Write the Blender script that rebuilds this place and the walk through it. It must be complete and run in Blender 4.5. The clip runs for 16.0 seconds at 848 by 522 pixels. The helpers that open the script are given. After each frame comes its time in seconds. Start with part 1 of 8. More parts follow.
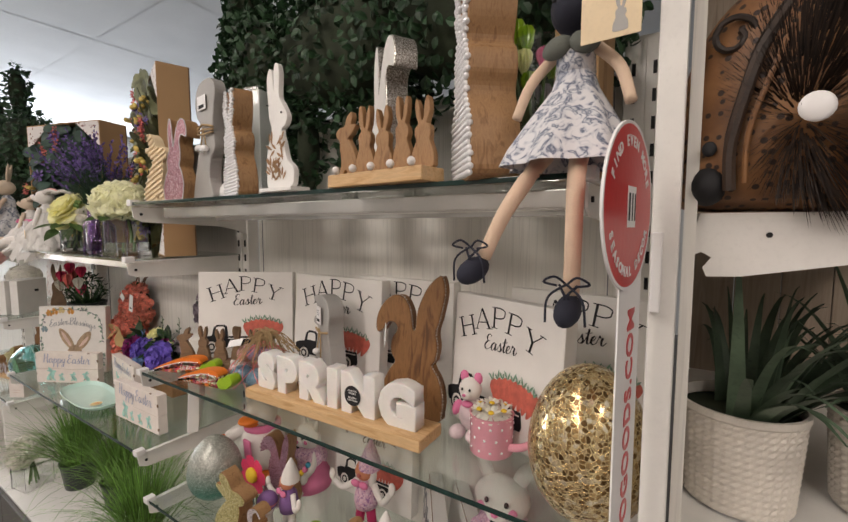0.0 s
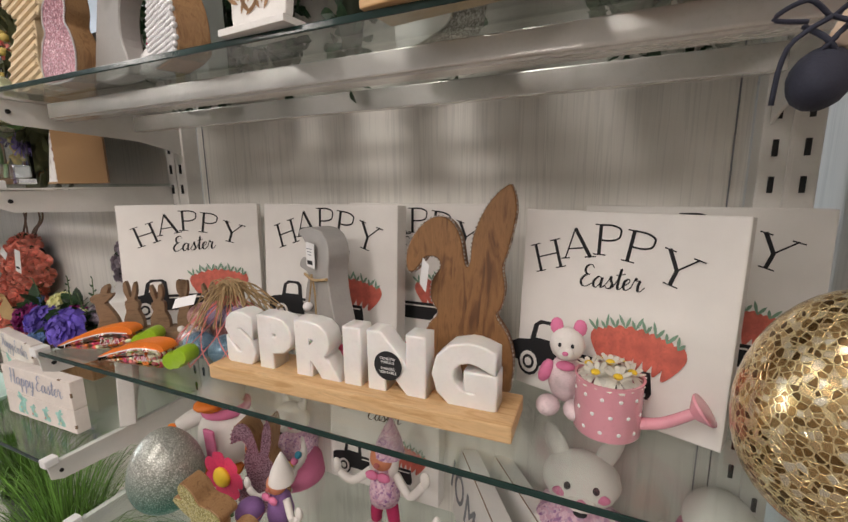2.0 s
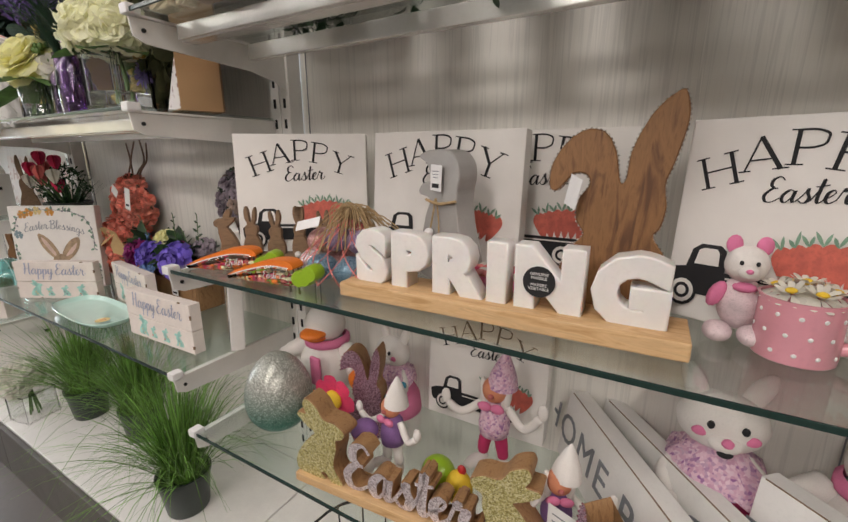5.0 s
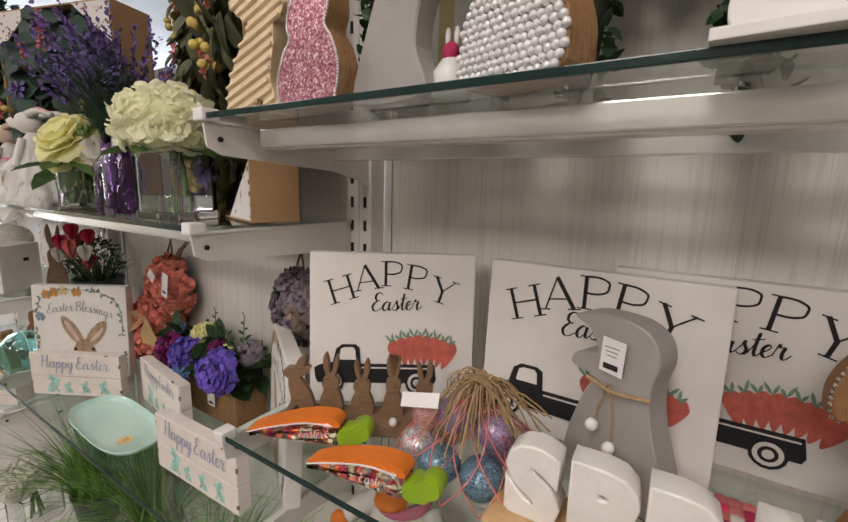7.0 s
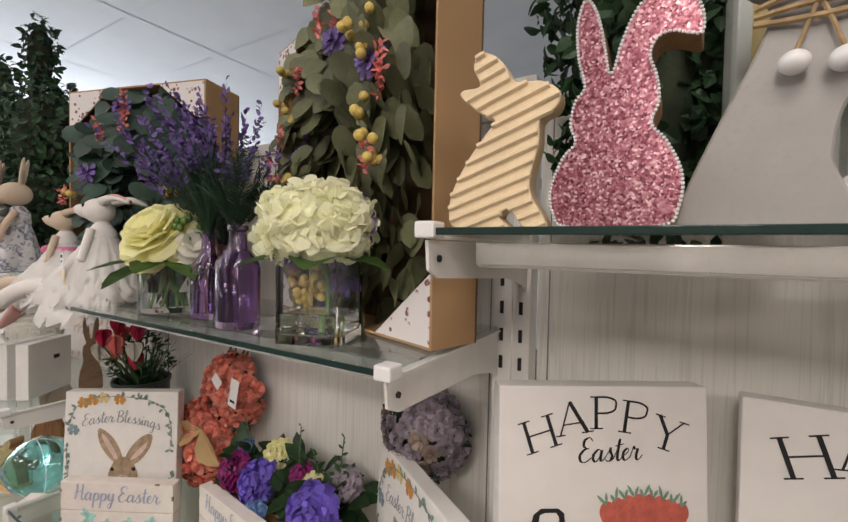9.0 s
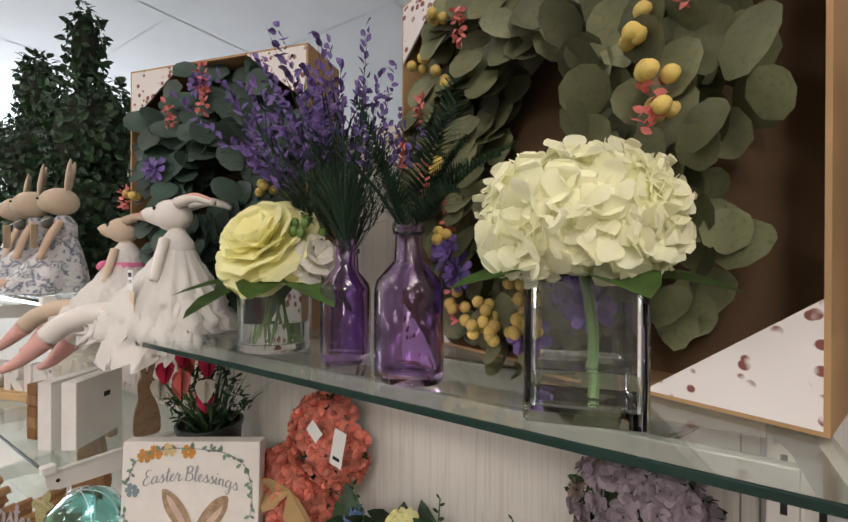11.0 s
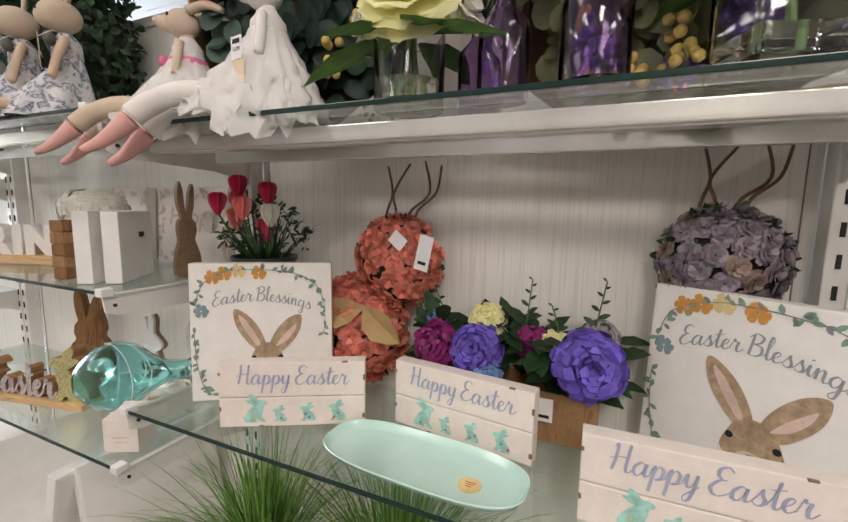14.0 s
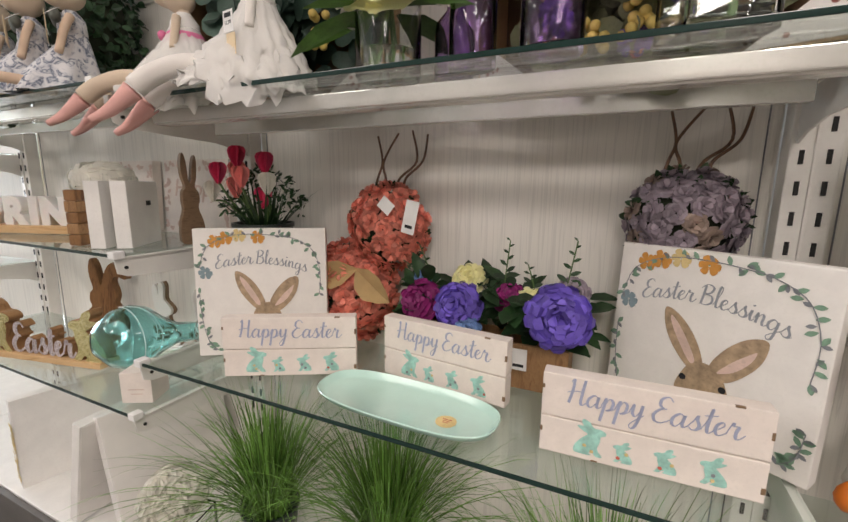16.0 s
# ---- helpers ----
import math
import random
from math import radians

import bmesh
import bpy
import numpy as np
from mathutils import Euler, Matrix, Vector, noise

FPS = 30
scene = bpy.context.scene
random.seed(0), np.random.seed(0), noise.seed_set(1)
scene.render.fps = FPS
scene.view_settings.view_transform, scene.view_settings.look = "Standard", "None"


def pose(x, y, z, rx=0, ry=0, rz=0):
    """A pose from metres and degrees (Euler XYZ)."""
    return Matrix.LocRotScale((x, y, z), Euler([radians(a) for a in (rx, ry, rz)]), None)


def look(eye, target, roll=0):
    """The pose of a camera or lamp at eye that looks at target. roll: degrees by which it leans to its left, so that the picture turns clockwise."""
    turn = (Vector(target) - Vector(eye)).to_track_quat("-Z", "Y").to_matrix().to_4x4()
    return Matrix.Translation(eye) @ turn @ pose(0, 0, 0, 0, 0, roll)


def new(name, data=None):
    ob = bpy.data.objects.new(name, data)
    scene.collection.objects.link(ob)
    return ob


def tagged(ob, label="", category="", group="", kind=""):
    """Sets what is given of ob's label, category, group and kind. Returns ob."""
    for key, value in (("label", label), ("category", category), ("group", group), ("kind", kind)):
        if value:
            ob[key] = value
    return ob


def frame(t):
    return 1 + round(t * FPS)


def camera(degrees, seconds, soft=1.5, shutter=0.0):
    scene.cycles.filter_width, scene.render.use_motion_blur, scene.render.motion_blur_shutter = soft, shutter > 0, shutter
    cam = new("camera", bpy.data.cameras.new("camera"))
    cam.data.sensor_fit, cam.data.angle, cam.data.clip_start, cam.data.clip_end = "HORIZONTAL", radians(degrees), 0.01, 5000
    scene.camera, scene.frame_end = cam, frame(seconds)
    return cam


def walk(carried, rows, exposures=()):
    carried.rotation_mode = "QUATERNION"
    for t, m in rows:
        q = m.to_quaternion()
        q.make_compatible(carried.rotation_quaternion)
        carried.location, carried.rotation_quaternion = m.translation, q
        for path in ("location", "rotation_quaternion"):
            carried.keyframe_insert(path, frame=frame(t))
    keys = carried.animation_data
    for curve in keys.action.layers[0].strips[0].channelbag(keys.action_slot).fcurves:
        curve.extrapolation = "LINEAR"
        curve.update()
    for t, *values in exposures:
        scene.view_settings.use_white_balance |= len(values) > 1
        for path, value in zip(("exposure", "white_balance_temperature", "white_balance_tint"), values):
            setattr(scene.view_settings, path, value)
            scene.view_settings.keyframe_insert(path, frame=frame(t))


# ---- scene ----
cam = camera(91.1, 16.0)
METRES, EYE, TILT, LEAN, TURN = 2.41, 1.45, 0.0, 0.0, 32.5
ROWS = [
    (0.0, 0.0, 0.0, 0.0, 0.0, -4.64, -0.04),
    (0.5, -0.0052, 0.0398, -0.0119, -0.2, -5.61, -0.3),
    (1.0, -0.0059, 0.0781, -0.0242, -2.04, -7.07, -0.31),
    (1.5, -0.0357, 0.1079, -0.0354, -5.09, -8.76, 0.07),
    (2.0, -0.0736, 0.1229, -0.0421, -8.55, -10.52, 0.65),
    (2.5, -0.0927, 0.1227, -0.0559, -11.27, -12.26, 1.07),
    (3.0, -0.1045, 0.1236, -0.0719, -12.14, -13.62, 1.14),
    (3.5, -0.1074, 0.1243, -0.0815, -10.81, -14.51, 0.93),
    (4.0, -0.1156, 0.1189, -0.0868, -7.92, -15.07, 0.81),
    (6.5, -0.189, 0.1947, -0.0318, 1.67, -11.86, -1.36),
    (7.0, -0.2134, 0.2369, -0.0114, -0.31, -9.71, -1.53),
    (7.5, -0.2622, 0.2706, 0.003, -2.31, -7.31, -1.3),
    (8.0, -0.3006, 0.2905, 0.0087, -3.63, -5.1, -1.05),
    (8.5, -0.3248, 0.2963, 0.0152, -3.51, -3.23, -0.97),
    (9.0, -0.3471, 0.304, 0.019, -1.76, -1.59, -1.19),
    (9.5, -0.368, 0.3298, 0.0214, 0.61, -0.26, -1.17),
    (10.0, -0.3925, 0.3626, 0.0286, 2.06, 0.59, -0.64),
    (12.5, -0.5363, 0.4533, -0.0320, -6.18, -2.85, -0.1),
    (13.0, -0.5532, 0.4438, -0.0540, -8.04, -3.95, -0.6),
    (13.5, -0.5717, 0.4172, -0.0792, -8.83, -5.54, -0.9),
    (14.0, -0.5859, 0.3935, -0.0978, -8.46, -7.51, -0.99),
    (14.5, -0.5988, 0.3776, -0.1053, -8.23, -9.09, -0.98),
    (15.0, -0.5913, 0.3616, -0.1084, -8.2, -9.91, -0.92),
    (15.5, -0.568, 0.3565, -0.1111, -9.08, -10.22, -0.83),
    (16.0, -0.5704, 0.364, -0.1089, -7.47, -10.32, -0.62),
]
walk(cam, [(t, pose(0, 0, EYE, TILT, LEAN, TURN) @ pose(METRES * x, METRES * y, METRES * z, 90 + pitch, roll, yaw)) for t, x, y, z, yaw, pitch, roll in ROWS],
     exposures=[(0.0, -0.24, 6800, 15), (2.0, -0.14, 6600, 14), (3.0, -0.08, 6450, 13), (4.0, -0.06, 6450, 13), (6.5, -0.38, 6700, 15), (8.0, -0.16, 6650, 15), (9.5, -0.14, 6650, 15), (10.0, -0.16, 6700, 15),
                (12.5, 0.18, 6750, 14), (13.0, 0.20, 6750, 14), (14.0, 0.02, 6650, 14), (15.5, -0.02, 6750, 15), (16.0, 0.0, 6750, 15)])

# ---------------------------------------------------------------- light
world = bpy.data.worlds.new("world")
scene.world = world
world.use_nodes = True
_wn = world.node_tree.nodes
_sky = _wn.new("ShaderNodeTexSky")
_sky.sky_type, _sky.sun_disc = "NISHITA", False
_sky.sun_elevation, _sky.sun_rotation = radians(35), radians(250)
world.node_tree.links.new(_sky.outputs[0], _wn["Background"].inputs[0])
_wn["Background"].inputs[1].default_value = 0.12


def area_lamp(name, loc, target, sx, sy, watts, colour=(1, 1, 1)):
    d = bpy.data.lights.new(name, "AREA")
    d.shape, d.size, d.size_y, d.energy, d.color = "RECTANGLE", sx, sy, watts, colour
    ob = new(name, d)
    ob.matrix_world = look(loc, target)
    return ob


CEIL = 2.95
LAMPS = [(x, y) for x in (1.4, -1.0, -3.4, -5.8) for y in (-0.75, -2.6)]
for _x, _y in LAMPS:
    area_lamp("ceiling_lamp", (_x, _y, CEIL - 0.03), (_x, _y + 0.001, 0), 0.55, 1.15, (56 if _y < -2 else 20) * (1.0 if _x > -2 else 0.42), (1.0, 0.94, 0.87))
area_lamp("window_light", (-8.6, 1.5, 1.45), (-6.4, 1.3, 3.0), 5.0, 1.8, 330, (0.78, 0.89, 1.0))

# ---------------------------------------------------------------- materials
def _n(nt, kind, **vals):
    node = nt.nodes.new(kind)
    for k, v in vals.items():
        node.inputs[k].default_value = v
    return node


def start(name):
    m = bpy.data.materials.new(name)
    m.use_nodes = True
    nt = m.node_tree
    b = nt.nodes["Principled BSDF"]
    tc = nt.nodes.new("ShaderNodeTexCoord")
    return m, nt, b, tc.outputs["Object"]


def ramp(nt, fac, stops):
    r = nt.nodes.new("ShaderNodeValToRGB")
    e = r.color_ramp.elements
    e[0].position, e[0].color = stops[0][0], (*stops[0][1], 1)
    e[1].position, e[1].color = stops[-1][0], (*stops[-1][1], 1)
    for p, c in stops[1:-1]:
        q = e.new(p)
        q.color = (*c, 1)
    nt.links.new(fac, r.inputs[0])
    return r.outputs[0]


def bump(nt, b, height, strength, dist=0.002):
    n = nt.nodes.new("ShaderNodeBump")
    n.inputs["Strength"].default_value, n.inputs["Distance"].default_value = strength, dist
    nt.links.new(height, n.inputs["Height"])
    nt.links.new(n.outputs[0], b.inputs["Normal"])


def mix(nt, a, b, fac):
    m = nt.nodes.new("ShaderNodeMix")
    m.data_type, m.blend_type = "RGBA", "MIX"
    for sock, v in ((m.inputs[6], a), (m.inputs[7], b)):
        if isinstance(v, tuple):
            sock.default_value = (*v, 1)
        else:
            nt.links.new(v, sock)
    if isinstance(fac, float):
        m.inputs[0].default_value = fac
    else:
        nt.links.new(fac, m.inputs[0])
    return m.outputs[2]


def shade(c, k):
    return tuple(min(1, v * k) for v in c)


def plain(name, c, rough=0.5, metal=0.0, var=0.12, scale=18, fine=180, bmp=0.08, island=0.0, sss=0.0, trans=0.0, coat=0.0):
    """Painted or moulded surface: broad and fine tone variation with slight relief."""
    m, nt, b, co = start(name)
    n1, n2 = _n(nt, "ShaderNodeTexNoise", Scale=scale, Detail=4.0), _n(nt, "ShaderNodeTexNoise", Scale=fine, Detail=3.0)
    nt.links.new(co, n1.inputs[0]), nt.links.new(co, n2.inputs[0])
    col = ramp(nt, n1.outputs[0], [(0.3, shade(c, 1 - var)), (0.7, shade(c, 1 + var * 0.6))])
    col = mix(nt, col, shade(c, 1 - var * 1.4), ramp(nt, n2.outputs[0], [(0.52, (0, 0, 0)), (0.75, (0.6, 0.6, 0.6))]))
    if island:
        g = nt.nodes.new("ShaderNodeNewGeometry")
        oi = nt.nodes.new("ShaderNodeObjectInfo")
        ad = nt.nodes.new("ShaderNodeMath")
        ad.operation = "ADD"
        nt.links.new(g.outputs["Random Per Island"], ad.inputs[0]), nt.links.new(oi.outputs["Random"], ad.inputs[1])
        fr = nt.nodes.new("ShaderNodeMath")
        fr.operation = "FRACT"
        nt.links.new(ad.outputs[0], fr.inputs[0])
        hs = nt.nodes.new("ShaderNodeHueSaturation")
        mr = _n(nt, "ShaderNodeMapRange", **{"To Min": 1 - island, "To Max": 1 + island})
        nt.links.new(fr.outputs[0], mr.inputs[0]), nt.links.new(mr.outputs[0], hs.inputs["Value"])
        nt.links.new(col, hs.inputs["Color"])
        col = hs.outputs[0]
    nt.links.new(col, b.inputs["Base Color"])
    b.inputs["Roughness"].default_value, b.inputs["Metallic"].default_value = rough, metal
    b.inputs["Coat Weight"].default_value = coat
    if sss:
        b.inputs["Subsurface Weight"].default_value, b.inputs["Subsurface Scale"].default_value = sss, 0.01
    if bmp:
        bump(nt, b, n2.outputs[0], bmp)
    if trans:
        t = nt.nodes.new("ShaderNodeBsdfTranslucent")
        nt.links.new(col, t.inputs[0])
        ms = _n(nt, "ShaderNodeMixShader", Fac=trans)
        nt.links.new(b.outputs[0], ms.inputs[1]), nt.links.new(t.outputs[0], ms.inputs[2])
        nt.links.new(ms.outputs[0], nt.nodes["Material Output"].inputs[0])
    return m


def timber(name, c, dark, scale=(1.5, 1.5, 14), rough=0.55, rings=9.0):
    """Wood with grain drawn out along one axis."""
    m, nt, b, co = start(name)
    mp = nt.nodes.new("ShaderNodeMapping")
    mp.inputs["Scale"].default_value = scale
    nt.links.new(co, mp.inputs[0])
    n1 = _n(nt, "ShaderNodeTexNoise", Scale=rings, Detail=6.0, Distortion=1.2)
    n2 = _n(nt, "ShaderNodeTexNoise", Scale=rings * 7, Detail=4.0)
    nt.links.new(mp.outputs[0], n1.inputs[0]), nt.links.new(mp.outputs[0], n2.inputs[0])
    col = ramp(nt, n1.outputs[0], [(0.32, dark), (0.5, c), (0.62, shade(c, 0.85)), (0.75, shade(c, 1.1))])
    col = mix(nt, col, dark, ramp(nt, n2.outputs[0], [(0.55, (0, 0, 0)), (0.72, (0.55, 0.55, 0.55))]))
    nt.links.new(col, b.inputs["Base Color"])
    b.inputs["Roughness"].default_value = rough
    bump(nt, b, n2.outputs[0], 0.15, 0.001)
    return m


def glitter(name, cols, size=900, metal=0.5, rough=0.3):
    """Loose flakes, each with its own tone and tilt."""
    m, nt, b, co = start(name)
    v = _n(nt, "ShaderNodeTexVoronoi", Scale=size)
    nt.links.new(co, v.inputs[0])
    sp = nt.nodes.new("ShaderNodeSeparateColor")
    nt.links.new(v.outputs["Color"], sp.inputs[0])
    nt.links.new(ramp(nt, sp.outputs[0], [(i / (len(cols) - 1), c) for i, c in enumerate(cols)]), b.inputs["Base Color"])
    b.inputs["Metallic"].default_value, b.inputs["Roughness"].default_value = metal, rough
    bump(nt, b, sp.outputs[1], 0.6, 0.002)
    return m


def clear(name, c, rough=0.0):
    m, nt, b, co = start(name)
    b.inputs["Base Color"].default_value = (*c, 1)
    b.inputs["Transmission Weight"].default_value, b.inputs["IOR"].default_value, b.inputs["Roughness"].default_value = 1.0, 1.46, rough
    return m


def sheet_glass(name, tint, gloss=0.06):
    """Thin pane: passes tinted light and mirrors more at grazing view."""
    m, nt, b, co = start(name)
    t, g, f = nt.nodes.new("ShaderNodeBsdfTransparent"), nt.nodes.new("ShaderNodeBsdfGlossy"), nt.nodes.new("ShaderNodeLayerWeight")
    t.inputs[0].default_value = (*tint, 1)
    g.inputs["Roughness"].default_value = gloss
    pw = _n(nt, "ShaderNodeMath")
    pw.operation = "POWER"
    pw.inputs[1].default_value = 4.0
    mr = _n(nt, "ShaderNodeMapRange", **{"To Min": 0.05, "To Max": 0.85})
    nt.links.new(f.outputs["Facing"], pw.inputs[0]), nt.links.new(pw.outputs[0], mr.inputs[0])
    ms = nt.nodes.new("ShaderNodeMixShader")
    nt.links.new(mr.outputs[0], ms.inputs[0]), nt.links.new(t.outputs[0], ms.inputs[1]), nt.links.new(g.outputs[0], ms.inputs[2])
    nt.links.new(ms.outputs[0], nt.nodes["Material Output"].inputs[0])
    return m


M = {}
M["white_metal"] = plain("white_metal", (0.78, 0.76, 0.72), 0.35, bmp=0.03, var=0.05)
M["shelf_rail"] = plain("shelf_rail", (0.80, 0.785, 0.75), 0.24, 0.65, bmp=0.03, var=0.08)
M["slot"] = plain("slot", (0.02, 0.02, 0.02), 0.8)
M["panel"] = timber("panel", (0.80, 0.775, 0.72), (0.77, 0.742, 0.685), scale=(22, 22, 0.5), rings=5)
M["panel_tan"] = timber("panel_tan", (0.36, 0.29, 0.22), (0.25, 0.19, 0.14), scale=(6, 6, 0.35), rings=7)
M["white_paint"] = plain("white_paint", (0.80, 0.78, 0.75), 0.55, var=0.06)
M["canvas"] = plain("canvas", (0.82, 0.79, 0.75), 0.65, var=0.04, fine=900, bmp=0.12)
M["board_white"] = plain("board_white", (0.80, 0.72, 0.66), 0.6, var=0.07, scale=30)
M["black_ink"] = plain("black_ink", (0.012, 0.012, 0.014), 0.75)
M["grey_ink"] = plain("grey_ink", (0.22, 0.23, 0.25), 0.6)
M["lilac_ink"] = plain("lilac_ink", (0.36, 0.39, 0.53), 0.6)
M["script_ink"] = plain("script_ink", (0.30, 0.32, 0.35), 0.6)
M["teal_ink"] = plain("teal_ink", (0.36, 0.66, 0.58), 0.6, var=0.3, scale=60)
M["carrot_ink"] = plain("carrot_ink", (0.62, 0.14, 0.10), 0.6, var=0.25, scale=50)
M["leaf_ink"] = plain("leaf_ink", (0.20, 0.34, 0.24), 0.6, var=0.3)
M["rust_ink"] = plain("rust_ink", (0.62, 0.28, 0.05), 0.6, var=0.2)
M["fawn_ink"] = plain("fawn_ink", (0.42, 0.30, 0.19), 0.6, var=0.35, scale=60)
M["pink_ink"] = plain("pink_ink", (0.66, 0.49, 0.42), 0.6, var=0.2)
M["pine"] = timber("pine", (0.66, 0.43, 0.22), (0.50, 0.29, 0.12), scale=(2, 14, 14), rings=5)
M["walnut"] = timber("walnut", (0.26, 0.125, 0.045), (0.11, 0.045, 0.016), scale=(14, 14, 2.2), rings=5)
M["brown_wood"] = timber("brown_wood", (0.36, 0.20, 0.09), (0.22, 0.11, 0.045), scale=(10, 10, 3))
M["taupe_wood"] = timber("taupe_wood", (0.24, 0.15, 0.085), (0.15, 0.09, 0.05), scale=(3, 3, 14))
M["cream_wood"] = plain("cream_wood", (0.79, 0.63, 0.41), 0.6, var=0.1, bmp=0.2)
M["marble"] = plain("marble", (0.80, 0.77, 0.74), 0.28, var=0.06, scale=25, sss=0.1)
M["grey_paint"] = plain("grey_paint", (0.36, 0.345, 0.325), 0.45, var=0.08)
M["card"] = plain("card", (0.42, 0.255, 0.125), 0.8, var=0.08, scale=8, fine=400)
M["card_dark"] = plain("card_dark", (0.34, 0.20, 0.10), 0.85, var=0.1, scale=8, fine=400)
# the card colour scaled down, with the shade inside a box put into it
M["card_shaded"] = plain("card_shaded", (0.13, 0.075, 0.04), 0.9, var=0.15, scale=8, fine=400)
M["paper"] = plain("paper", (0.80, 0.79, 0.78), 0.6, var=0.03)
M["pink_sequin"] = glitter("pink_sequin", [(0.10, 0.02, 0.035), (0.22, 0.055, 0.08), (0.31, 0.09, 0.12), (0.40, 0.15, 0.18), (0.48, 0.22, 0.25), (0.80, 0.58, 0.60)], 470)
M["mauve_glitter"] = glitter("mauve_glitter", [(0.12, 0.06, 0.09), (0.35, 0.2, 0.27), (0.6, 0.42, 0.5)], 600)
M["gold_glitter"] = glitter("gold_glitter", [(0.25, 0.2, 0.05), (0.62, 0.55, 0.22), (0.85, 0.8, 0.5)], 500)
M["white_glitter"] = glitter("white_glitter", [(0.35, 0.28, 0.3), (0.72, 0.64, 0.66), (0.9, 0.85, 0.88)], 500)
M["silver_glitter"] = glitter("silver_glitter", [(0.12, 0.10, 0.08), (0.4, 0.36, 0.32), (0.85, 0.82, 0.78)], 650, 0.8)
M["pearl"] = plain("pearl", (0.78, 0.77, 0.78), 0.22, 0.1, var=0.05, coat=0.6)
M["leaf"] = plain("leaf", (0.022, 0.06, 0.02), 0.5, var=0.4, scale=40, island=0.45, trans=0.25)
M["ivy"] = plain("ivy", (0.028, 0.072, 0.030), 0.5, var=0.4, scale=30, island=0.5, trans=0.2)
M["eucalyptus"] = plain("eucalyptus", (0.18, 0.19, 0.10), 0.55, var=0.3, scale=20, island=0.4, trans=0.2)
M["grass"] = plain("grass", (0.18, 0.35, 0.075), 0.38, var=0.4, scale=15, island=0.6, trans=0.3)
M["cream_petal"] = plain("cream_petal", (0.98, 0.97, 0.74), 0.6, var=0.06, island=0.08, trans=0.45)
M["yellow_petal"] = plain("yellow_petal", (0.98, 0.95, 0.56), 0.6, var=0.05, island=0.06, trans=0.42)
M["white_petal"] = plain("white_petal", (0.80, 0.78, 0.70), 0.6, var=0.06, island=0.1, trans=0.3)
M["purple_petal"] = plain("purple_petal", (0.17, 0.11, 0.55), 0.6, var=0.2, island=0.3, trans=0.25)
M["magenta_petal"] = plain("magenta_petal", (0.30, 0.02, 0.17), 0.6, var=0.2, island=0.3, trans=0.25)
M["lavender_petal"] = plain("lavender_petal", (0.17, 0.11, 0.33), 0.7, var=0.2, island=0.35)
M["coral_petal"] = plain("coral_petal", (0.85, 0.31, 0.23), 0.6, var=0.2, island=0.3, trans=0.25)
M["mauve_petal"] = plain("mauve_petal", (0.37, 0.31, 0.36), 0.65, var=0.2, island=0.3, trans=0.2)
M["dusk_petal"] = plain("dusk_petal", (0.42, 0.32, 0.27), 0.6, var=0.2, island=0.2, trans=0.2)
M["pink_petal"] = plain("pink_petal", (0.72, 0.05, 0.14), 0.5, var=0.2, island=0.3, trans=0.2)
M["blush_petal"] = plain("blush_petal", (0.74, 0.22, 0.20), 0.5, var=0.2, island=0.3, trans=0.2)
M["berry_yellow"] = plain("berry_yellow", (0.62, 0.46, 0.13), 0.7, var=0.2, bmp=0.4, island=0.2)
M["twig"] = timber("twig", (0.16, 0.085, 0.045), (0.07, 0.035, 0.02), scale=(20, 20, 6))
M["glass_clear"] = clear("glass_clear", (0.97, 0.99, 0.99))
M["glass_purple"] = clear("glass_purple", (0.68, 0.52, 0.81))
M["glass_aqua"] = clear("glass_aqua", (0.55, 0.86, 0.86))
M["shelf_glass"] = sheet_glass("shelf_glass", (0.92, 0.965, 0.945), 0.015)
M["glass_edge"] = plain("glass_edge", (0.012, 0.035, 0.03), 0.12, var=0.2)
M["white_plastic"] = plain("white_plastic", (0.82, 0.81, 0.80), 0.3, var=0.03)
M["linen"] = plain("linen", (0.62, 0.50, 0.38), 0.85, var=0.1, fine=500, bmp=0.3)
M["skin_cloth"] = plain("skin_cloth", (0.70, 0.52, 0.38), 0.85, var=0.08, fine=500, bmp=0.3)
M["tulle"] = plain("tulle", (0.90, 0.875, 0.85), 0.9, var=0.04, fine=420, bmp=0.3, trans=0.3)
_m, _nt, _bs, _co = start("net")
_bs.inputs["Base Color"].default_value, _bs.inputs["Roughness"].default_value = (0.92, 0.90, 0.87, 1), 0.9
_tr, _ms = _nt.nodes.new("ShaderNodeBsdfTransparent"), _nt.nodes.new("ShaderNodeMixShader")
_ms.inputs[0].default_value = 0.45
_nt.links.new(_bs.outputs[0], _ms.inputs[1]), _nt.links.new(_tr.outputs[0], _ms.inputs[2])
_nt.links.new(_ms.outputs[0], _nt.nodes["Material Output"].inputs[0])
M["net"] = _m
M["navy"] = plain("navy", (0.018, 0.02, 0.035), 0.85, var=0.2, fine=500, bmp=0.3)
M["mint"] = plain("mint", (0.52, 0.76, 0.68), 0.18, var=0.04, coat=0.7)
M["pink_enamel"] = plain("pink_enamel", (0.82, 0.36, 0.43), 0.25, var=0.06, coat=0.5)
M["red_gloss"] = plain("red_gloss", (0.55, 0.025, 0.03), 0.3, var=0.05)
M["orange"] = plain("orange", (0.80, 0.20, 0.02), 0.45, var=0.1)
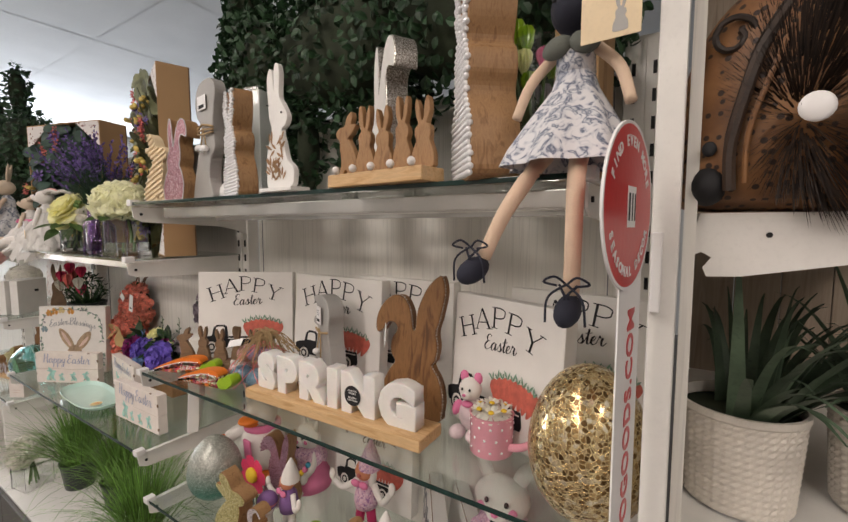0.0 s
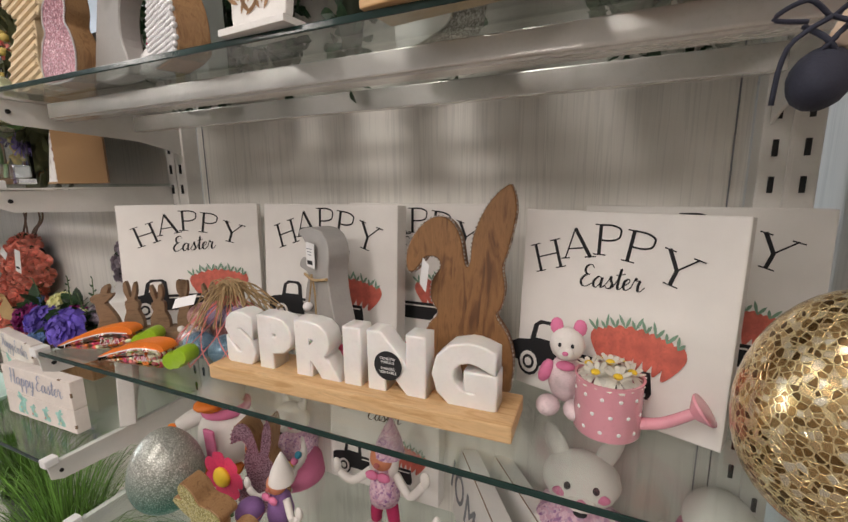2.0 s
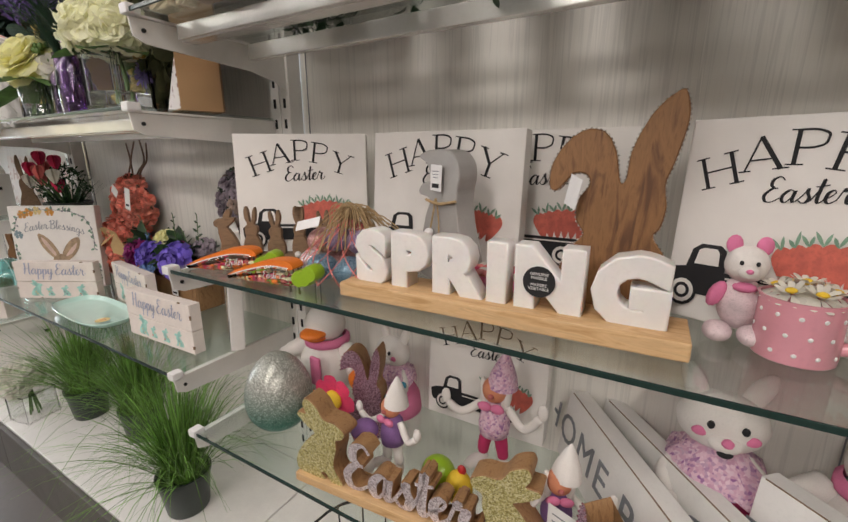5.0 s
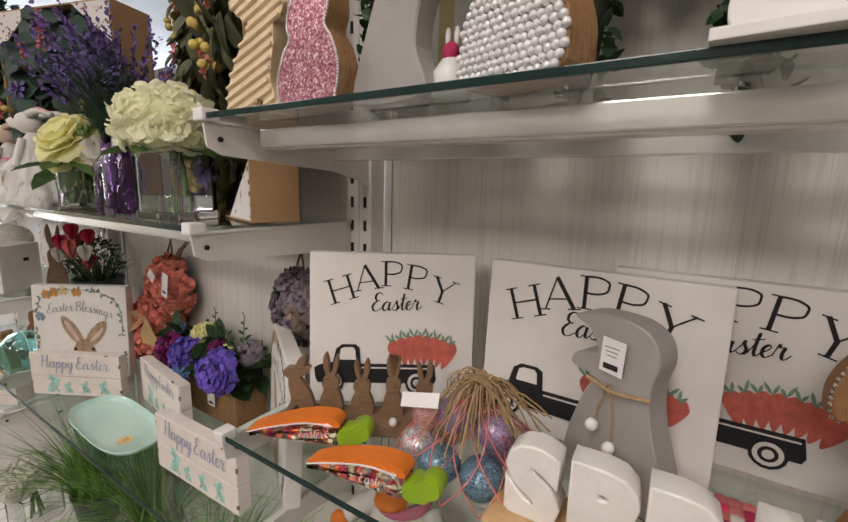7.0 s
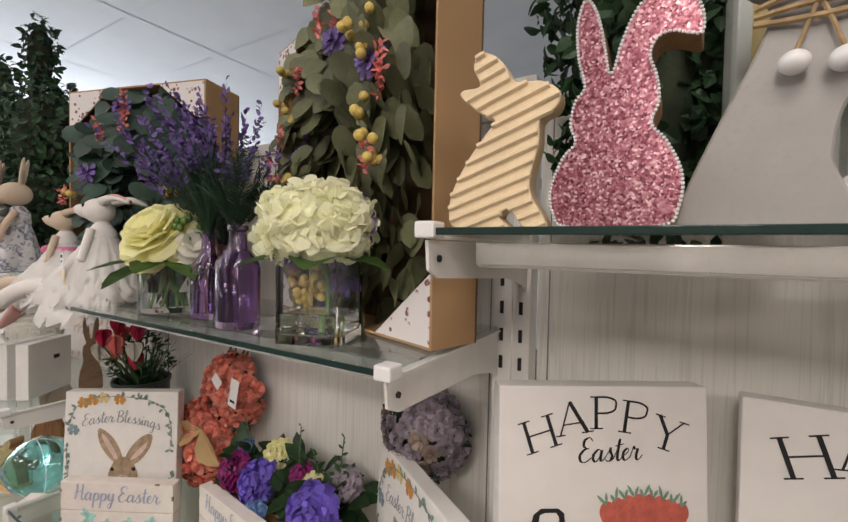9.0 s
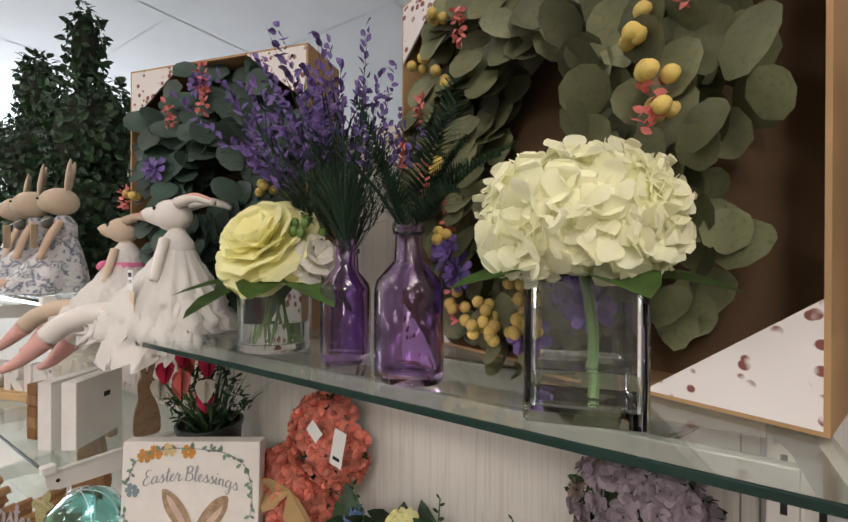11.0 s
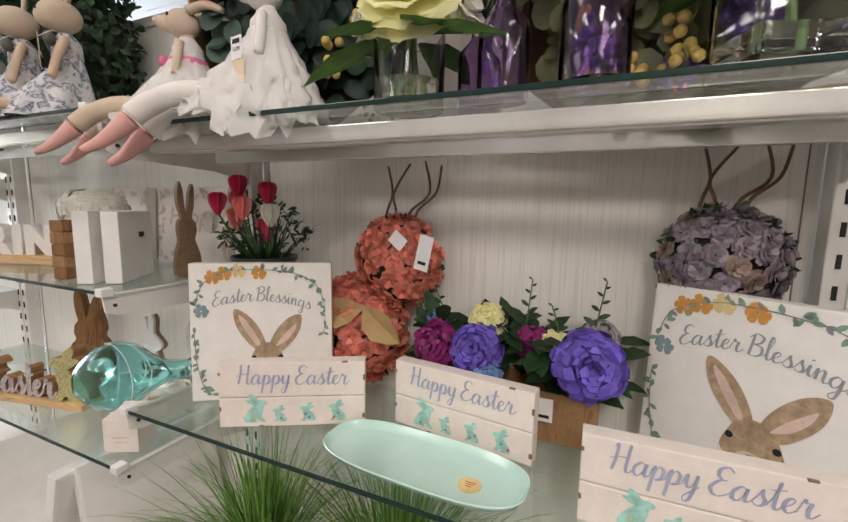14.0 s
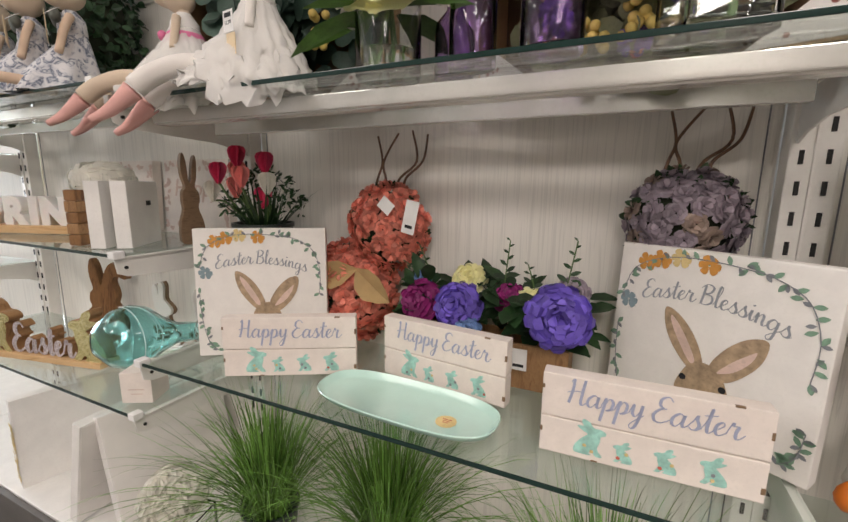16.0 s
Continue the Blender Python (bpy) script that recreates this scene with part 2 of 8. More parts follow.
M["lime"] = plain("lime", (0.28, 0.46, 0.02), 0.3, var=0.12, coat=0.3)
M["jute"] = plain("jute", (0.42, 0.29, 0.15), 0.9, var=0.3, scale=80)
M["felt_white"] = plain("felt_white", (0.76, 0.72, 0.68), 0.9, var=0.08, fine=400, bmp=0.4)
M["felt_pink"] = plain("felt_pink", (0.72, 0.20, 0.36), 0.9, var=0.1, fine=400, bmp=0.4)
M["felt_rose"] = plain("felt_rose", (0.50, 0.03, 0.12), 0.9, var=0.15, fine=400, bmp=0.4)
M["yellow"] = plain("yellow", (0.78, 0.52, 0.03), 0.7, var=0.12)
M["floor_vinyl"] = plain("floor_vinyl", (0.15, 0.132, 0.12), 0.4, var=0.15, scale=4, fine=60, bmp=0.03)
M["deck_trim"] = plain("deck_trim", (0.11, 0.10, 0.09), 0.5, var=0.15)
M["wall_paint"] = plain("wall_paint", (0.64, 0.64, 0.62), 0.8, var=0.04, scale=2)
# toned dark so the walls behind the camera bounce less fill light
M["wall_low_bounce"] = plain("wall_low_bounce", (0.36, 0.33, 0.30), 0.8, var=0.25, scale=1.5)
M["ceiling_tile"] = plain("ceiling_tile", (0.88, 0.88, 0.87), 0.9, var=0.04, scale=3, fine=90, bmp=0.3)


# ---------------------------------------------------------------- mesh kit
def finish(name, bm, material, parent=None, label="", smooth=False):
    me = bpy.data.meshes.new(name)
    bm.normal_update()
    bm.to_mesh(me)
    bm.free()
    for mt in (material if isinstance(material, (list, tuple)) else [material]):
        me.materials.append(mt)
    if smooth:
        me.polygons.foreach_set("use_smooth", [True] * len(me.polygons))
        me.set_sharp_from_angle(angle=radians(40))
    ob = new(name, me)
    if parent is not None:
        ob.parent = parent
    if label:
        ob["label"] = label
    return ob


def part(name, bm, material, parent, label="", smooth=False):
    return finish(name, bm, M[material], parent, label, smooth)


def thing(name, label, category, x, y, z, rz=0, group="", rx=0, ry=0):
    e = new(name)
    e.empty_display_size = 0.05
    e.matrix_basis = pose(x, y, z, rx, ry, rz)
    return tagged(e, label, category, group)


def box(sx, sy, sz, at=(0, 0, 0), bev=0.0, turn=None, bm=None):
    """A box with its base centre at `at`."""
    bm2 = bmesh.new()
    bmesh.ops.create_cube(bm2, size=1.0)
    bmesh.ops.scale(bm2, vec=(sx, sy, sz), verts=bm2.verts)
    if bev:
        bmesh.ops.bevel(bm2, geom=list(bm2.edges), offset=min(bev, 0.45 * min(sx, sy, sz)), segments=2, affect="EDGES", profile=0.6)
    bmesh.ops.translate(bm2, vec=(0, 0, sz / 2), verts=bm2.verts)
    m = Matrix.Translation(at) @ (turn if turn else Matrix.Identity(4))
    bmesh.ops.transform(bm2, matrix=m, verts=bm2.verts)
    return join(bm, bm2)


def join(a, b):
    if a is None:
        return b
    me = bpy.data.meshes.new("tmp")
    b.to_mesh(me)
    b.free()
    a.from_mesh(me)
    bpy.data.meshes.remove(me)
    return a


def lathe(profile, seg=28, at=(0, 0, 0), m=None, bm=None, wob=0.0):
    b = bmesh.new()
    rings = []
    for r, z in profile:
        if r < 1e-5:
            rings.append([b.verts.new((0, 0, z))])
        else:
            rings.append([b.verts.new((r * math.cos(2 * math.pi * i / seg), r * math.sin(2 * math.pi * i / seg), z)) for i in range(seg)])
    for p, q in zip(rings, rings[1:]):
        for i in range(seg):
            j = (i + 1) % seg
            if len(p) == 1 and len(q) == 1:
                continue
            if len(p) == 1:
                b.faces.new((p[0], q[j], q[i]))
            elif len(q) == 1:
                b.faces.new((p[i], p[j], q[0]))
            else:
                b.faces.new((p[i], p[j], q[j], q[i]))
    bmesh.ops.recalc_face_normals(b, faces=b.faces)
    mm = Matrix.Translation(at) @ (m if m else Matrix.Identity(4))
    bmesh.ops.transform(b, matrix=mm, verts=b.verts)
    return join(bm, b)


def ball(rx, ry, rz, at=(0, 0, 0), seg=16, m=None, bm=None):
    b = bmesh.new()
    bmesh.ops.create_uvsphere(b, u_segments=seg, v_segments=max(6, seg * 2 // 3), radius=1)
    bmesh.ops.transform(b, matrix=Matrix.Translation(at) @ (m if m else Matrix.Identity(4)) @ Matrix.Diagonal((rx, ry, rz, 1)), verts=b.verts)
    return join(bm, b)


def spline(pts, n=6, closed=True):
    out, k = [], len(pts)
    rng = range(k) if closed else range(k - 1)
    for i in rng:
        if closed:
            p0, p1, p2, p3 = (Vector(pts[(i + d) % k]) for d in (-1, 0, 1, 2))
        else:
            p0, p1, p2, p3 = Vector(pts[max(i - 1, 0)]), Vector(pts[i]), Vector(pts[i + 1]), Vector(pts[min(i + 2, k - 1)])
        for s in range(n):
            t = s / n
            out.append(0.5 * ((2 * p1) + (p2 - p0) * t + (2 * p0 - 5 * p1 + 4 * p2 - p3) * t * t + (3 * p1 - p0 - 3 * p2 + p3) * t ** 3))
    if not closed:
        out.append(Vector(pts[-1]))
    return out


def tube(pts, radius, seg=7, bm=None, taper=1.0, smoothn=5):
    """A rod along a curve, round, with closed ends."""
    path = spline([Vector(p) for p in pts], smoothn, False) if smoothn > 1 else [Vector(p) for p in pts]
    b = bmesh.new()
    rings, n = [], len(path)
    side = Vector((0.31, 0.52, 0.79))
    for i, p in enumerate(path):
        d = (path[min(i + 1, n - 1)] - path[max(i - 1, 0)]).normalized()
        u = d.cross(side).normalized()
        w = d.cross(u)
        r = radius * (1 + (taper - 1) * i / (n - 1))
        rings.append([b.verts.new(p + r * (math.cos(2 * math.pi * k / seg) * u + math.sin(2 * math.pi * k / seg) * w)) for k in range(seg)])
    for p, q in zip(rings, rings[1:]):
        for k in range(seg):
            j = (k + 1) % seg
            b.faces.new((p[k], p[j], q[j], q[k]))
    b.faces.new(rings[0][::-1]), b.faces.new(rings[-1])
    bmesh.ops.recalc_face_normals(b, faces=b.faces)
    return join(bm, b)


def cutout(pts, depth, bev=0.0, smoothn=5, bm=None):
    """A flat shape in the x-z plane, cut from a board of that depth; its face looks to -y, at y = 0."""
    loop = spline([Vector((p[0], 0, p[1])) for p in pts], smoothn) if smoothn > 1 else [Vector((p[0], 0, p[1])) for p in pts]
    b = bmesh.new()
    vs = [b.verts.new(p) for p in loop]
    f = b.faces.new(vs)
    f.normal_update()
    if f.normal.y > 0:
        f.normal_flip()
    if depth > 0:
        ret = bmesh.ops.extrude_face_region(b, geom=[f])
        bmesh.ops.translate(b, vec=(0, depth, 0), verts=[g for g in ret["geom"] if isinstance(g, bmesh.types.BMVert)])
        bmesh.ops.recalc_face_normals(b, faces=b.faces)
        if bev:
            es = [e for e in b.edges if abs(e.verts[0].co.y - e.verts[1].co.y) < 1e-6]
            bmesh.ops.bevel(b, geom=es, offset=bev, segments=1, affect="EDGES")
    return join(bm, b)


def scaled(pts, w, h, dx=0.0, dz=0.0):
    return [(p[0] * w + dx, p[1] * h + dz) for p in pts]


def figure(name, label, category, pieces, m):
    """A doll or statue: one plain mesh; its cloths and colours are materials on it."""
    mats, b = [], bmesh.new()
    for piece, mt in pieces:
        if mt not in mats:
            mats.append(mt)
        for f in piece.faces:
            f.material_index, f.smooth = mats.index(mt), True
        join(b, piece)
    ob = finish(name, b, [M[k] for k in mats])
    ob.matrix_basis = m
    return tagged(ob, label, category)


def text(name, body, size, m, material, parent, depth=0.0006, bev=0.0, align="CENTER", shear=0.0, spacing=1.0, bold=0.0):
    c = bpy.data.curves.new("t", "FONT")
    c.body, c.size, c.align_x, c.extrude, c.bevel_depth = body, size, align, depth, bev
    c.shear, c.space_character, c.offset = shear, spacing, bold
    c.resolution_u = 3
    o = bpy.data.objects.new("t", c)
    scene.collection.objects.link(o)
    dg = bpy.context.evaluated_depsgraph_get()
    me = bpy.data.meshes.new_from_object(o.evaluated_get(dg))
    bpy.data.objects.remove(o)
    me.materials.clear()
    me.materials.append(M[material])
    me.transform(m)
    ob = new(name, me)
    ob.parent = parent
    return ob


# pen strokes of a flowing hand: x-height 1, capitals 2; each letter has its advance and its strokes
SCRIPT = {
    "a": (1.05, [[(0.75, 0.85), (0.45, 1.0), (0.1, 0.6), (0.12, 0.15), (0.38, 0.0), (0.68, 0.45), (0.78, 0.95), (0.74, 0.3), (0.85, 0.02), (1.1, 0.25)]]),
    "s": (0.80, [[(0, 0.15), (0.3, 0.7), (0.46, 1.12), (0.5, 0.8), (0.68, 0.4), (0.58, 0.06), (0.3, 0.0), (0.1, 0.18)], [(0.3, 0.0), (0.6, 0.03), (0.85, 0.25)]]),
    "t": (0.70, [[(0, 0.2), (0.3, 1.0), (0.42, 1.85), (0.36, 1.0), (0.36, 0.25), (0.5, 0.0), (0.75, 0.25)], [(0.05, 1.25), (0.4, 1.3), (0.8, 1.4)]]),
    "e": (0.75, [[(0, 0.3), (0.35, 0.5), (0.58, 0.8), (0.45, 1.0), (0.18, 0.75), (0.15, 0.25), (0.4, 0.0), (0.8, 0.3)]]),
    "r": (0.85, [[(0, 0.2), (0.18, 0.9), (0.26, 1.15), (0.34, 0.92), (0.62, 0.9), (0.55, 0.5), (0.6, 0.08), (0.8, 0.02), (1.1, 0.4)]]),
    "l": (0.58, [[(0, 0.2), (0.35, 1.1), (0.5, 1.9), (0.36, 2.15), (0.24, 1.6), (0.24, 0.4), (0.38, 0.0), (0.62, 0.25)]]),
    "i": (0.52, [[(0, 0.25), (0.24, 1.0), (0.2, 0.35), (0.33, 0.0), (0.56, 0.25)], [(0.30, 1.52), (0.33, 1.40)]]),
    "n": (1.00, [[(0, 0.3), (0.2, 1.0), (0.2, 0.0), (0.28, 0.6), (0.55, 1.0), (0.68, 0.8), (0.66, 0.2), (0.8, 0.0), (1.05, 0.25)]]),
    "g": (1.02, [[(0.75, 0.85), (0.45, 1.0), (0.12, 0.6), (0.15, 0.15), (0.4, 0.0), (0.68, 0.45), (0.78, 0.95), (0.72, 0.0), (0.6, -0.75), (0.35, -0.95), (0.2, -0.7), (0.55, -0.25), (1.05, 0.25)]]),
    "p": (0.95, [[(0, 0.3), (0.22, 1.0), (0.18, 0.0), (0.12, -0.95)], [(0.17, 0.2), (0.45, 0.95), (0.75, 0.75), (0.7, 0.2), (0.42, 0.0), (0.65, 0.05), (0.98, 0.3)]]),
    "y": (0.95, [[(0, 0.3), (0.2, 1.0), (0.22, 0.3), (0.45, 0.05), (0.7, 0.5), (0.78, 1.0), (0.72, 0.0), (0.55, -0.8), (0.3, -0.95), (0.2, -0.65), (0.55, -0.2), (0.98, 0.25)]]),
    "E": (1.15, [[(1.05, 1.75), (0.75, 2.05), (0.35, 1.85), (0.3, 1.4), (0.55, 1.15), (0.78, 1.14)], [(0.78, 1.12), (0.4, 1.05), (0.05, 0.55), (0.2, 0.08), (0.6, 0.0), (1.1, 0.35)]]),
    "B": (1.20, [[(0.25, 1.95), (0.22, 1.0), (0.15, 0.0)], [(-0.1, 1.65), (0.4, 2.08), (0.95, 1.85), (0.8, 1.3), (0.35, 1.08)], [(0.35, 1.06), (0.95, 0.95), (1.05, 0.35), (0.6, 0.0), (0.05, 0.1)]]),
    "H": (1.35, [[(0.05, 1.75), (0.22, 2.0), (0.24, 1.0), (0.1, 0.0)], [(1.0, 2.05), (0.95, 1.0), (0.95, 0.2), (1.1, 0.0), (1.35, 0.25)], [(-0.1, 0.85), (0.5, 1.06), (1.0, 1.06)]]),
    " ": (0.55, []),
}
# roman capitals, height 1: each bar has its points and its width
ROMAN = {
    "H": (0.86, [([(0.14, 0), (0.14, 1)], 0.11), ([(0.70, 0), (0.70, 1)], 0.11), ([(0.14, 0.52), (0.70, 0.52)], 0.05), ([(0, 0.02), (0.28, 0.02)], 0.04), ([(0, 0.98), (0.28, 0.98)], 0.04), ([(0.56, 0.02), (0.84, 0.02)], 0.04), ([(0.56, 0.98), (0.84, 0.98)], 0.04)]),
    "A": (0.86, [([(0.10, 0), (0.42, 1)], 0.05), ([(0.42, 1), (0.74, 0)], 0.12), ([(0.22, 0.33), (0.62, 0.33)], 0.045), ([(0, 0.02), (0.22, 0.02)], 0.04), ([(0.60, 0.02), (0.88, 0.02)], 0.04)]),
    "P": (0.70, [([(0.14, 0), (0.14, 1)], 0.11), ([(0.14, 0.975), (0.40, 0.975), (0.58, 0.88), (0.60, 0.74), (0.56, 0.58), (0.38, 0.49), (0.14, 0.49)], 0.06), ([(0, 0.02), (0.30, 0.02)], 0.04), ([(0, 0.98), (0.16, 0.98)], 0.04)]),
    "Y": (0.82, [([(0.10, 1), (0.40, 0.48)], 0.11), ([(0.70, 1), (0.40, 0.48)], 0.05), ([(0.40, 0.5), (0.40, 0)], 0.11), ([(0.26, 0.02), (0.56, 0.02)], 0.04), ([(0, 0.98), (0.24, 0.98)], 0.04), ([(0.58, 0.98), (0.82, 0.98)], 0.04)]),
}


def ribbon(b, pts, widths, y):
    """A flat stroke of ink in the x-z plane."""
    prev, n = None, len(pts)
    for i, p in enumerate(pts):
        d = pts[min(i + 1, n - 1)] - pts[max(i - 1, 0)]
        d = d.normalized() if d.length > 1e-9 else Vector((1, 0, 0))
        s = Vector((-d.z, 0, d.x)) * widths[i] * 0.5
        row = (b.verts.new((p.x + s.x, y, p.z + s.z)), b.verts.new((p.x - s.x, y, p.z - s.z)))
        if prev:
            f = b.faces.new((prev[0], prev[1], row[1], row[0]))
            f.normal_update()
            if f.normal.y > 0:
                f.normal_flip()
        prev = row


def script(body, size, place, material, parent, weight=0.20, slant=0.12, name="script", depth=0.0, front=-0.0009):
    """A handwritten word; place(u, v) gives x and z on the face for a pen position, u from -0.5 to 0.5 along the word."""
    total = sum(SCRIPT[c][0] for c in body)
    b, x, k = bmesh.new(), 0.0, 0
    for c in body:
        adv, strokes = SCRIPT[c]
        for st in strokes:
            path = spline([Vector((p[0], 0, p[1])) for p in st], 6, False)
            out, wid = [], []
            for i, p in enumerate(path):
                dz = path[min(i + 1, len(path) - 1)].z - path[max(i - 1, 0)].z
                dx = path[min(i + 1, len(path) - 1)].x - path[max(i - 1, 0)].x
                down = max(0.0, -dz) / max(1e-6, math.hypot(dx, dz))
                wid.append(size * weight * (0.36 + 0.64 * down))
                px, pz = place((x + p.x + slant * p.z - total * 0.5) * size, p.z * size)
                out.append(Vector((px, 0, pz)))
            ribbon(b, out, wid, front - 0.00003 * (k % 12))
            k += 1
        x += adv
    if depth:
        g = bmesh.ops.extrude_face_region(b, geom=list(b.faces))
        bmesh.ops.translate(b, vec=(0, depth, 0), verts=[v for v in g["geom"] if isinstance(v, bmesh.types.BMVert)])
        bmesh.ops.recalc_face_normals(b, faces=b.faces)
    return part(name, b, material, parent)


def roman(ch, size, m, material, parent):
    """One thin serif capital, centred on the origin of m."""
    adv, bars = ROMAN[ch]
    b = bmesh.new()
    for k, (pts, w) in enumerate(bars):
        path = [Vector(((p[0] - adv * 0.5) * size * 1.36, 0, p[1] * size)) for p in pts]
        ribbon(b, spline(path, 5, False) if len(pts) > 2 else path, [w * size] * (len(path) if len(pts) == 2 else 5 * (len(pts) - 1) + 1), -0.00004 * k)
    bmesh.ops.transform(b, matrix=m, verts=b.verts)
    return part("letter", b, material, parent)




def on_face(x, z, y=-0.0008, tilt=0.0):
    """Where writing goes on a face that looks to -y."""
    return pose(x, y, z, 90, 0, 0) @ pose(0, 0, 0, 0, 0, tilt)


def leaf_into(b, base, d, up, length, width, curl=0.2, fold=0.15, rounded=False):
    """One pointed leaf of eight triangles, pushed into a bmesh."""
    d = d.normalized()
    s = d.cross(up)
    s = s.normalized() if s.length > 1e-4 else Vector((1, 0, 0))
    nrm = s.cross(d)
    prev = None
    for t, w in ((0.0, 0.12), (0.22, 0.82), (0.55, 1.0), (0.85, 0.78), (1.0, 0.3)) if rounded else ((0.0, 0.12), (0.3, 0.85), (0.6, 1.0), (0.85, 0.55), (1.0, 0.04)):
        c = base + d * (length * t) - nrm * (curl * length * t * t)
        hw = s * (width * 0.5 * w)
        lift = nrm * (fold * width * w)
        row = (b.verts.new(c - hw + lift), b.verts.new(c), b.verts.new(c + hw + lift))
        if prev:
            b.faces.new((prev[0], prev[1], row[1], row[0]))
            b.faces.new((prev[1], prev[2], row[2], row[1]))
        prev = row


def rnd_dir(r, zmin=-1.0):
    while True:
        v = Vector((r.uniform(-1, 1), r.uniform(-1, 1), r.uniform(-1, 1)))
        if 0.05 < v.length < 1 and v.normalized().z >= zmin:
            return v.normalized()


def blade_into(b, p, d, length, width, droop, r, n=5):
    """One grass blade, bending over under its weight."""
    side = Vector((-d.y, d.x, 0))
    side = side.normalized() if side.length > 1e-3 else Vector((1, 0, 0))
    prev = None
    for i in range(n + 1):
        t = i / n
        c = p + d * (length * t) + Vector((d.x, d.y, 0)) * (droop * length * t * t) - Vector((0, 0, 1)) * (droop * length * t ** 3 * 0.8)
        hw = side * (width * 0.5 * (1 - t * 0.92))
        row = (b.verts.new(c - hw), b.verts.new(c + hw))
        if prev:
            b.faces.new((prev[0], prev[1], row[1], row[0]))
        prev = row


def petal_into(b, base, d, up, length, width, cup=0.3, ruffle=0.0, r=None):
    d = d.normalized()
    s = d.cross(up)
    s = s.normalized() if s.length > 1e-4 else Vector((1, 0, 0))
    nrm = s.cross(d)
    prev = None
    for t, w in ((0.0, 0.22), (0.3, 0.66), (0.55, 0.93), (0.78, 1.0), (0.93, 0.8), (1.0, 0.42)):
        c = base + d * (length * t) + nrm * (cup * length * t * t)
        k = (r.uniform(-ruffle, ruffle) if r else 0) * length
        row = [b.verts.new(c + s * (width * 0.5 * w * u) + nrm * (cup * width * 0.35 * abs(u) * w + k * (1 if u else -1))) for u in (-1, -0.4, 0.4, 1)]
        if prev:
            for i in range(3):
                b.faces.new((prev[i], prev[i + 1], row[i + 1], row[i]))
        prev = row


def bloom(radius, layers, per, seed, axis=Vector((0, 0, 1)), wide=0.9, ruffle=0.06, at=Vector((0, 0, 0)), bm=None):
    """A full flower head: petals in rings that open outwards."""
    r = random.Random(seed)
    b = bm if bm is not None else bmesh.new()
    q = axis.to_track_quat("Z", "Y")
    for k in range(layers):
        f = (k + 1) / layers
        elev = radians(80 - 78 * f)
        for i in range(per + k):
            a = 2 * math.pi * (i + 0.5 * (k % 2) + r.uniform(-0.15, 0.15)) / (per + k)
            d = Vector((math.cos(a) * math.cos(elev), math.sin(a) * math.cos(elev), math.sin(elev)))
            base = at + q @ (d * radius * 0.12)
            petal_into(b, base, q @ d, q @ Vector((0, 0, 1)), radius * (0.6 + 0.4 * f) * r.uniform(0.9, 1.08), radius * wide * (0.55 + 0.45 * f), -0.25 + 0.2 * (1 - f), ruffle, r)
    return b

# ---------------------------------------------------------------- room
def structure(name, bm, material, label, smooth=False):
    return tagged(finish(name, bm, M[material], None, "", smooth), label, name.split("_")[0], kind="structure")


X0, X1, Y0, Y1 = -9.0, 4.5, -4.0, 6.5
structure("floor", box(X1 - X0, Y1 - Y0, 0.1, ((X0 + X1) / 2, (Y0 + Y1) / 2, -0.1)), "floor_vinyl", "grey-brown vinyl shop floor")
structure("wall_north", box(X1 - X0, 0.15, CEIL + 0.1, ((X0 + X1) / 2, Y1 + 0.075, 0)), "wall_paint", "plain white painted shop wall")
# south and east walls are out of view; their dark tone cuts frontal fill
structure("wall_south", box(X1 - X0, 0.15, CEIL + 0.1, ((X0 + X1) / 2, Y0 - 0.075, 0)), "wall_low_bounce", "unseen shop wall, darkened to cut bounced light")
structure("wall_east", box(0.15, Y1 - Y0, CEIL + 0.1, (X1 + 0.075, (Y0 + Y1) / 2, 0)), "wall_low_bounce", "unseen shop wall, darkened to cut bounced light")
_w = box(0.15, Y1 - Y0, 0.6, (X0 - 0.075, (Y0 + Y1) / 2, 0))
_w = box(0.15, Y1 - Y0, CEIL + 0.1 - 2.45, (X0 - 0.075, (Y0 + Y1) / 2, 2.45), bm=_w)
for _y in (-3.6, -0.6, 2.4, 5.4):
    _w = box(0.15, 0.9 if _y in (-3.6, 5.4) else 0.35, 1.85, (X0 - 0.075, _y, 0.6), bm=_w)
structure("wall_west", _w, "wall_paint", "white painted shopfront wall with wide windows")
for _i, (_a, _b) in enumerate(((-3.15, -0.775), (-0.425, 2.225), (2.575, 4.95))):
    _win = thing("window_%d" % (_i + 1), "wide shopfront window with white frame", "window", X0, (_a + _b) / 2, 0.6)
    tagged(_win, kind="structure")
    for _k in (-1, 1):
        part("window_frame", box(0.06, 0.05, 1.85, (0, _k * ((_b - _a) / 2 - 0.025), 0), 0.004), "white_metal", _win)
        part("window_frame", box(0.06, _b - _a - 0.1, 0.05, (0, 0, 0 if _k < 0 else 1.8), 0.004), "white_metal", _win)
    _p = part("pane", box(0.006, _b - _a - 0.1, 1.75, (0, 0, 0.05)), "shelf_glass", _win)
    _p.visible_shadow = False

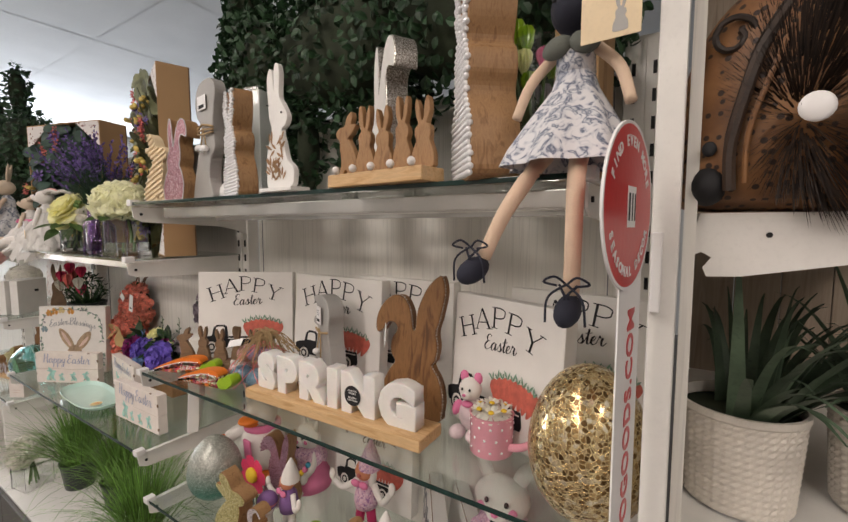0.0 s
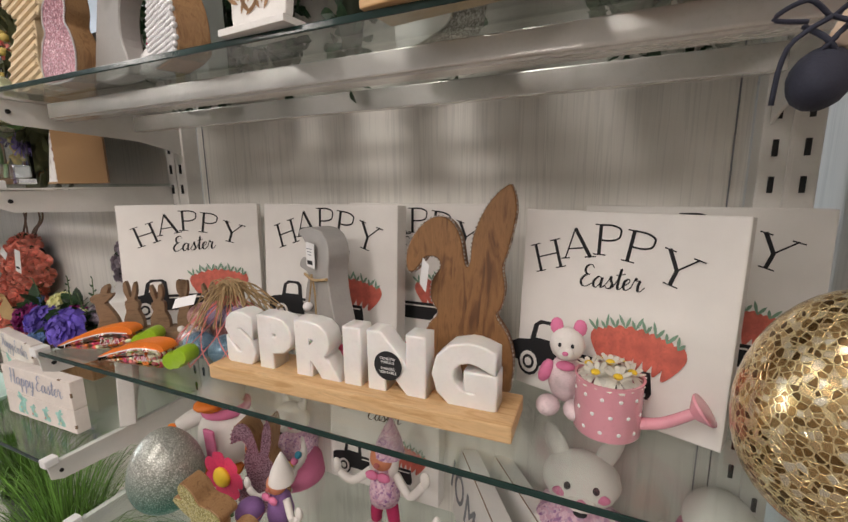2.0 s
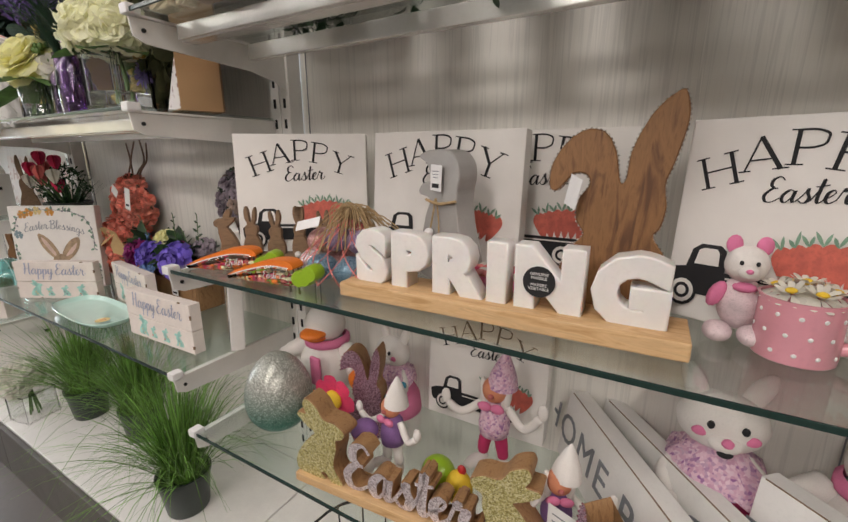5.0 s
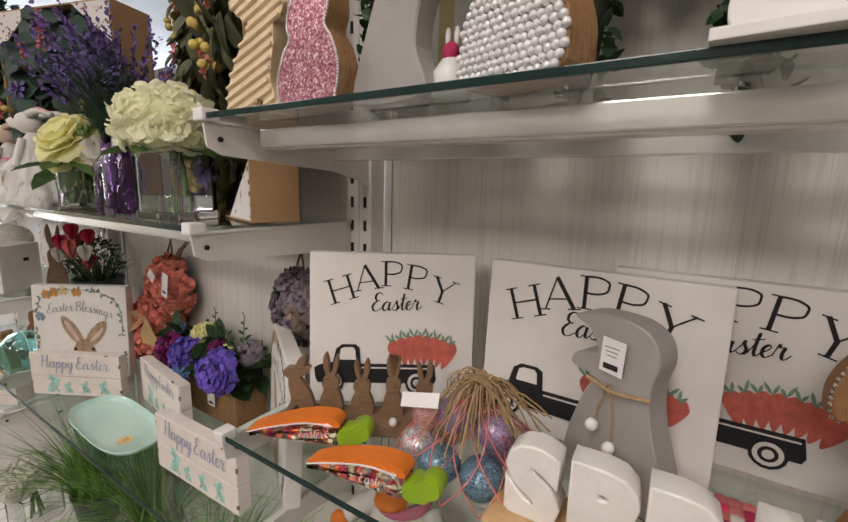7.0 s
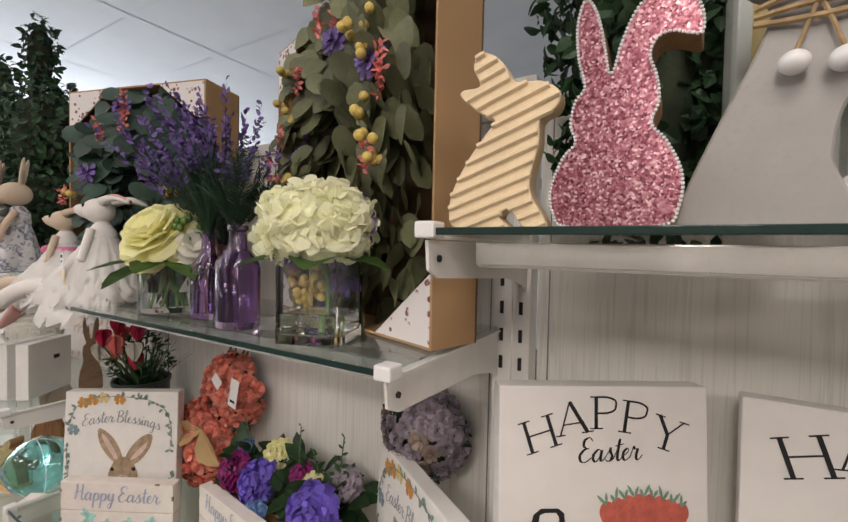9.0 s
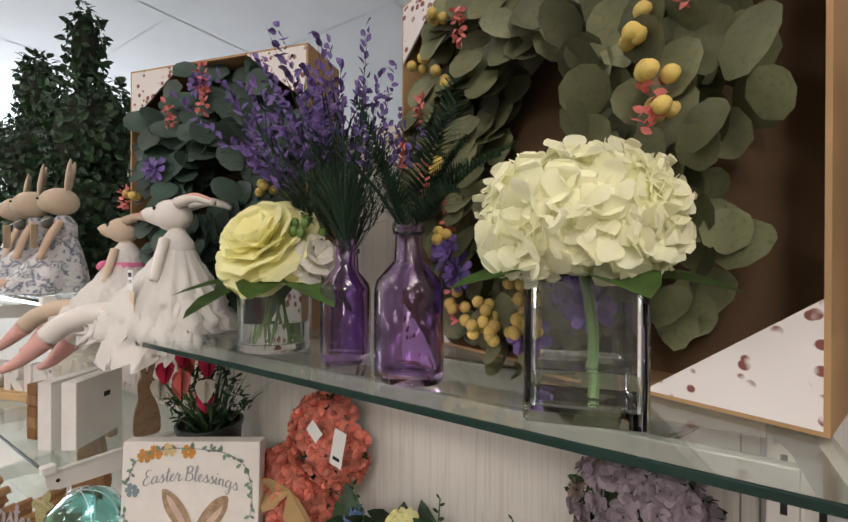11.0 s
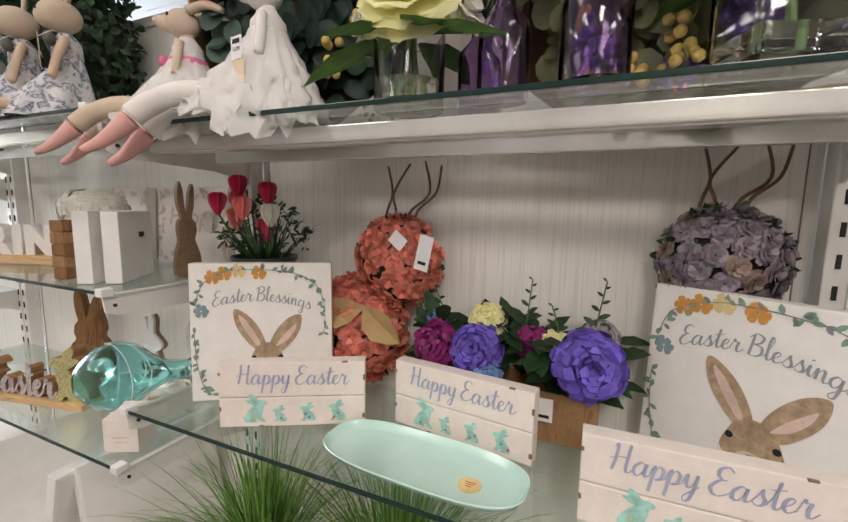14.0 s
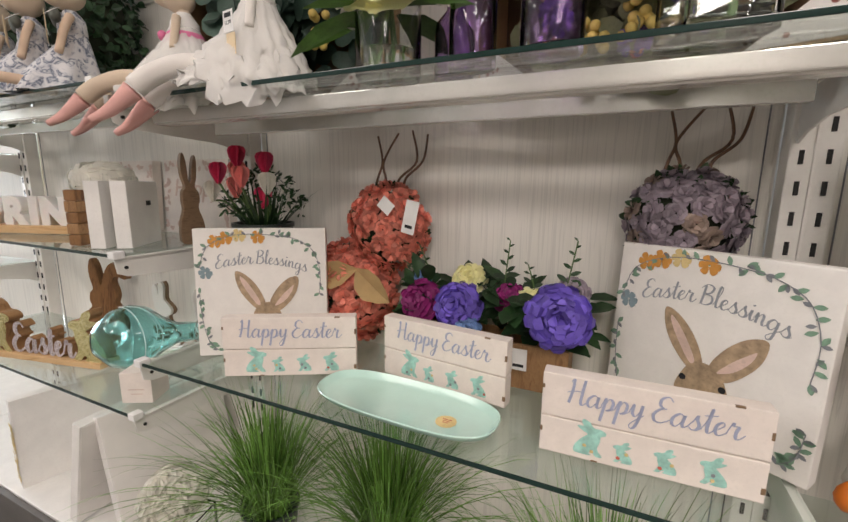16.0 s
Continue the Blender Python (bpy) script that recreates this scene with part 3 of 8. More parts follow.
# drop ceiling: tiles with recessed joints between hung bars
_c = bmesh.new()
_r = random.Random(3)
for _ix in range(11):
    for _iy in range(18):
        _cx, _cy = X0 + 0.61 + _ix * 1.225, Y0 + 0.3 + _iy * 0.6125
        _c = _c if _c is not None else bmesh.new()
        _v = [_c.verts.new((_cx + sx * 0.608, _cy + sy * 0.303, CEIL + _r.uniform(0, 0.002))) for sx, sy in ((-1, -1), (-1, 1), (1, 1), (1, -1))]
        _c.faces.new(_v)
_b = bmesh.new()
_v = [_b.verts.new(p) for p in ((X0, Y0, CEIL + 0.006), (X0, Y1, CEIL + 0.006), (X1, Y1, CEIL + 0.006), (X1, Y0, CEIL + 0.006))]
_b.faces.new(_v)
_c = join(_c, _b)
_c = box(X1 - X0 + 0.3, Y1 - Y0 + 0.3, 0.08, ((X0 + X1) / 2, (Y0 + Y1) / 2, CEIL + 0.02), bm=_c)
structure("ceiling", _c, "ceiling_tile", "white suspended tile ceiling")
M["lamp_face"] = plain("lamp_face", (0.9, 0.9, 0.88), 0.4)
_nt = M["lamp_face"].node_tree.nodes["Principled BSDF"]
_nt.inputs["Emission Color"].default_value, _nt.inputs["Emission Strength"].default_value = (1, 0.97, 0.93, 1), 2.0


def ceiling_light(x, y):
    e = thing("ceiling_light", "flush white fluorescent ceiling panel", "light", x, y, CEIL - 0.02, group="ceiling lights")
    part("frame", box(0.62, 0.03, 0.022, (0, 0.595, 0), 0.003, bm=box(0.62, 0.03, 0.022, (0, -0.595, 0), 0.003)), "white_metal", e)
    part("frame", box(0.03, 1.16, 0.022, (0.295, 0, 0), 0.003, bm=box(0.03, 1.16, 0.022, (-0.295, 0, 0), 0.003)), "white_metal", e)
    part("diffuser", box(0.55, 1.14, 0.004, (0, 0, 0.012)), "lamp_face", e)


for _x, _y in LAMPS:
    ceiling_light(_x, _y)
# bulkhead along the far wall
structure("bulkhead_north", box(X1 - X0, 0.9, 0.5, ((X0 + X1) / 2, Y1 - 0.45, CEIL - 0.5)), "wall_paint", "white boxed-in bulkhead under the ceiling")
structure("bulkhead_west", box(1.0, Y1 - Y0 - 0.9, 0.42, (X0 + 0.5, (Y0 + Y1 - 0.9) / 2, CEIL - 0.42)), "wall_paint", "white boxed-in bulkhead over the windows")

# ---------------------------------------------------------------- shelving run
UP = [-0.085, -1.348, -2.64, -3.90, -5.15]
BACK = 0.95
FRONTY = 0.55
PTOP = 1.75
T1, M1, L1 = 1.52, 1.035, 0.645
U2, M2 = 1.358, 0.775
U3, M3, L3 = 1.40, 1.025, 0.625
DECK = 0.22


def upright(x):
    e = thing("shelf_upright", "white steel upright with two rows of slots", "shelf upright", x, 0.925, 0, group="shelf uprights")
    part("post", box(0.070, 0.045, PTOP + 0.06, (0, 0.0025, 0), 0.003), "white_metal", e)
    first = None
    for k in range(34):
        for s in (-1, 1):
            if first is None:
                ob = first = part("slot", box(0.0065, 0.004, 0.023), "slot", e)
            else:
                ob = new("slot", first.data)
                ob.parent = e
            ob.location = (s * 0.018, -0.0205, 0.06 + k * 0.0508)
    part("rib", box(0.006, 0.006, PTOP + 0.05, (0, -0.022, 0), 0.001), "white_metal", e)


for _x in UP:
    upright(_x)


def bay(xr, xl, name):
    w = xr - xl - 0.074
    xc = (xr + xl) / 2
    e = thing("back_panel", "pale grey wood-grain back panel of the shelving", "panel", xc, BACK, 0, group="back panels")
    part("board", box(w, 0.012, PTOP - DECK, (0, 0.006, DECK)), "panel", e)
    part("top_rail", box(w, 0.03, 0.03, (0, 0.006, PTOP), 0.003), "white_metal", e)
    for s in (-1, 1):
        part("seam", box(0.002, 0.002, PTOP - DECK - 0.02, (s * (w * 0.5 - 0.02), -0.001, DECK + 0.01)), "grey_ink", e)
    d = thing("base_deck", "white steel base deck with dark kick strip", "shelf", xc, 0.73, 0, group="base decks")
    part("deck", box(w + 0.07, 0.44, 0.02, (0, 0, DECK - 0.02), 0.003), "white_paint", d)
    part("kick_strip", box(w + 0.07, 0.016, DECK - 0.004, (0, -0.23, 0), 0.003), "deck_trim", d, "dark grey kick strip")
    part("side", box(0.014, 0.43, DECK - 0.022, (w / 2 + 0.02, 0, 0)), "white_paint", d)
    part("side", box(0.014, 0.43, DECK - 0.022, (-w / 2 - 0.02, 0, 0)), "white_paint", d)


def bracket_into(e, x, length=0.375, h=0.055):
    """Tapered steel arm with a white clip at its tip, from the upright towards the aisle."""
    prof = [(0.915, -0.012), (0.915, -0.012 - h * 1.6), (0.87, -0.012 - h * 1.25), (0.80, -0.012 - h), (0.575, -0.012 - h * 0.8), (0.553, -0.012 - h * 0.62), (0.549, -0.014)]
    b = bmesh.new()
    f = b.faces.new([b.verts.new((x - 0.002, p[0], p[1])) for p in prof])
    r = bmesh.ops.extrude_face_region(b, geom=[f])
    bmesh.ops.translate(b, vec=(0.004, 0, 0), verts=[g for g in r["geom"] if isinstance(g, bmesh.types.BMVert)])
    bmesh.ops.recalc_face_normals(b, faces=b.faces)
    b = box(0.014, 0.35, 0.004, (x, 0.735, -0.0125), bm=b)
    br = part("bracket", b, "white_metal", e)
    part("clip", box(0.024, 0.026, 0.018, (x, 0.555, -0.012), 0.003), "white_plastic", br, "white plastic end clip")
    part("screw", lathe([(0, 0.0), (0.004, 0.0), (0.004, 0.005), (0, 0.005)], 10, (x, 0.572, -0.034), pose(0, 0, 0, 0, 90, 0)), "slot", br)


def glass_shelf(xr, xl, z, rail=True, front=FRONTY, group="glass shelves"):
    xc, w = (xr + xl) / 2, xr - xl - 0.045
    e = thing("glass_shelf", "clear glass shelf with green edge on white brackets", "shelf", xc, 0, z, group=group)
    p = part("pane", box(w - 0.002, 0.90 - front, 0.0070, (0, (0.90 + front) / 2, -0.0085)), "shelf_glass", e)
    p.visible_shadow = False
    part("edge", box(w - 0.002, 0.003, 0.0078, (0, front - 0.0016, -0.0088), 0.0012), "glass_edge", e, "dark green polished edge")
    for s in (-1, 1):
        bracket_into(e, s * (w / 2 - 0.003))
    if rail:
        part("front_rail", box(w - 0.055, 0.012, 0.027, (0, front + 0.078, -0.0415), 0.002), "shelf_rail", e)
        part("lip", box(w - 0.055, 0.028, 0.003, (0, front + 0.094, -0.0440)), "shelf_rail", e)
        part("back_rail", box(w - 0.055, 0.020, 0.032, (0, 0.79, -0.0495), 0.002), "shelf_rail", e)
    return e


for _i in range(4):
    bay(UP[_i], UP[_i + 1], "bay")
glass_shelf(UP[0], UP[1], T1)
glass_shelf(UP[0], UP[1], M1, rail=False)
glass_shelf(UP[0], UP[1], L1, rail=False)
glass_shelf(UP[1], UP[2], U2)
glass_shelf(UP[1], UP[2], M2, rail=False)
glass_shelf(UP[2], UP[3], U3)
glass_shelf(UP[2], UP[3], M3, rail=False)
glass_shelf(UP[2], UP[3], L3, rail=False)
glass_shelf(UP[3], UP[4], 1.30)
glass_shelf(UP[3], UP[4], 0.85, rail=False)

# ---------------------------------------------------------------- middle shelf of the first bay
def clover(r, n=10):
    return [(r * math.cos(2 * math.pi * i / n), r * math.sin(2 * math.pi * i / n)) for i in range(n)]


def easter_sign(x, y, z, rz, w=0.315, h=0.275, d=0.036, lean=4, shift=0.0):
    """White box sign: arched capitals, a script word and a truck full of carrots."""
    e = thing("easter_box_sign", "white wooden box sign with a carrot truck, standing upright", "sign", x, y, z, rz, "carrot truck signs", rx=-lean)
    part("block", box(w, d, h, (0, d / 2, 0), 0.0025), "canvas", e)
    k = w / 0.315
    for i, ch in enumerate("HAPPY"):
        u = (-0.089, -0.045, 0.001, 0.043, 0.089)[i]
        roman(ch, 0.048 * k, pose((u + 0.7 * shift) * k, -0.0009, (0.224 - 3.7 * u * u) * h / 0.285, 0, u * 200, 0), "black_ink", e)
    script("Easter", 0.0172 * k, lambda u, v: (0.006 + 0.7 * shift * k + u, 0.179 * h / 0.285 + v + 0.05 * u), "black_ink", e, 0.235)
    # carrots heaped on the truck bed
    b = None
    for i in range(8):
        a = -1.15 + i * 0.22
        pts = [(-0.020, 0), (-0.018, 0.020), (0, 0.030), (0.018, 0.020), (0.020, 0), (0.012, -0.03), (0, -0.045)]
        c = cutout(scaled(pts, 0.72, 0.8), 0.0008)
        bmesh.ops.transform(c, matrix=pose(-0.012 + i * 0.0192, -0.0011 - 0.0001 * i, 0.082 + 0.016 * math.sin(0.35 + i * 0.36), 0, -18 + i * 7, 0), verts=c.verts)
        part("carrot", c, "carrot_ink", e, "printed red-orange carrot")
    b = bmesh.new()
    for i in range(9):
        for s in (-1, 1):
            leaf_into(b, Vector((-0.018 + i * 0.018, -0.0026, 0.100 + 0.018 * math.sin(0.35 + i * 0.33))), Vector((0.6 * s + (i - 4) * 0.16, 0, 1)), Vector((0, -1, 0)), 0.015 + 0.004 * ((i + s) % 3), 0.0055, 0, 0)
    tagged(part("carrot_foliage", b, "leaf_ink", e, "printed green leaves"), kind="stuff")
    # truck
    b = cutout([(-0.105, 0.034), (-0.107, 0.052), (-0.095, 0.058), (-0.072, 0.062), (-0.066, 0.086), (-0.055, 0.094), (-0.030, 0.094), (-0.022, 0.088), (-0.020, 0.060), (0.118, 0.060), (0.122, 0.034), (0.118, 0.026), (-0.100, 0.026)], 0.0009, smoothn=1)
    bmesh.ops.translate(b, vec=(0, -0.0022, 0), verts=b.verts)
    part("truck", b, "black_ink", e, "printed black pickup truck")
    b = cutout([(-0.061, 0.067), (-0.057, 0.086), (-0.050, 0.089), (-0.034, 0.089), (-0.030, 0.084), (-0.029, 0.067)], 0.0005, smoothn=1)
    bmesh.ops.translate(b, vec=(0, -0.0028, 0), verts=b.verts)
    b2 = cutout([(-0.018, 0.052), (0.115, 0.052), (0.115, 0.0545), (-0.018, 0.0545)], 0.0005, smoothn=1)
    bmesh.ops.translate(b2, vec=(0, -0.0028, 0), verts=b2.verts)
    part("truck_window", join(b, b2), "canvas", e)
    for wx in (-0.072, 0.085):
        b = None
        for rr, yy in ((0.021, -0.0030), (0.011, -0.0038)):
            c = cutout([(wx + p[0], 0.028 + p[1]) for p in clover(rr, 14)], 0.0004, smoothn=1)
            bmesh.ops.translate(c, vec=(0, yy, 0), verts=c.verts)
            b = join(b, c)
        wh = part("wheel", b, "black_ink", e)
        b = bmesh.new()
        for rr, yy in ((0.0165, -0.0034), (0.0065, -0.0042)):
            c = cutout([(wx + p[0], 0.028 + p[1]) for p in clover(rr, 14)], 0.0003, smoothn=1)
            bmesh.ops.translate(c, vec=(0, yy, 0), verts=c.verts)
            b = join(b, c)
        part("rim", b, "canvas", wh)
    for ob in e.children:
        kind = ob.name.split(".")[0]
        if kind in ("carrot", "carrot_foliage"):
            ob.scale, ob.location = (0.78 * k, 1, 0.92), ((0.016 + shift) * k, 0, 0.016)
        elif kind in ("truck", "truck_window", "wheel"):
            ob.scale, ob.location = (1.03 * k, 1, 1.05), ((-0.038 + shift) * k, 0, 0.010)
    return e


easter_sign(-1.1635, 0.780, M1, 33, w=0.296)
easter_sign(-0.843, 0.838, M1, -1, w=0.338)
easter_sign(-0.66, 0.908, M1, 0, w=0.33, lean=2)
easter_sign(-0.302, 0.738, M1, -20, w=0.275, shift=-0.020)
easter_sign(-0.19, 0.892, M1, -8, w=0.32, lean=3)

# spring letters
_e = thing("spring_letter_sign", "white marble block letters on a pine board", "sign", -0.651, 0.648, M1, 1.6)
part("board", box(0.50, 0.086, 0.024, (0, 0, 0), 0.003), "pine", _e, "pale pine board")
for _ch, _x in zip("SPRING", (-0.203, -0.133, -0.055, 0.012, 0.083, 0.182)):
    text("letter", _ch, 0.113, pose(_x, 0.0, 0.0255, 90, 0, 0), "marble", _e, depth=0.015, bev=0.003, bold=0.0065)
_b = lathe([(0, 0), (0.0215, 0), (0.0215, 0.0006), (0, 0.0006)], 28, (0.072, -0.0195, 0.064), pose(0, 0, 0, 90, 0, 0))
_s = part("sticker", _b, "black_ink", _e, "round black sticker")
for _t, _z in (("GENUINE", 0.071), ("MARBLE", 0.0655), ("MARBRE", 0.0560), ("V\u00c9RITABLE", 0.0505)):
    text("sticker_word", _t, 0.0058, pose(0.072, -0.0204, _z + 0.002, 90, 0, 0), "paper", _s, depth=0.0001)

# bunny outlines, one unit high
FLOPPY = [(-0.22, 0.0), (-0.31, 0.06), (-0.33, 0.17), (-0.27, 0.30), (-0.20, 0.37), (-0.23, 0.45), (-0.21, 0.55), (-0.16, 0.61), (-0.20, 0.74), (-0.215, 0.88), (-0.19, 0.98), (-0.155, 0.99), (-0.10, 0.90), (-0.055, 0.74), (-0.035, 0.655),
          (-0.01, 0.66), (0.03, 0.78), (0.10, 0.90), (0.20, 0.955), (0.31, 0.93), (0.385, 0.84), (0.395, 0.74), (0.345, 0.745), (0.26, 0.77), (0.195, 0.755), (0.165, 0.69), (0.20, 0.60), (0.215, 0.50), (0.185, 0.41), (0.26, 0.33), (0.33, 0.20), (0.32, 0.07), (0.24, 0.0)]
PERKY = [(-0.2, 0), (-0.26, 0.08), (-0.255, 0.2), (-0.20, 0.31), (-0.155, 0.37), (-0.195, 0.44), (-0.19, 0.53), (-0.145, 0.60), (-0.165, 0.645), (-0.22, 0.65), (-0.26, 0.61), (-0.30, 0.57), (-0.335, 0.585), (-0.335, 0.68), (-0.28, 0.78), (-0.19, 0.845), (-0.10, 0.835), (-0.04, 0.75),
         (-0.01, 0.62), (0.015, 0.63), (0.03, 0.76), (0.10, 0.91), (0.19, 0.995), (0.225, 0.985), (0.245, 0.88), (0.215, 0.72), (0.185, 0.61), (0.20, 0.51), (0.185, 0.42), (0.16, 0.375), (0.22, 0.29), (0.255, 0.18), (0.25, 0.06), (0.2, 0)]
SITTING = [(-0.20, 0.0), (-0.27, 0.05), (-0.26, 0.20), (-0.17, 0.38), (-0.06, 0.53), (-0.01, 0.60), (-0.10, 0.66), (-0.21, 0.76), (-0.20, 0.80), (-0.10, 0.81), (-0.14, 0.92), (-0.10, 1.0), (0.02, 0.93), (0.10, 0.80), (0.24, 0.78), (0.335, 0.71), (0.32, 0.63), (0.24, 0.58), (0.235, 0.45), (0.20, 0.30), (0.20, 0.18), (0.27, 0.06), (0.285, 0.0), (0.17, 0.0), (0.10, 0.09), (0.06, 0.10), (0.03, 0.06), (0.07, 0.0)]
UPRIGHT = [(-0.15, 0.0), (-0.19, 0.10), (-0.17, 0.25), (-0.12, 0.38), (-0.13, 0.48), (-0.12, 0.58), (-0.075, 0.635), (-0.12, 0.78), (-0.115, 0.93), (-0.075, 1.0), (-0.035, 0.90), (-0.015, 0.70), (0.02, 0.69), (0.05, 0.86), (0.10, 0.98), (0.125, 0.90), (0.11, 0.74), (0.075, 0.63), (0.125, 0.57), (0.135, 0.48), (0.11, 0.39), (0.17, 0.25), (0.19, 0.10), (0.15, 0.0)]


def mirror(pts):
    return [(-p[0], p[1]) for p in pts[::-1]]


def rim_beads(e, pts, y, r, material, n=110, label=""):
    loop = spline([Vector((p[0], y, p[1])) for p in pts], 10)
    length = [0.0]
    for a, c in zip(loop, loop[1:] + loop[:1]):
        length.append(length[-1] + (c - a).length)
    b, i = None, 0
    for k in range(n):
        s = length[-1] * k / n
        while length[i + 1] < s:
            i += 1
        p = loop[i].lerp(loop[(i + 1) % len(loop)], (s - length[i]) / max(1e-9, length[i + 1] - length[i]))
        b = ball(r, r, r, p, 6, bm=b)
    part("beading", b, material, e, label, smooth=True)


_e = thing("wooden_bunny", "dark brown wooden bunny with glittery beaded edge", "bunny figure", -0.500, 0.728, M1, 5, rx=-5)
_p = scaled(PERKY, 0.290, 0.312)
part("body", cutout(_p, 0.028, 0.002), "walnut", _e)
rim_beads(_e, _p, 0.004, 0.0024, "silver_glitter", 170, "silver glitter rim")
_b = box(0.030, 0.001, 0.044, (-0.066, -0.012, 0.155), turn=pose(0, 0, 0, 0, 18, -52))
part("price_tag", _b, "paper", _e, "white price tag")

_e = thing("grey_bunny", "grey painted wooden bunny with twine and white beads", "bunny figure", -0.790, 0.752, M1, -25)
_e.scale = (0.82, 1, 0.90)
_p = [(-0.075, 0), (-0.085, 0.05), (-0.06, 0.13), (-0.045, 0.165), (-0.085, 0.175), (-0.075, 0.195), (-0.04, 0.205), (-0.055, 0.235), (-0.085, 0.25), (-0.05, 0.262), (0.015, 0.262), (0.048, 0.245), (0.058, 0.215), (0.05, 0.18), (0.055, 0.13), (0.082, 0.05), (0.078, 0)]
part("body", cutout(_p, 0.042, 0.002), "grey_paint", _e)
part("twine", tube([(-0.05, -0.004, 0.165), (0, -0.007, 0.16), (0.054, -0.004, 0.168)], 0.003, 6), "jute", _e)
part("twine", tube([(-0.01, -0.007, 0.17), (-0.02, -0.006, 0.14), (-0.028, -0.008, 0.105)], 0.0017, 6), "jute", _e)
part("twine", tube([(-0.008, -0.007, 0.17), (0.0, -0.006, 0.13), (0.004, -0.008, 0.085)], 0.0017, 6), "jute", _e)
part("bead", ball(0.0095, 0.0095, 0.0095, (-0.028, -0.011, 0.100), 14), "white_plastic", _e, smooth=True)
part("bead", ball(0.0095, 0.0095, 0.0095, (0.004, -0.011, 0.078), 14), "white_plastic", _e, smooth=True)
_t = part("price_tag", box(0.038, 0.001, 0.05, (-0.008, -0.008, 0.185), turn=pose(0, 0, 0, 0, 3, 0)), "paper", _e, "white price tag")
part("barcode", box(0.024, 0.0004, 0.008, (-0.008, -0.0090, 0.191)), "black_ink", _t)
for _k in range(3):
    part("print_line", box(0.024 - 0.004 * _k, 0.0004, 0.0014, (-0.008, -0.0090, 0.222 - _k * 0.006)), "grey_ink", _t)


def bunny_row(x, y, z, rz, n, length, height, material, base_material, label, pom=True):
    e = thing("bunny_row", label, "bunny figure", x, y, z, rz)
    part("base", box(length, 0.058, 0.022, (0, 0, 0), 0.002), base_material, e)
    for i in range(n):
        px = -length / 2 + length * (i + 0.5) / n
        b = cutout(scaled(UPRIGHT if i % 2 else mirror(UPRIGHT), height * (1.0 if i % 3 else 0.9), height * (1.0 if i % 2 else 0.92)), 0.012, 0.001)
        if i == 0:
            b.free()
            b = cutout(scaled(mirror(SITTING), height * 0.8, height * 0.95), 0.012, 0.001)
        bmesh.ops.translate(b, vec=(px, 0.0, 0.022), verts=b.verts)
        part("bunny", b, material, e)
        if pom:
            part("pompom", ball(0.0068, 0.0068, 0.0068, (px + 0.004, -0.031, 0.0285), 10), "felt_white", e, "white pompom", smooth=True)
    return e


bunny_row(-1.155, 0.690, M1, 30, 5, 0.255, 0.102, "taupe_wood", "taupe_wood", "row of brown wooden bunnies with white pompom tails")


def carrot_bag(x, y, z, rz):
    e = thing("carrot_treat_bag", "clear carrot-shaped treat bag with orange top and lime green leaf", "treat bag", x, y, z, rz, "carrot treat bags")
    pts = [(-0.10, 0.004), (-0.06, 0.020), (0.0, 0.036), (0.045, 0.036), (0.055, 0.02), (0.05, 0.002), (0.0, 0.0), (-0.06, 0.0)]
    b = cutout(scaled(pts, 1, 1), 0.04, 0.006)
    p = part("pouch", b, "glass_clear", e, "clear plastic pouch", smooth=True)
    p.visible_shadow = False
    r = random.Random(int(abs(x) * 1000))
    b = {k: None for k in ("pink_petal", "blush_petal", "cream_petal", "orange")}
    for i in range(70):
        k = r.choice(list(b))
        px = r.uniform(-0.075, 0.045)
        b[k] = ball(0.0052, 0.0042, 0.0036, (px, r.uniform(0.008, 0.033), 0.004 + r.random() * (0.016 if px > -0.04 else 0.005)), 6, bm=b[k])
    for k, bb in b.items():
        tagged(part("candy", bb, k, e, "small coloured sweets", smooth=True), kind="stuff")
    b = cutout([(-0.10, 0.006), (-0.06, 0.025), (0.0, 0.043), (0.04, 0.046), (0.055, 0.038), (0.05, 0.030), (0.0, 0.032), (-0.06, 0.018)], 0.030)
    bmesh.ops.translate(b, vec=(0, 0.005, 0.0005), verts=b.verts)
    part("orange_top", b, "orange", e, smooth=True)
    part("band", tube([(-0.098, 0.004, 0.005), (-0.06, 0.003, 0.0185), (0, 0.003, 0.0335), (0.045, 0.003, 0.0335)], 0.0012, 5), "paper", e, "white stitched edge")
    b = None
    for k in range(3):
        b = lathe([(0, 0), (0.014, 0.001), (0.0155, 0.006), (0.0155, 0.026), (0.014, 0.031), (0, 0.032)], 18, (0.064 + 0.012 * k, 0.005, 0.017 + 0.009 * (k - 1) * (1 if k else 0.3)), pose(0, 0, 0, -90, 0, 0), bm=b)
    part("leaf_top", b, "lime", e, "lime green leaf-shaped lid", smooth=True)
    script("Easter", 0.0075, lambda u, v: (0.012 + u, 0.013 + v + 0.1 * u), "paper", e)


carrot_bag(-1.195, 0.602, M1, 22)
carrot_bag(-1.055, 0.578, M1, 8)

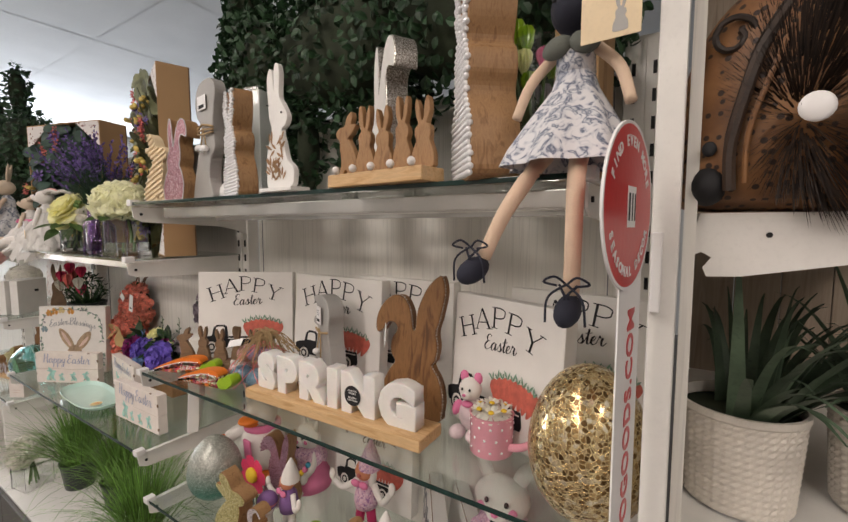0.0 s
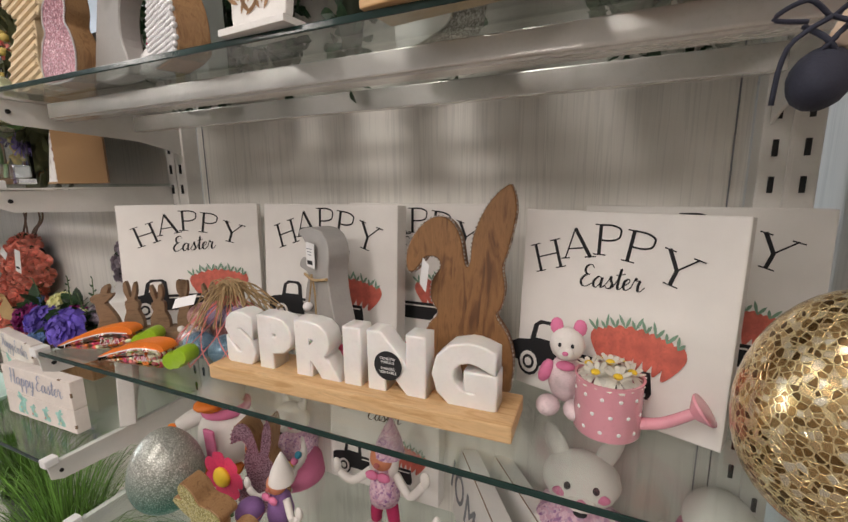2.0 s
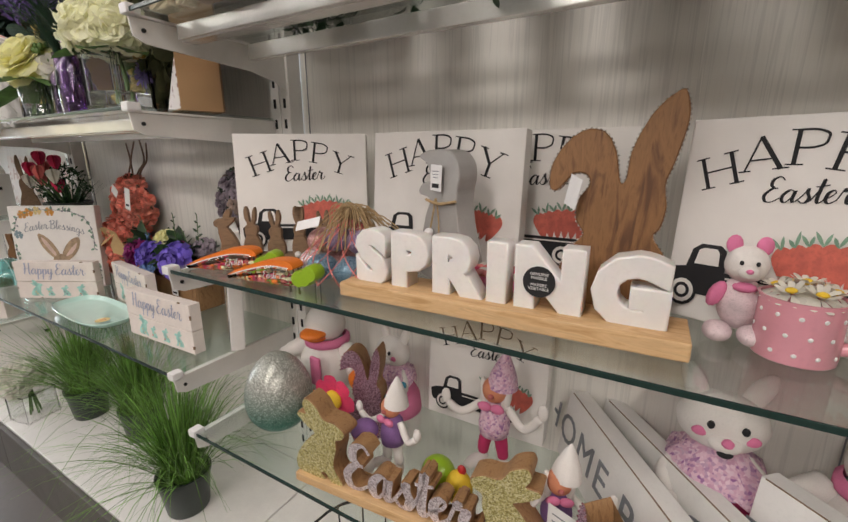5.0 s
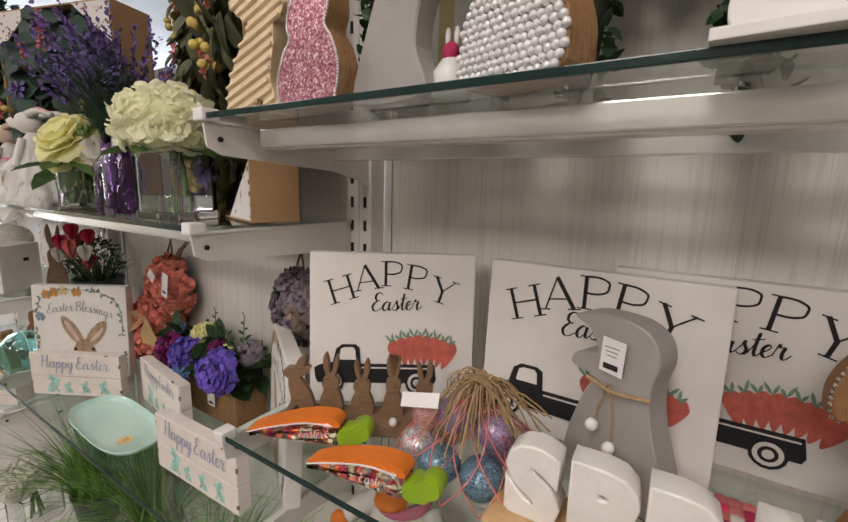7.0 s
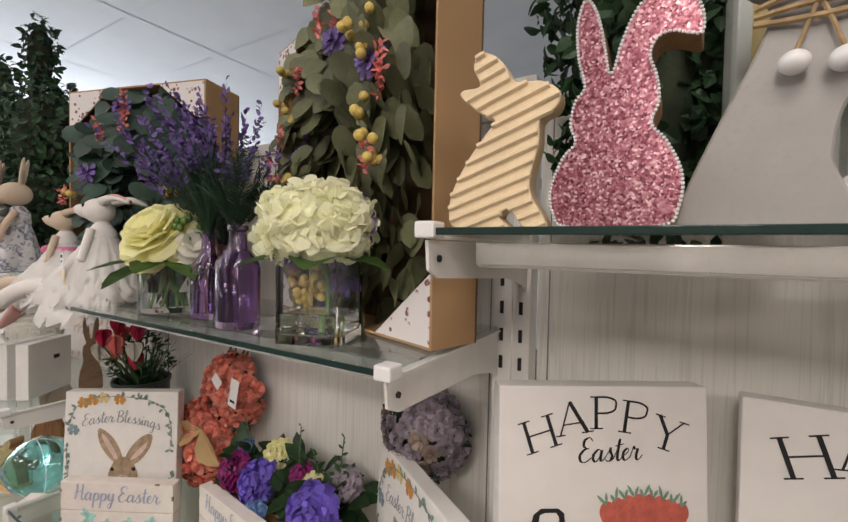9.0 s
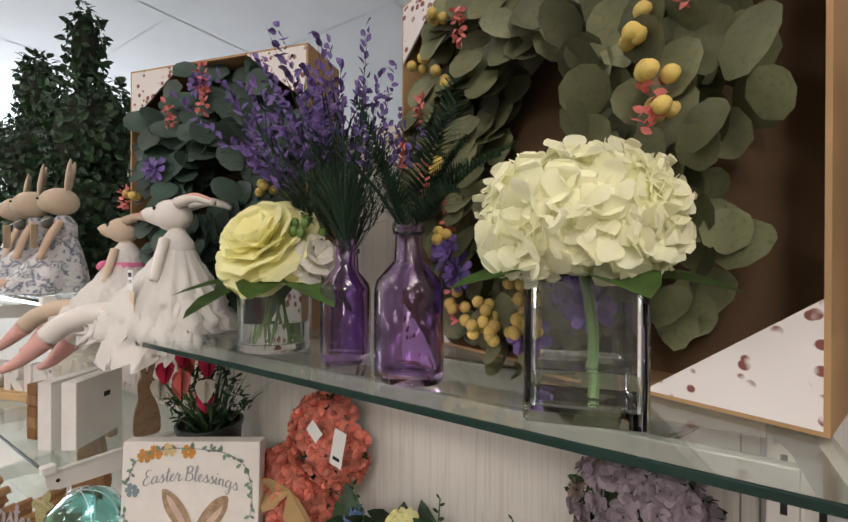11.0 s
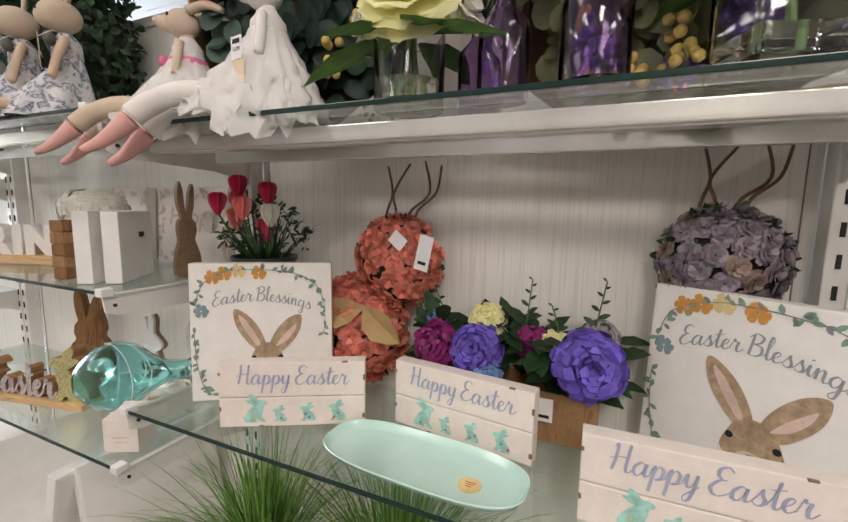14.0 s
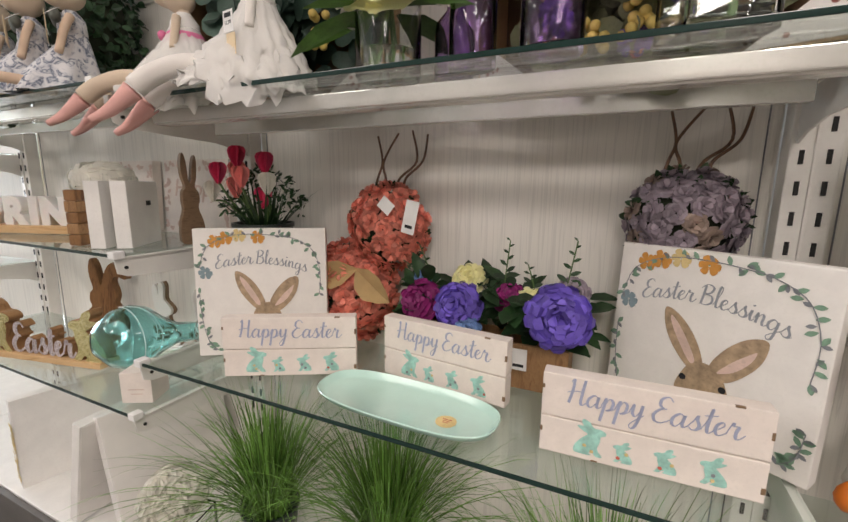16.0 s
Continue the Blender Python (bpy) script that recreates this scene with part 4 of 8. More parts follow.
# net of glitter eggs
_e = thing("egg_net_bag", "raffia-topped net bag of glittery pastel eggs", "egg bag", -0.955, 0.705, M1, 0)
_r = random.Random(5)
for _i, (_x, _y, _z, _c) in enumerate(((-0.075, -0.03, 0.0, "white_glitter"), (-0.03, -0.055, 0.0, "blue_glitter"), (0.03, -0.05, 0.0, "blue_glitter"), (0.085, -0.02, 0.0, "pink_glitter"), (-0.06, 0.03, 0.0, "pink_glitter"), (0.03, 0.03, 0.0, "lilac_glitter"), (-0.035, -0.005, 0.045, "lilac_glitter"), (0.03, -0.01, 0.045, "lilac_glitter"), (-0.07, -0.01, 0.04, "pink_glitter"))):
    if _c not in M:
        M[_c] = glitter(_c, {"blue_glitter": [(0.03, 0.07, 0.12), (0.10, 0.20, 0.28), (0.35, 0.5, 0.6)], "pink_glitter": [(0.35, 0.12, 0.12), (0.55, 0.25, 0.24), (0.8, 0.55, 0.52)], "lilac_glitter": [(0.16, 0.10, 0.2), (0.32, 0.22, 0.36), (0.6, 0.5, 0.65)]}[_c], 900, 0.3)
    part("egg", ball(0.030, 0.030, 0.025, (_x, _y, _z + 0.0255), 18, pose(0, 0, 0, _r.uniform(-20, 20), _r.uniform(-15, 15), _r.uniform(0, 180))), _c, _e, smooth=True)
_b = None
for _i in range(16):
    _a = 2 * math.pi * _i / 16
    for _s in (-1, 1):
        _pts = []
        for _k in range(6):
            _t = _k / 5
            _rr = 0.115 * (1 - _t ** 1.6) + 0.008
            _aa = _a + _s * _t * 0.8
            _pts.append((_rr * math.cos(_aa), _rr * math.sin(_aa) * 0.78 - 0.005, 0.006 + 0.105 * _t))
        _b = tube(_pts, 0.0009, 4, bm=_b, smoothn=2)
part("netting", _b, "blush_petal", _e, "pink mesh netting")
_b = None
for _i in range(70):
    _a, _l = _r.uniform(0, 6.28), _r.uniform(0.03, 0.10)
    _c = Vector((math.cos(_a), math.sin(_a), 0))
    _b = tube([(0, 0, 0.10), _c * 0.02 + Vector((0, 0, 0.118 + _r.uniform(0, 0.02))), _c * (_l * 0.6) + Vector((0, 0, 0.11 + _r.uniform(-0.015, 0.015))), _c * _l + Vector((0, 0, 0.075 + _r.uniform(-0.03, 0.02)))], 0.0012, 4, bm=_b, smoothn=2)
for _i in range(14):
    _o = Vector((_r.uniform(-0.03, 0.02), _r.uniform(-0.02, 0.02), 0.118))
    _q = [_o + Vector((0.022 * math.cos(k * 1.05 + _i), 0.006 * math.sin(_i), 0.022 * math.sin(k * 1.05 + _i))) for k in range(7)]
    _b = tube(_q, 0.0011, 4, bm=_b, smoothn=2)
tagged(part("raffia", _b, "jute", _e, "loose brown raffia bow"), kind="stuff")
part("price_tag", box(0.062, 0.001, 0.020, (-0.065, -0.055, 0.095), turn=pose(0, 0, 0, -35, -14, 0)), "paper", _e, "white paper tag")

_e = thing("pink_gift_box", "clear box of pink foil sweets", "gift box", -0.655, 0.737, M1, 0)
part("tray", box(0.13, 0.06, 0.035, (0, 0, 0), 0.003), "felt_pink", _e)
_r = random.Random(8)
_bb = {"pink_petal": None, "blush_petal": None, "white_petal": None}
for _i in range(36):
    _k = _r.choice(list(_bb))
    _bb[_k] = ball(0.011, 0.011, 0.006, (-0.055 + 0.0135 * (_i % 9), -0.022 + 0.015 * (_i // 9), 0.039), 8, bm=_bb[_k])
for _k in _bb:
    tagged(part("sweet", _bb[_k], _k, _e, "foil sweets", smooth=True), kind="stuff")

# pink watering can with daisies
_e = thing("watering_can", "pink polka-dot watering can planter with white daisies", "watering can", -0.296, 0.700, M1, -10)
_e.scale = (0.95, 0.95, 0.93)
part("body", lathe([(0, 0.0), (0.041, 0.0), (0.0425, 0.002), (0.0425, 0.074), (0.044, 0.078), (0.041, 0.078), (0.039, 0.072), (0.039, 0.01), (0, 0.01)], 40), "pink_enamel", _e, smooth=True)
_b = None
for _i in range(36):
    _a, _z = 2 * math.pi * ((_i % 12) + 0.5 * ((_i // 12) % 2)) / 12, 0.014 + 0.023 * (_i // 12)
    _b = ball(0.0027, 0.0010, 0.0027, (0.0427 * math.cos(_a), 0.0427 * math.sin(_a), _z), 8, pose(0, 0, 0, 0, 0, math.degrees(_a) + 90), bm=_b)
part("dots", _b, "white_plastic", _e, "white polka dots", smooth=True)
part("spout", tube([(0.037, 0, 0.018), (0.066, 0, 0.028), (0.100, 0, 0.054)], 0.0085, 12, taper=0.75), "pink_enamel", _e, smooth=True)
part("rose", lathe([(0, 0.0), (0.008, 0.0), (0.021, 0.012), (0.021, 0.015), (0, 0.018)], 20, (0.097, 0, 0.051), pose(0, 0, 0, 0, 52, 0)), "pink_enamel", _e, smooth=True)
for _i in range(7):
    _a = _i * 2 * math.pi / 6
    _rr = 0.024 if _i < 6 else 0
    _b = bloom(0.021, 2, 9, _i, Vector((math.cos(_a) * _rr * 14, math.sin(_a) * _rr * 14, 1)), 0.42, 0.02, Vector((_rr * math.cos(_a), _rr * math.sin(_a), 0.083 + (0.008 if _i == 6 else 0))))
    _d = part("daisy", _b, "white_petal", _e, "white daisy")
    _rr = 0.027 if _i < 6 else 0
    part("flower_heart", ball(0.006, 0.006, 0.004, (_rr * math.cos(_a), _rr * math.sin(_a), 0.088 + (0.008 if _i == 6 else 0)), 8), "yellow", _d, "yellow flower centre", smooth=True)

M["rose_plush"] = plain("rose_plush", (0.74, 0.60, 0.62), 0.9, var=0.3, scale=30, fine=500, bmp=0.5)
_pieces = [(ball(0.024, 0.022, 0.034, (0, 0, 0.048)), "rose_plush"), (ball(0.023, 0.021, 0.023, (0, -0.002, 0.098)), "felt_white"), (ball(0.016, 0.020, 0.013, (-0.020, -0.018, 0.013)), "rose_plush"), (ball(0.016, 0.020, 0.013, (0.016, -0.018, 0.013)), "rose_plush"),
           (ball(0.011, 0.009, 0.009, (0, -0.022, 0.092), 10), "felt_white"), (ball(0.004, 0.003, 0.003, (0, -0.031, 0.095), 8), "felt_pink"), (ball(0.009, 0.009, 0.018, (-0.026, -0.008, 0.058), 10, pose(0, 0, 0, 0, 20, 0)), "felt_pink"), (ball(0.013, 0.010, 0.006, (0, -0.016, 0.072), 10), "felt_pink")]
for _sx in (-1, 1):
    _pieces += [(ball(0.009, 0.005, 0.012, (_sx * 0.015, 0.002, 0.121), 10), "felt_pink"), (ball(0.0025, 0.002, 0.003, (_sx * 0.008, -0.022, 0.103), 6), "black_ink")]
figure("plush_rabbit", "small white and pink plush rabbit beside the watering can", "plush toy", _pieces, pose(-0.350, 0.722, M1))

# large gold mosaic egg
M["gold_mosaic"] = None
_m, _nt, _bs, _co = start("gold_mosaic")
_v = _n(_nt, "ShaderNodeTexVoronoi", Scale=160.0)
_v.feature = "DISTANCE_TO_EDGE"
_v2 = _n(_nt, "ShaderNodeTexVoronoi", Scale=160.0)
_nt.links.new(_co, _v.inputs[0]), _nt.links.new(_co, _v2.inputs[0])
_sp = _nt.nodes.new("ShaderNodeSeparateColor")
_nt.links.new(_v2.outputs["Color"], _sp.inputs[0])
_pc = ramp(_nt, _sp.outputs[0], [(0.0, (0.10, 0.055, 0.02)), (0.35, (0.32, 0.19, 0.07)), (0.7, (0.60, 0.42, 0.20)), (1.0, (0.85, 0.78, 0.62))])
_ed = ramp(_nt, _v.outputs[0], [(0.05, (0, 0, 0)), (0.10, (1, 1, 1))])
_nt.links.new(mix(_nt, (0.82, 0.66, 0.36), _pc, _ed), _bs.inputs["Base Color"])
_bs.inputs["Metallic"].default_value, _bs.inputs["Roughness"].default_value = 0.75, 0.22
bump(_nt, _bs, _ed, 0.6, 0.0015)
M["gold_mosaic"] = _m
_e = thing("mosaic_egg", "large gold cracked-mosaic egg ornament", "egg ornament", -0.108, 0.603, M1, 0)
_pr = [(0.083 * math.sin(math.pi * i / 20) * (1 + 0.10 * math.cos(math.pi * i / 20)), 0.112 - 0.112 * math.cos(math.pi * i / 20)) for i in range(21)]
part("shell", lathe(_pr, 40), "gold_mosaic", _e, smooth=True)

# ---------------------------------------------------------------- upper shelf of the second bay
def vase_profile(r, h, wall=0.004, base=0.012):
    return [(0, 0), (r * 0.96, 0), (r, 0.003), (r, h), (r - wall * 0.5, h + 0.001), (r - wall, h), (r - wall, base), (0, base)]


def square_lathe(half, h, wall, base, rad=0.008):
    """A square glass vase with thick walls and rounded corners."""
    b = bmesh.new()

    def ring(hw, z):
        out = []
        for cx, cy, a0 in ((1, 1, 0), (-1, 1, 90), (-1, -1, 180), (1, -1, 270)):
            for k in range(4):
                a = radians(a0 + 30 * k)
                out.append(b.verts.new((cx * (hw - rad) + rad * math.cos(a), cy * (hw - rad) + rad * math.sin(a), z)))
        return out
    rings = [ring(half, 0), ring(half, h), ring(half - wall, h), ring(half - wall, base)]
    for p, q in zip(rings, rings[1:]):
        for i in range(len(p)):
            j = (i + 1) % len(p)
            b.faces.new((p[i], p[j], q[j], q[i]))
    b.faces.new(rings[0][::-1]), b.faces.new(rings[-1])
    bmesh.ops.recalc_face_normals(b, faces=b.faces)
    return b


M["water"] = clear("water", (0.94, 0.97, 0.97))
M["dark_leaf"] = plain("dark_leaf", (0.065, 0.14, 0.03), 0.45, var=0.35, scale=40, island=0.3, trans=0.35)
M["stem"] = plain("stem", (0.09, 0.16, 0.05), 0.5, var=0.2)

# square vase with white-green hydrangea
_e = thing("hydrangea_vase", "square clear glass vase with a cream hydrangea head", "vase", -1.550, 0.626, U2, 18)
_p = part("vase", square_lathe(0.049, 0.115, 0.006, 0.012), "glass_clear", _e, "thick clear glass")
_p.visible_shadow = False
_p = part("water", box(0.084, 0.084, 0.030, (0, 0, 0.013), 0.004), "water", _e)
_p.visible_shadow = False
part("stem", tube([(0.01, 0.0, 0.014), (0.012, 0.005, 0.07), (0.0, 0.0, 0.14)], 0.005, 8), "stem", _e)
_r = random.Random(11)
_bb = bmesh.new()
for _i in range(120):
    _d = rnd_dir(_r, -0.5)
    _u = _r.uniform(0.86, 1.08)
    _c = Vector((_d.x * 0.072 * _u - 0.008, _d.y * 0.068 * _u, 0.166 + _d.z * 0.054 * _u))
    _bb = bloom(0.030, 2, 5, _i, (_d + rnd_dir(_r) * 0.5).normalized(), 0.85, 0.10, _c, _bb)
part("flower_head", _bb, "cream_petal", _e, "cream-white hydrangea head", smooth=True)
for _a, _l in ((-0.3, 0.10), (2.2, 0.12), (3.6, 0.10), (5.0, 0.09)):
    _bb = bmesh.new()
    leaf_into(_bb, Vector((0.02 * math.cos(_a), 0.02 * math.sin(_a), 0.118)), Vector((math.cos(_a), math.sin(_a), 0.15)), Vector((0, 0, 1)), _l, 0.062, 0.25, 0.12)
    part("leaf", _bb, "dark_leaf", _e, smooth=True)

M["bud_green"] = plain("bud_green", (0.12, 0.22, 0.05), 0.5, var=0.2)
# round vase with yellow peony
_e = thing("peony_vase", "round clear glass vase with a pale yellow peony", "vase", -1.996, 0.640, U2, 0)
_p = part("vase", lathe(vase_profile(0.054, 0.112), 32), "glass_clear", _e, "clear glass", smooth=True)
_p.visible_shadow = False
_p = part("water", lathe([(0, 0.013), (0.049, 0.013), (0.049, 0.042), (0, 0.042)], 28), "water", _e)
_p.visible_shadow = False
for _k in range(7):
    _a = _k * 0.9
    part("stem", tube([(0.025 * math.cos(_a), 0.025 * math.sin(_a), 0.014), (0.012 * math.cos(_a + 0.6), 0.012 * math.sin(_a + 0.6), 0.07), (0.004, 0, 0.13)], 0.0022, 6), "stem", _e)
part("flower_head", bloom(0.072, 6, 6, 3, Vector((0.15, -0.75, 0.65)), 0.95, 0.07, Vector((0.012, -0.022, 0.152))), "yellow_petal", _e, "pale yellow ruffled peony", smooth=True)
part("small_flower", bloom(0.035, 3, 5, 4, Vector((0.9, -0.3, 0.5)), 0.9, 0.08, Vector((0.085, 0.0, 0.135))), "white_petal", _e, "cream filler flower", smooth=True)
part("small_flower", bloom(0.035, 3, 5, 6, Vector((-0.9, -0.1, 0.5)), 0.9, 0.08, Vector((-0.075, 0.01, 0.135))), "white_petal", _e, "cream filler flower", smooth=True)
for _a, _l in ((-0.25, 0.15), (3.5, 0.16), (3.05, 0.17), (4.1, 0.12), (-0.9, 0.11), (1.2, 0.12)):
    _bb = bmesh.new()
    leaf_into(_bb, Vector((0.02 * math.cos(_a), 0.02 * math.sin(_a), 0.108)), Vector((math.cos(_a), math.sin(_a), -0.10 if _a != 3.5 else -0.35)), Vector((0, 0, 1)), _l, 0.062, 0.12, 0.10)
    part("leaf", _bb, "dark_leaf", _e, smooth=True)
for _sx in (-1, 1):
    _bb = None
    for _k in range(26):
        _d = rnd_dir(_r)
        _bb = ball(0.0065, 0.0065, 0.008, Vector((_sx * 0.066, 0.0, 0.168)) + _d * 0.024, 7, bm=_bb)
    tagged(part("bud_cluster", _bb, "bud_green", _e, "green bud cluster", smooth=True), kind="stuff")


def purple_bottle(x, y, h, r, rz=0, fill=None, seed=0):
    e = thing("purple_bottle", "purple glass apothecary bottle on the glass shelf", "bottle", x, y, U2, rz, "purple bottles")
    w = 0.003
    prof = [(0, 0), (r * 0.95, 0), (r, 0.004), (r, h * 0.56), (r * 0.93, h * 0.64), (r * 0.62, h * 0.72), (r * 0.42, h * 0.77), (r * 0.38, h * 0.94), (r * 0.46, h * 0.955), (r * 0.46, h), (r * 0.36, h), (r * 0.36, h * 0.78), (r * 0.55, h * 0.71), (r - w, h * 0.6), (r - w, 0.012), (0, 0.010)]
    b = lathe(prof, 32)
    for v in b.verts:
        v.co.y *= 0.8
    p = part("glass", b, "glass_purple", e, smooth=True)
    p.visible_shadow = False
    rr = random.Random(seed)
    if fill == "needles":
        b = bmesh.new()
        for i in range(260):
            a, s = rr.uniform(0, 6.283), rr.uniform(0.1, 0.75)
            blade_into(b, Vector((0, 0, h * 0.9 + rr.uniform(0, 0.03))), Vector((math.cos(a) * s, math.sin(a) * s, 1)).normalized(), rr.uniform(0.07, 0.16), 0.0024, 0.25, rr, 4)
        tagged(part("foliage", b, "needle", e, "fine dark green needle sprays"), kind="stuff")
    if fill == "fern":
        b = bmesh.new()
        for i in range(22):
            a, s = rr.uniform(0, 6.283), rr.uniform(0.15, 0.9)
            d = Vector((math.cos(a) * s, math.sin(a) * s, 1)).normalized()
            n = rr.uniform(0.12, 0.22)
            for k in range(22):
                t = k / 22
                q = Vector((0, 0, h * 0.9)) + d * (n * (0.15 + 0.85 * t)) - Vector((0, 0, 0.06 * t * t * s))
                for sg in (-1, 1):
                    sd = d.cross(Vector((0, 0, 1)))
                    sd = sd.normalized() if sd.length > 1e-3 else Vector((1, 0, 0))
                    blade_into(b, q, (d * 0.9 + sd * sg).normalized(), 0.045 * (1 - t * 0.7), 0.0034, 0.2, rr, 2)
        tagged(part("foliage", b, "needle", e, "dark green feathery sprays"), kind="stuff")
    if fill == "lavender":
        b, fl = bmesh.new(), bmesh.new()
        for i in range(95):
            a, s = rr.uniform(0, 6.283), rr.uniform(0.05, 0.95)
            d = Vector((math.cos(a) * s - 0.25, math.sin(a) * s - 0.1, 1)).normalized()
            n = rr.uniform(0.20, 0.34)
            base = Vector((0, 0, h * 0.9))
            blade_into(b, base, d, n, 0.004, 0.05, rr, 3)
            for k in range(14):
                t = 0.70 + 0.30 * k / 14
                q = base + d * (n * t)
                leaf_into(fl, q, (d + rnd_dir(rr) * 1.1).normalized(), rnd_dir(rr), 0.013, 0.008, 0.1, 0.2)
            for k in range(8):
                q = base + d * (n * rr.uniform(0.2, 0.7))
                blade_into(b, q, (d + rnd_dir(rr) * 0.8).normalized(), rr.uniform(0.03, 0.07), 0.004, 0.2, rr, 2)
        tagged(part("foliage", b, "needle", e, "grey-green lavender stems"), kind="stuff")
        tagged(part("lavender_spike", fl, "lavender_petal", e, "violet lavender spikes"), kind="stuff")
    return e


M["needle"] = plain("needle", (0.030, 0.075, 0.040), 0.55, var=0.4, scale=30, island=0.5, trans=0.15)
purple_bottle(-1.850, 0.636, 0.160, 0.036, 0, "needles", 1)
purple_bottle(-1.732, 0.614, 0.172, 0.042, 0, "fern", 2)
purple_bottle(-1.905, 0.705, 0.150, 0.034, 10, "lavender", 3)


def wreath_box(x, y, rz, w, h, d, seed, lively):
    """Open cardboard shipping box on its side with a eucalyptus wreath in it."""
    e = thing("wreath_box", "open brown cardboard box holding a dried eucalyptus wreath", "box", x, y, U2, rz, "wreath boxes")
    t = 0.004
    # back panel: shade of the box's depth is in its darker card colour
    part("panel", box(w, t, h, (0, d - t / 2, 0)), "card_shaded", e)
    for s in (-1, 1):
        part("panel", box(t, d - t, h, (s * (w / 2 - t / 2), d / 2 - t / 2, 0)), "card", e)
        part("panel", box(w - 2 * t, d - t, t, (0, d / 2 - t / 2, 0 if s < 0 else h - t)), "card", e)
    # turned-in corner gussets of the opening
    for sx in (-1, 1):
        for sz in (0, 1):
            b = bmesh.new()
            zz = [t, 0.105] if sz == 0 else [h - t, h - 0.105]
            vs = [b.verts.new((sx * (w / 2 - t), -0.001, zz[0])), b.verts.new((sx * (w / 2 - 0.135), -0.001, zz[0])), b.verts.new((sx * (w / 2 - t), -0.001, zz[1]))]
            f = b.faces.new(vs)
            rr = bmesh.ops.extrude_face_region(b, geom=[f])
            bmesh.ops.translate(b, vec=(0, 0.003, 0), verts=[g for g in rr["geom"] if isinstance(g, bmesh.types.BMVert)])
            bmesh.ops.recalc_face_normals(b, faces=b.faces)
            g = part("corner", b, "berry_print", e, "white corner printed with berry sprigs")
    r = random.Random(seed)
    cx, cz, R = 0.0, h * 0.52, min(w, h * 0.95) * 0.36
    lv = bmesh.new()
    for i in range(620 if lively else 420):
        a = r.uniform(0, 6.283)
        rad = R * (1 + r.uniform(-0.58, 0.32))
        p = Vector((cx + rad * math.cos(a) * 0.95, d * 0.35 + r.uniform(-0.05, 0.045), cz + rad * math.sin(a) * 1.18))
        dd = Vector((math.cos(a + r.uniform(0.4, 2.2)), r.uniform(-0.9, 0.0), math.sin(a + r.uniform(0.4, 2.2))))
        leaf_into(lv, p, dd, Vector((0, -1, 0.2)), r.uniform(0.042, 0.066), r.uniform(0.036, 0.056), r.uniform(-0.2, 0.3), 0.12, True)
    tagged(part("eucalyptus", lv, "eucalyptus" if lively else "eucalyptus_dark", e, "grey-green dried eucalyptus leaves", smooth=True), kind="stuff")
    for name, mt, n, sz in (("dried_berry", "berry_yellow", 20, 0.0085), ("strawflower", "lavender_petal", 9, 0.02), ("dried_sprig", "blush_petal", 12, 0.02)):
        for i in range(n if lively else n // 3):
            a = r.uniform(0, 6.283)
            p = Vector((cx + R * r.uniform(0.65, 1.2) * math.cos(a), -0.034 + r.uniform(-0.01, 0.01), cz + R * 1.18 * r.uniform(0.75, 1.2) * math.sin(a)))
            b = None
            if name == "dried_berry":
                for k in range(4):
                    b = ball(sz, sz, sz, p + rnd_dir(r) * 0.014, 9, bm=b)
            elif name == "strawflower":
                b = bloom(0.026, 3, 7, i, Vector((r.uniform(-0.3, 0.3), -1, 0.2)), 0.5, 0.05, p)
            else:
                b = bmesh.new()
                for k in range(26):
                    leaf_into(b, p + Vector((r.uniform(-0.008, 0.008), 0, k * 0.002 - 0.02)), rnd_dir(r), rnd_dir(r), 0.012, 0.007, 0.1, 0.1)
            part(name, b, mt, e, smooth=True)
    return e


_m, _nt, _bs, _co = start("berry_print")
_v = _n(_nt, "ShaderNodeTexVoronoi", Scale=70.0)
_nz = _n(_nt, "ShaderNodeTexNoise", Scale=22.0, Detail=3.0)
_nt.links.new(_co, _v.inputs[0]), _nt.links.new(_co, _nz.inputs[0])
_f = mix(_nt, (0.0, 0.0, 0.0), ramp(_nt, _v.outputs["Distance"], [(0.30, (1, 1, 1)), (0.36, (0, 0, 0))]), ramp(_nt, _nz.outputs[0], [(0.44, (0, 0, 0)), (0.50, (1, 1, 1))]))
_nt.links.new(mix(_nt, (0.76, 0.72, 0.70), (0.22, 0.07, 0.06), _f), _bs.inputs["Base Color"])
_bs.inputs["Roughness"].default_value = 0.7
M["berry_print"] = _m
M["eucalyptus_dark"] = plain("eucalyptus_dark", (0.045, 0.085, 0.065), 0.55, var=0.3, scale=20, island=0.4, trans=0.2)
wreath_box(-1.640, 0.748, -19, 0.56, 0.590, 0.090, 21, True)
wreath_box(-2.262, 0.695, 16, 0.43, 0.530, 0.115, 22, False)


def limb(pts, r, taper=1.0, seg=10):
    return tube(pts, r, seg, taper=taper)


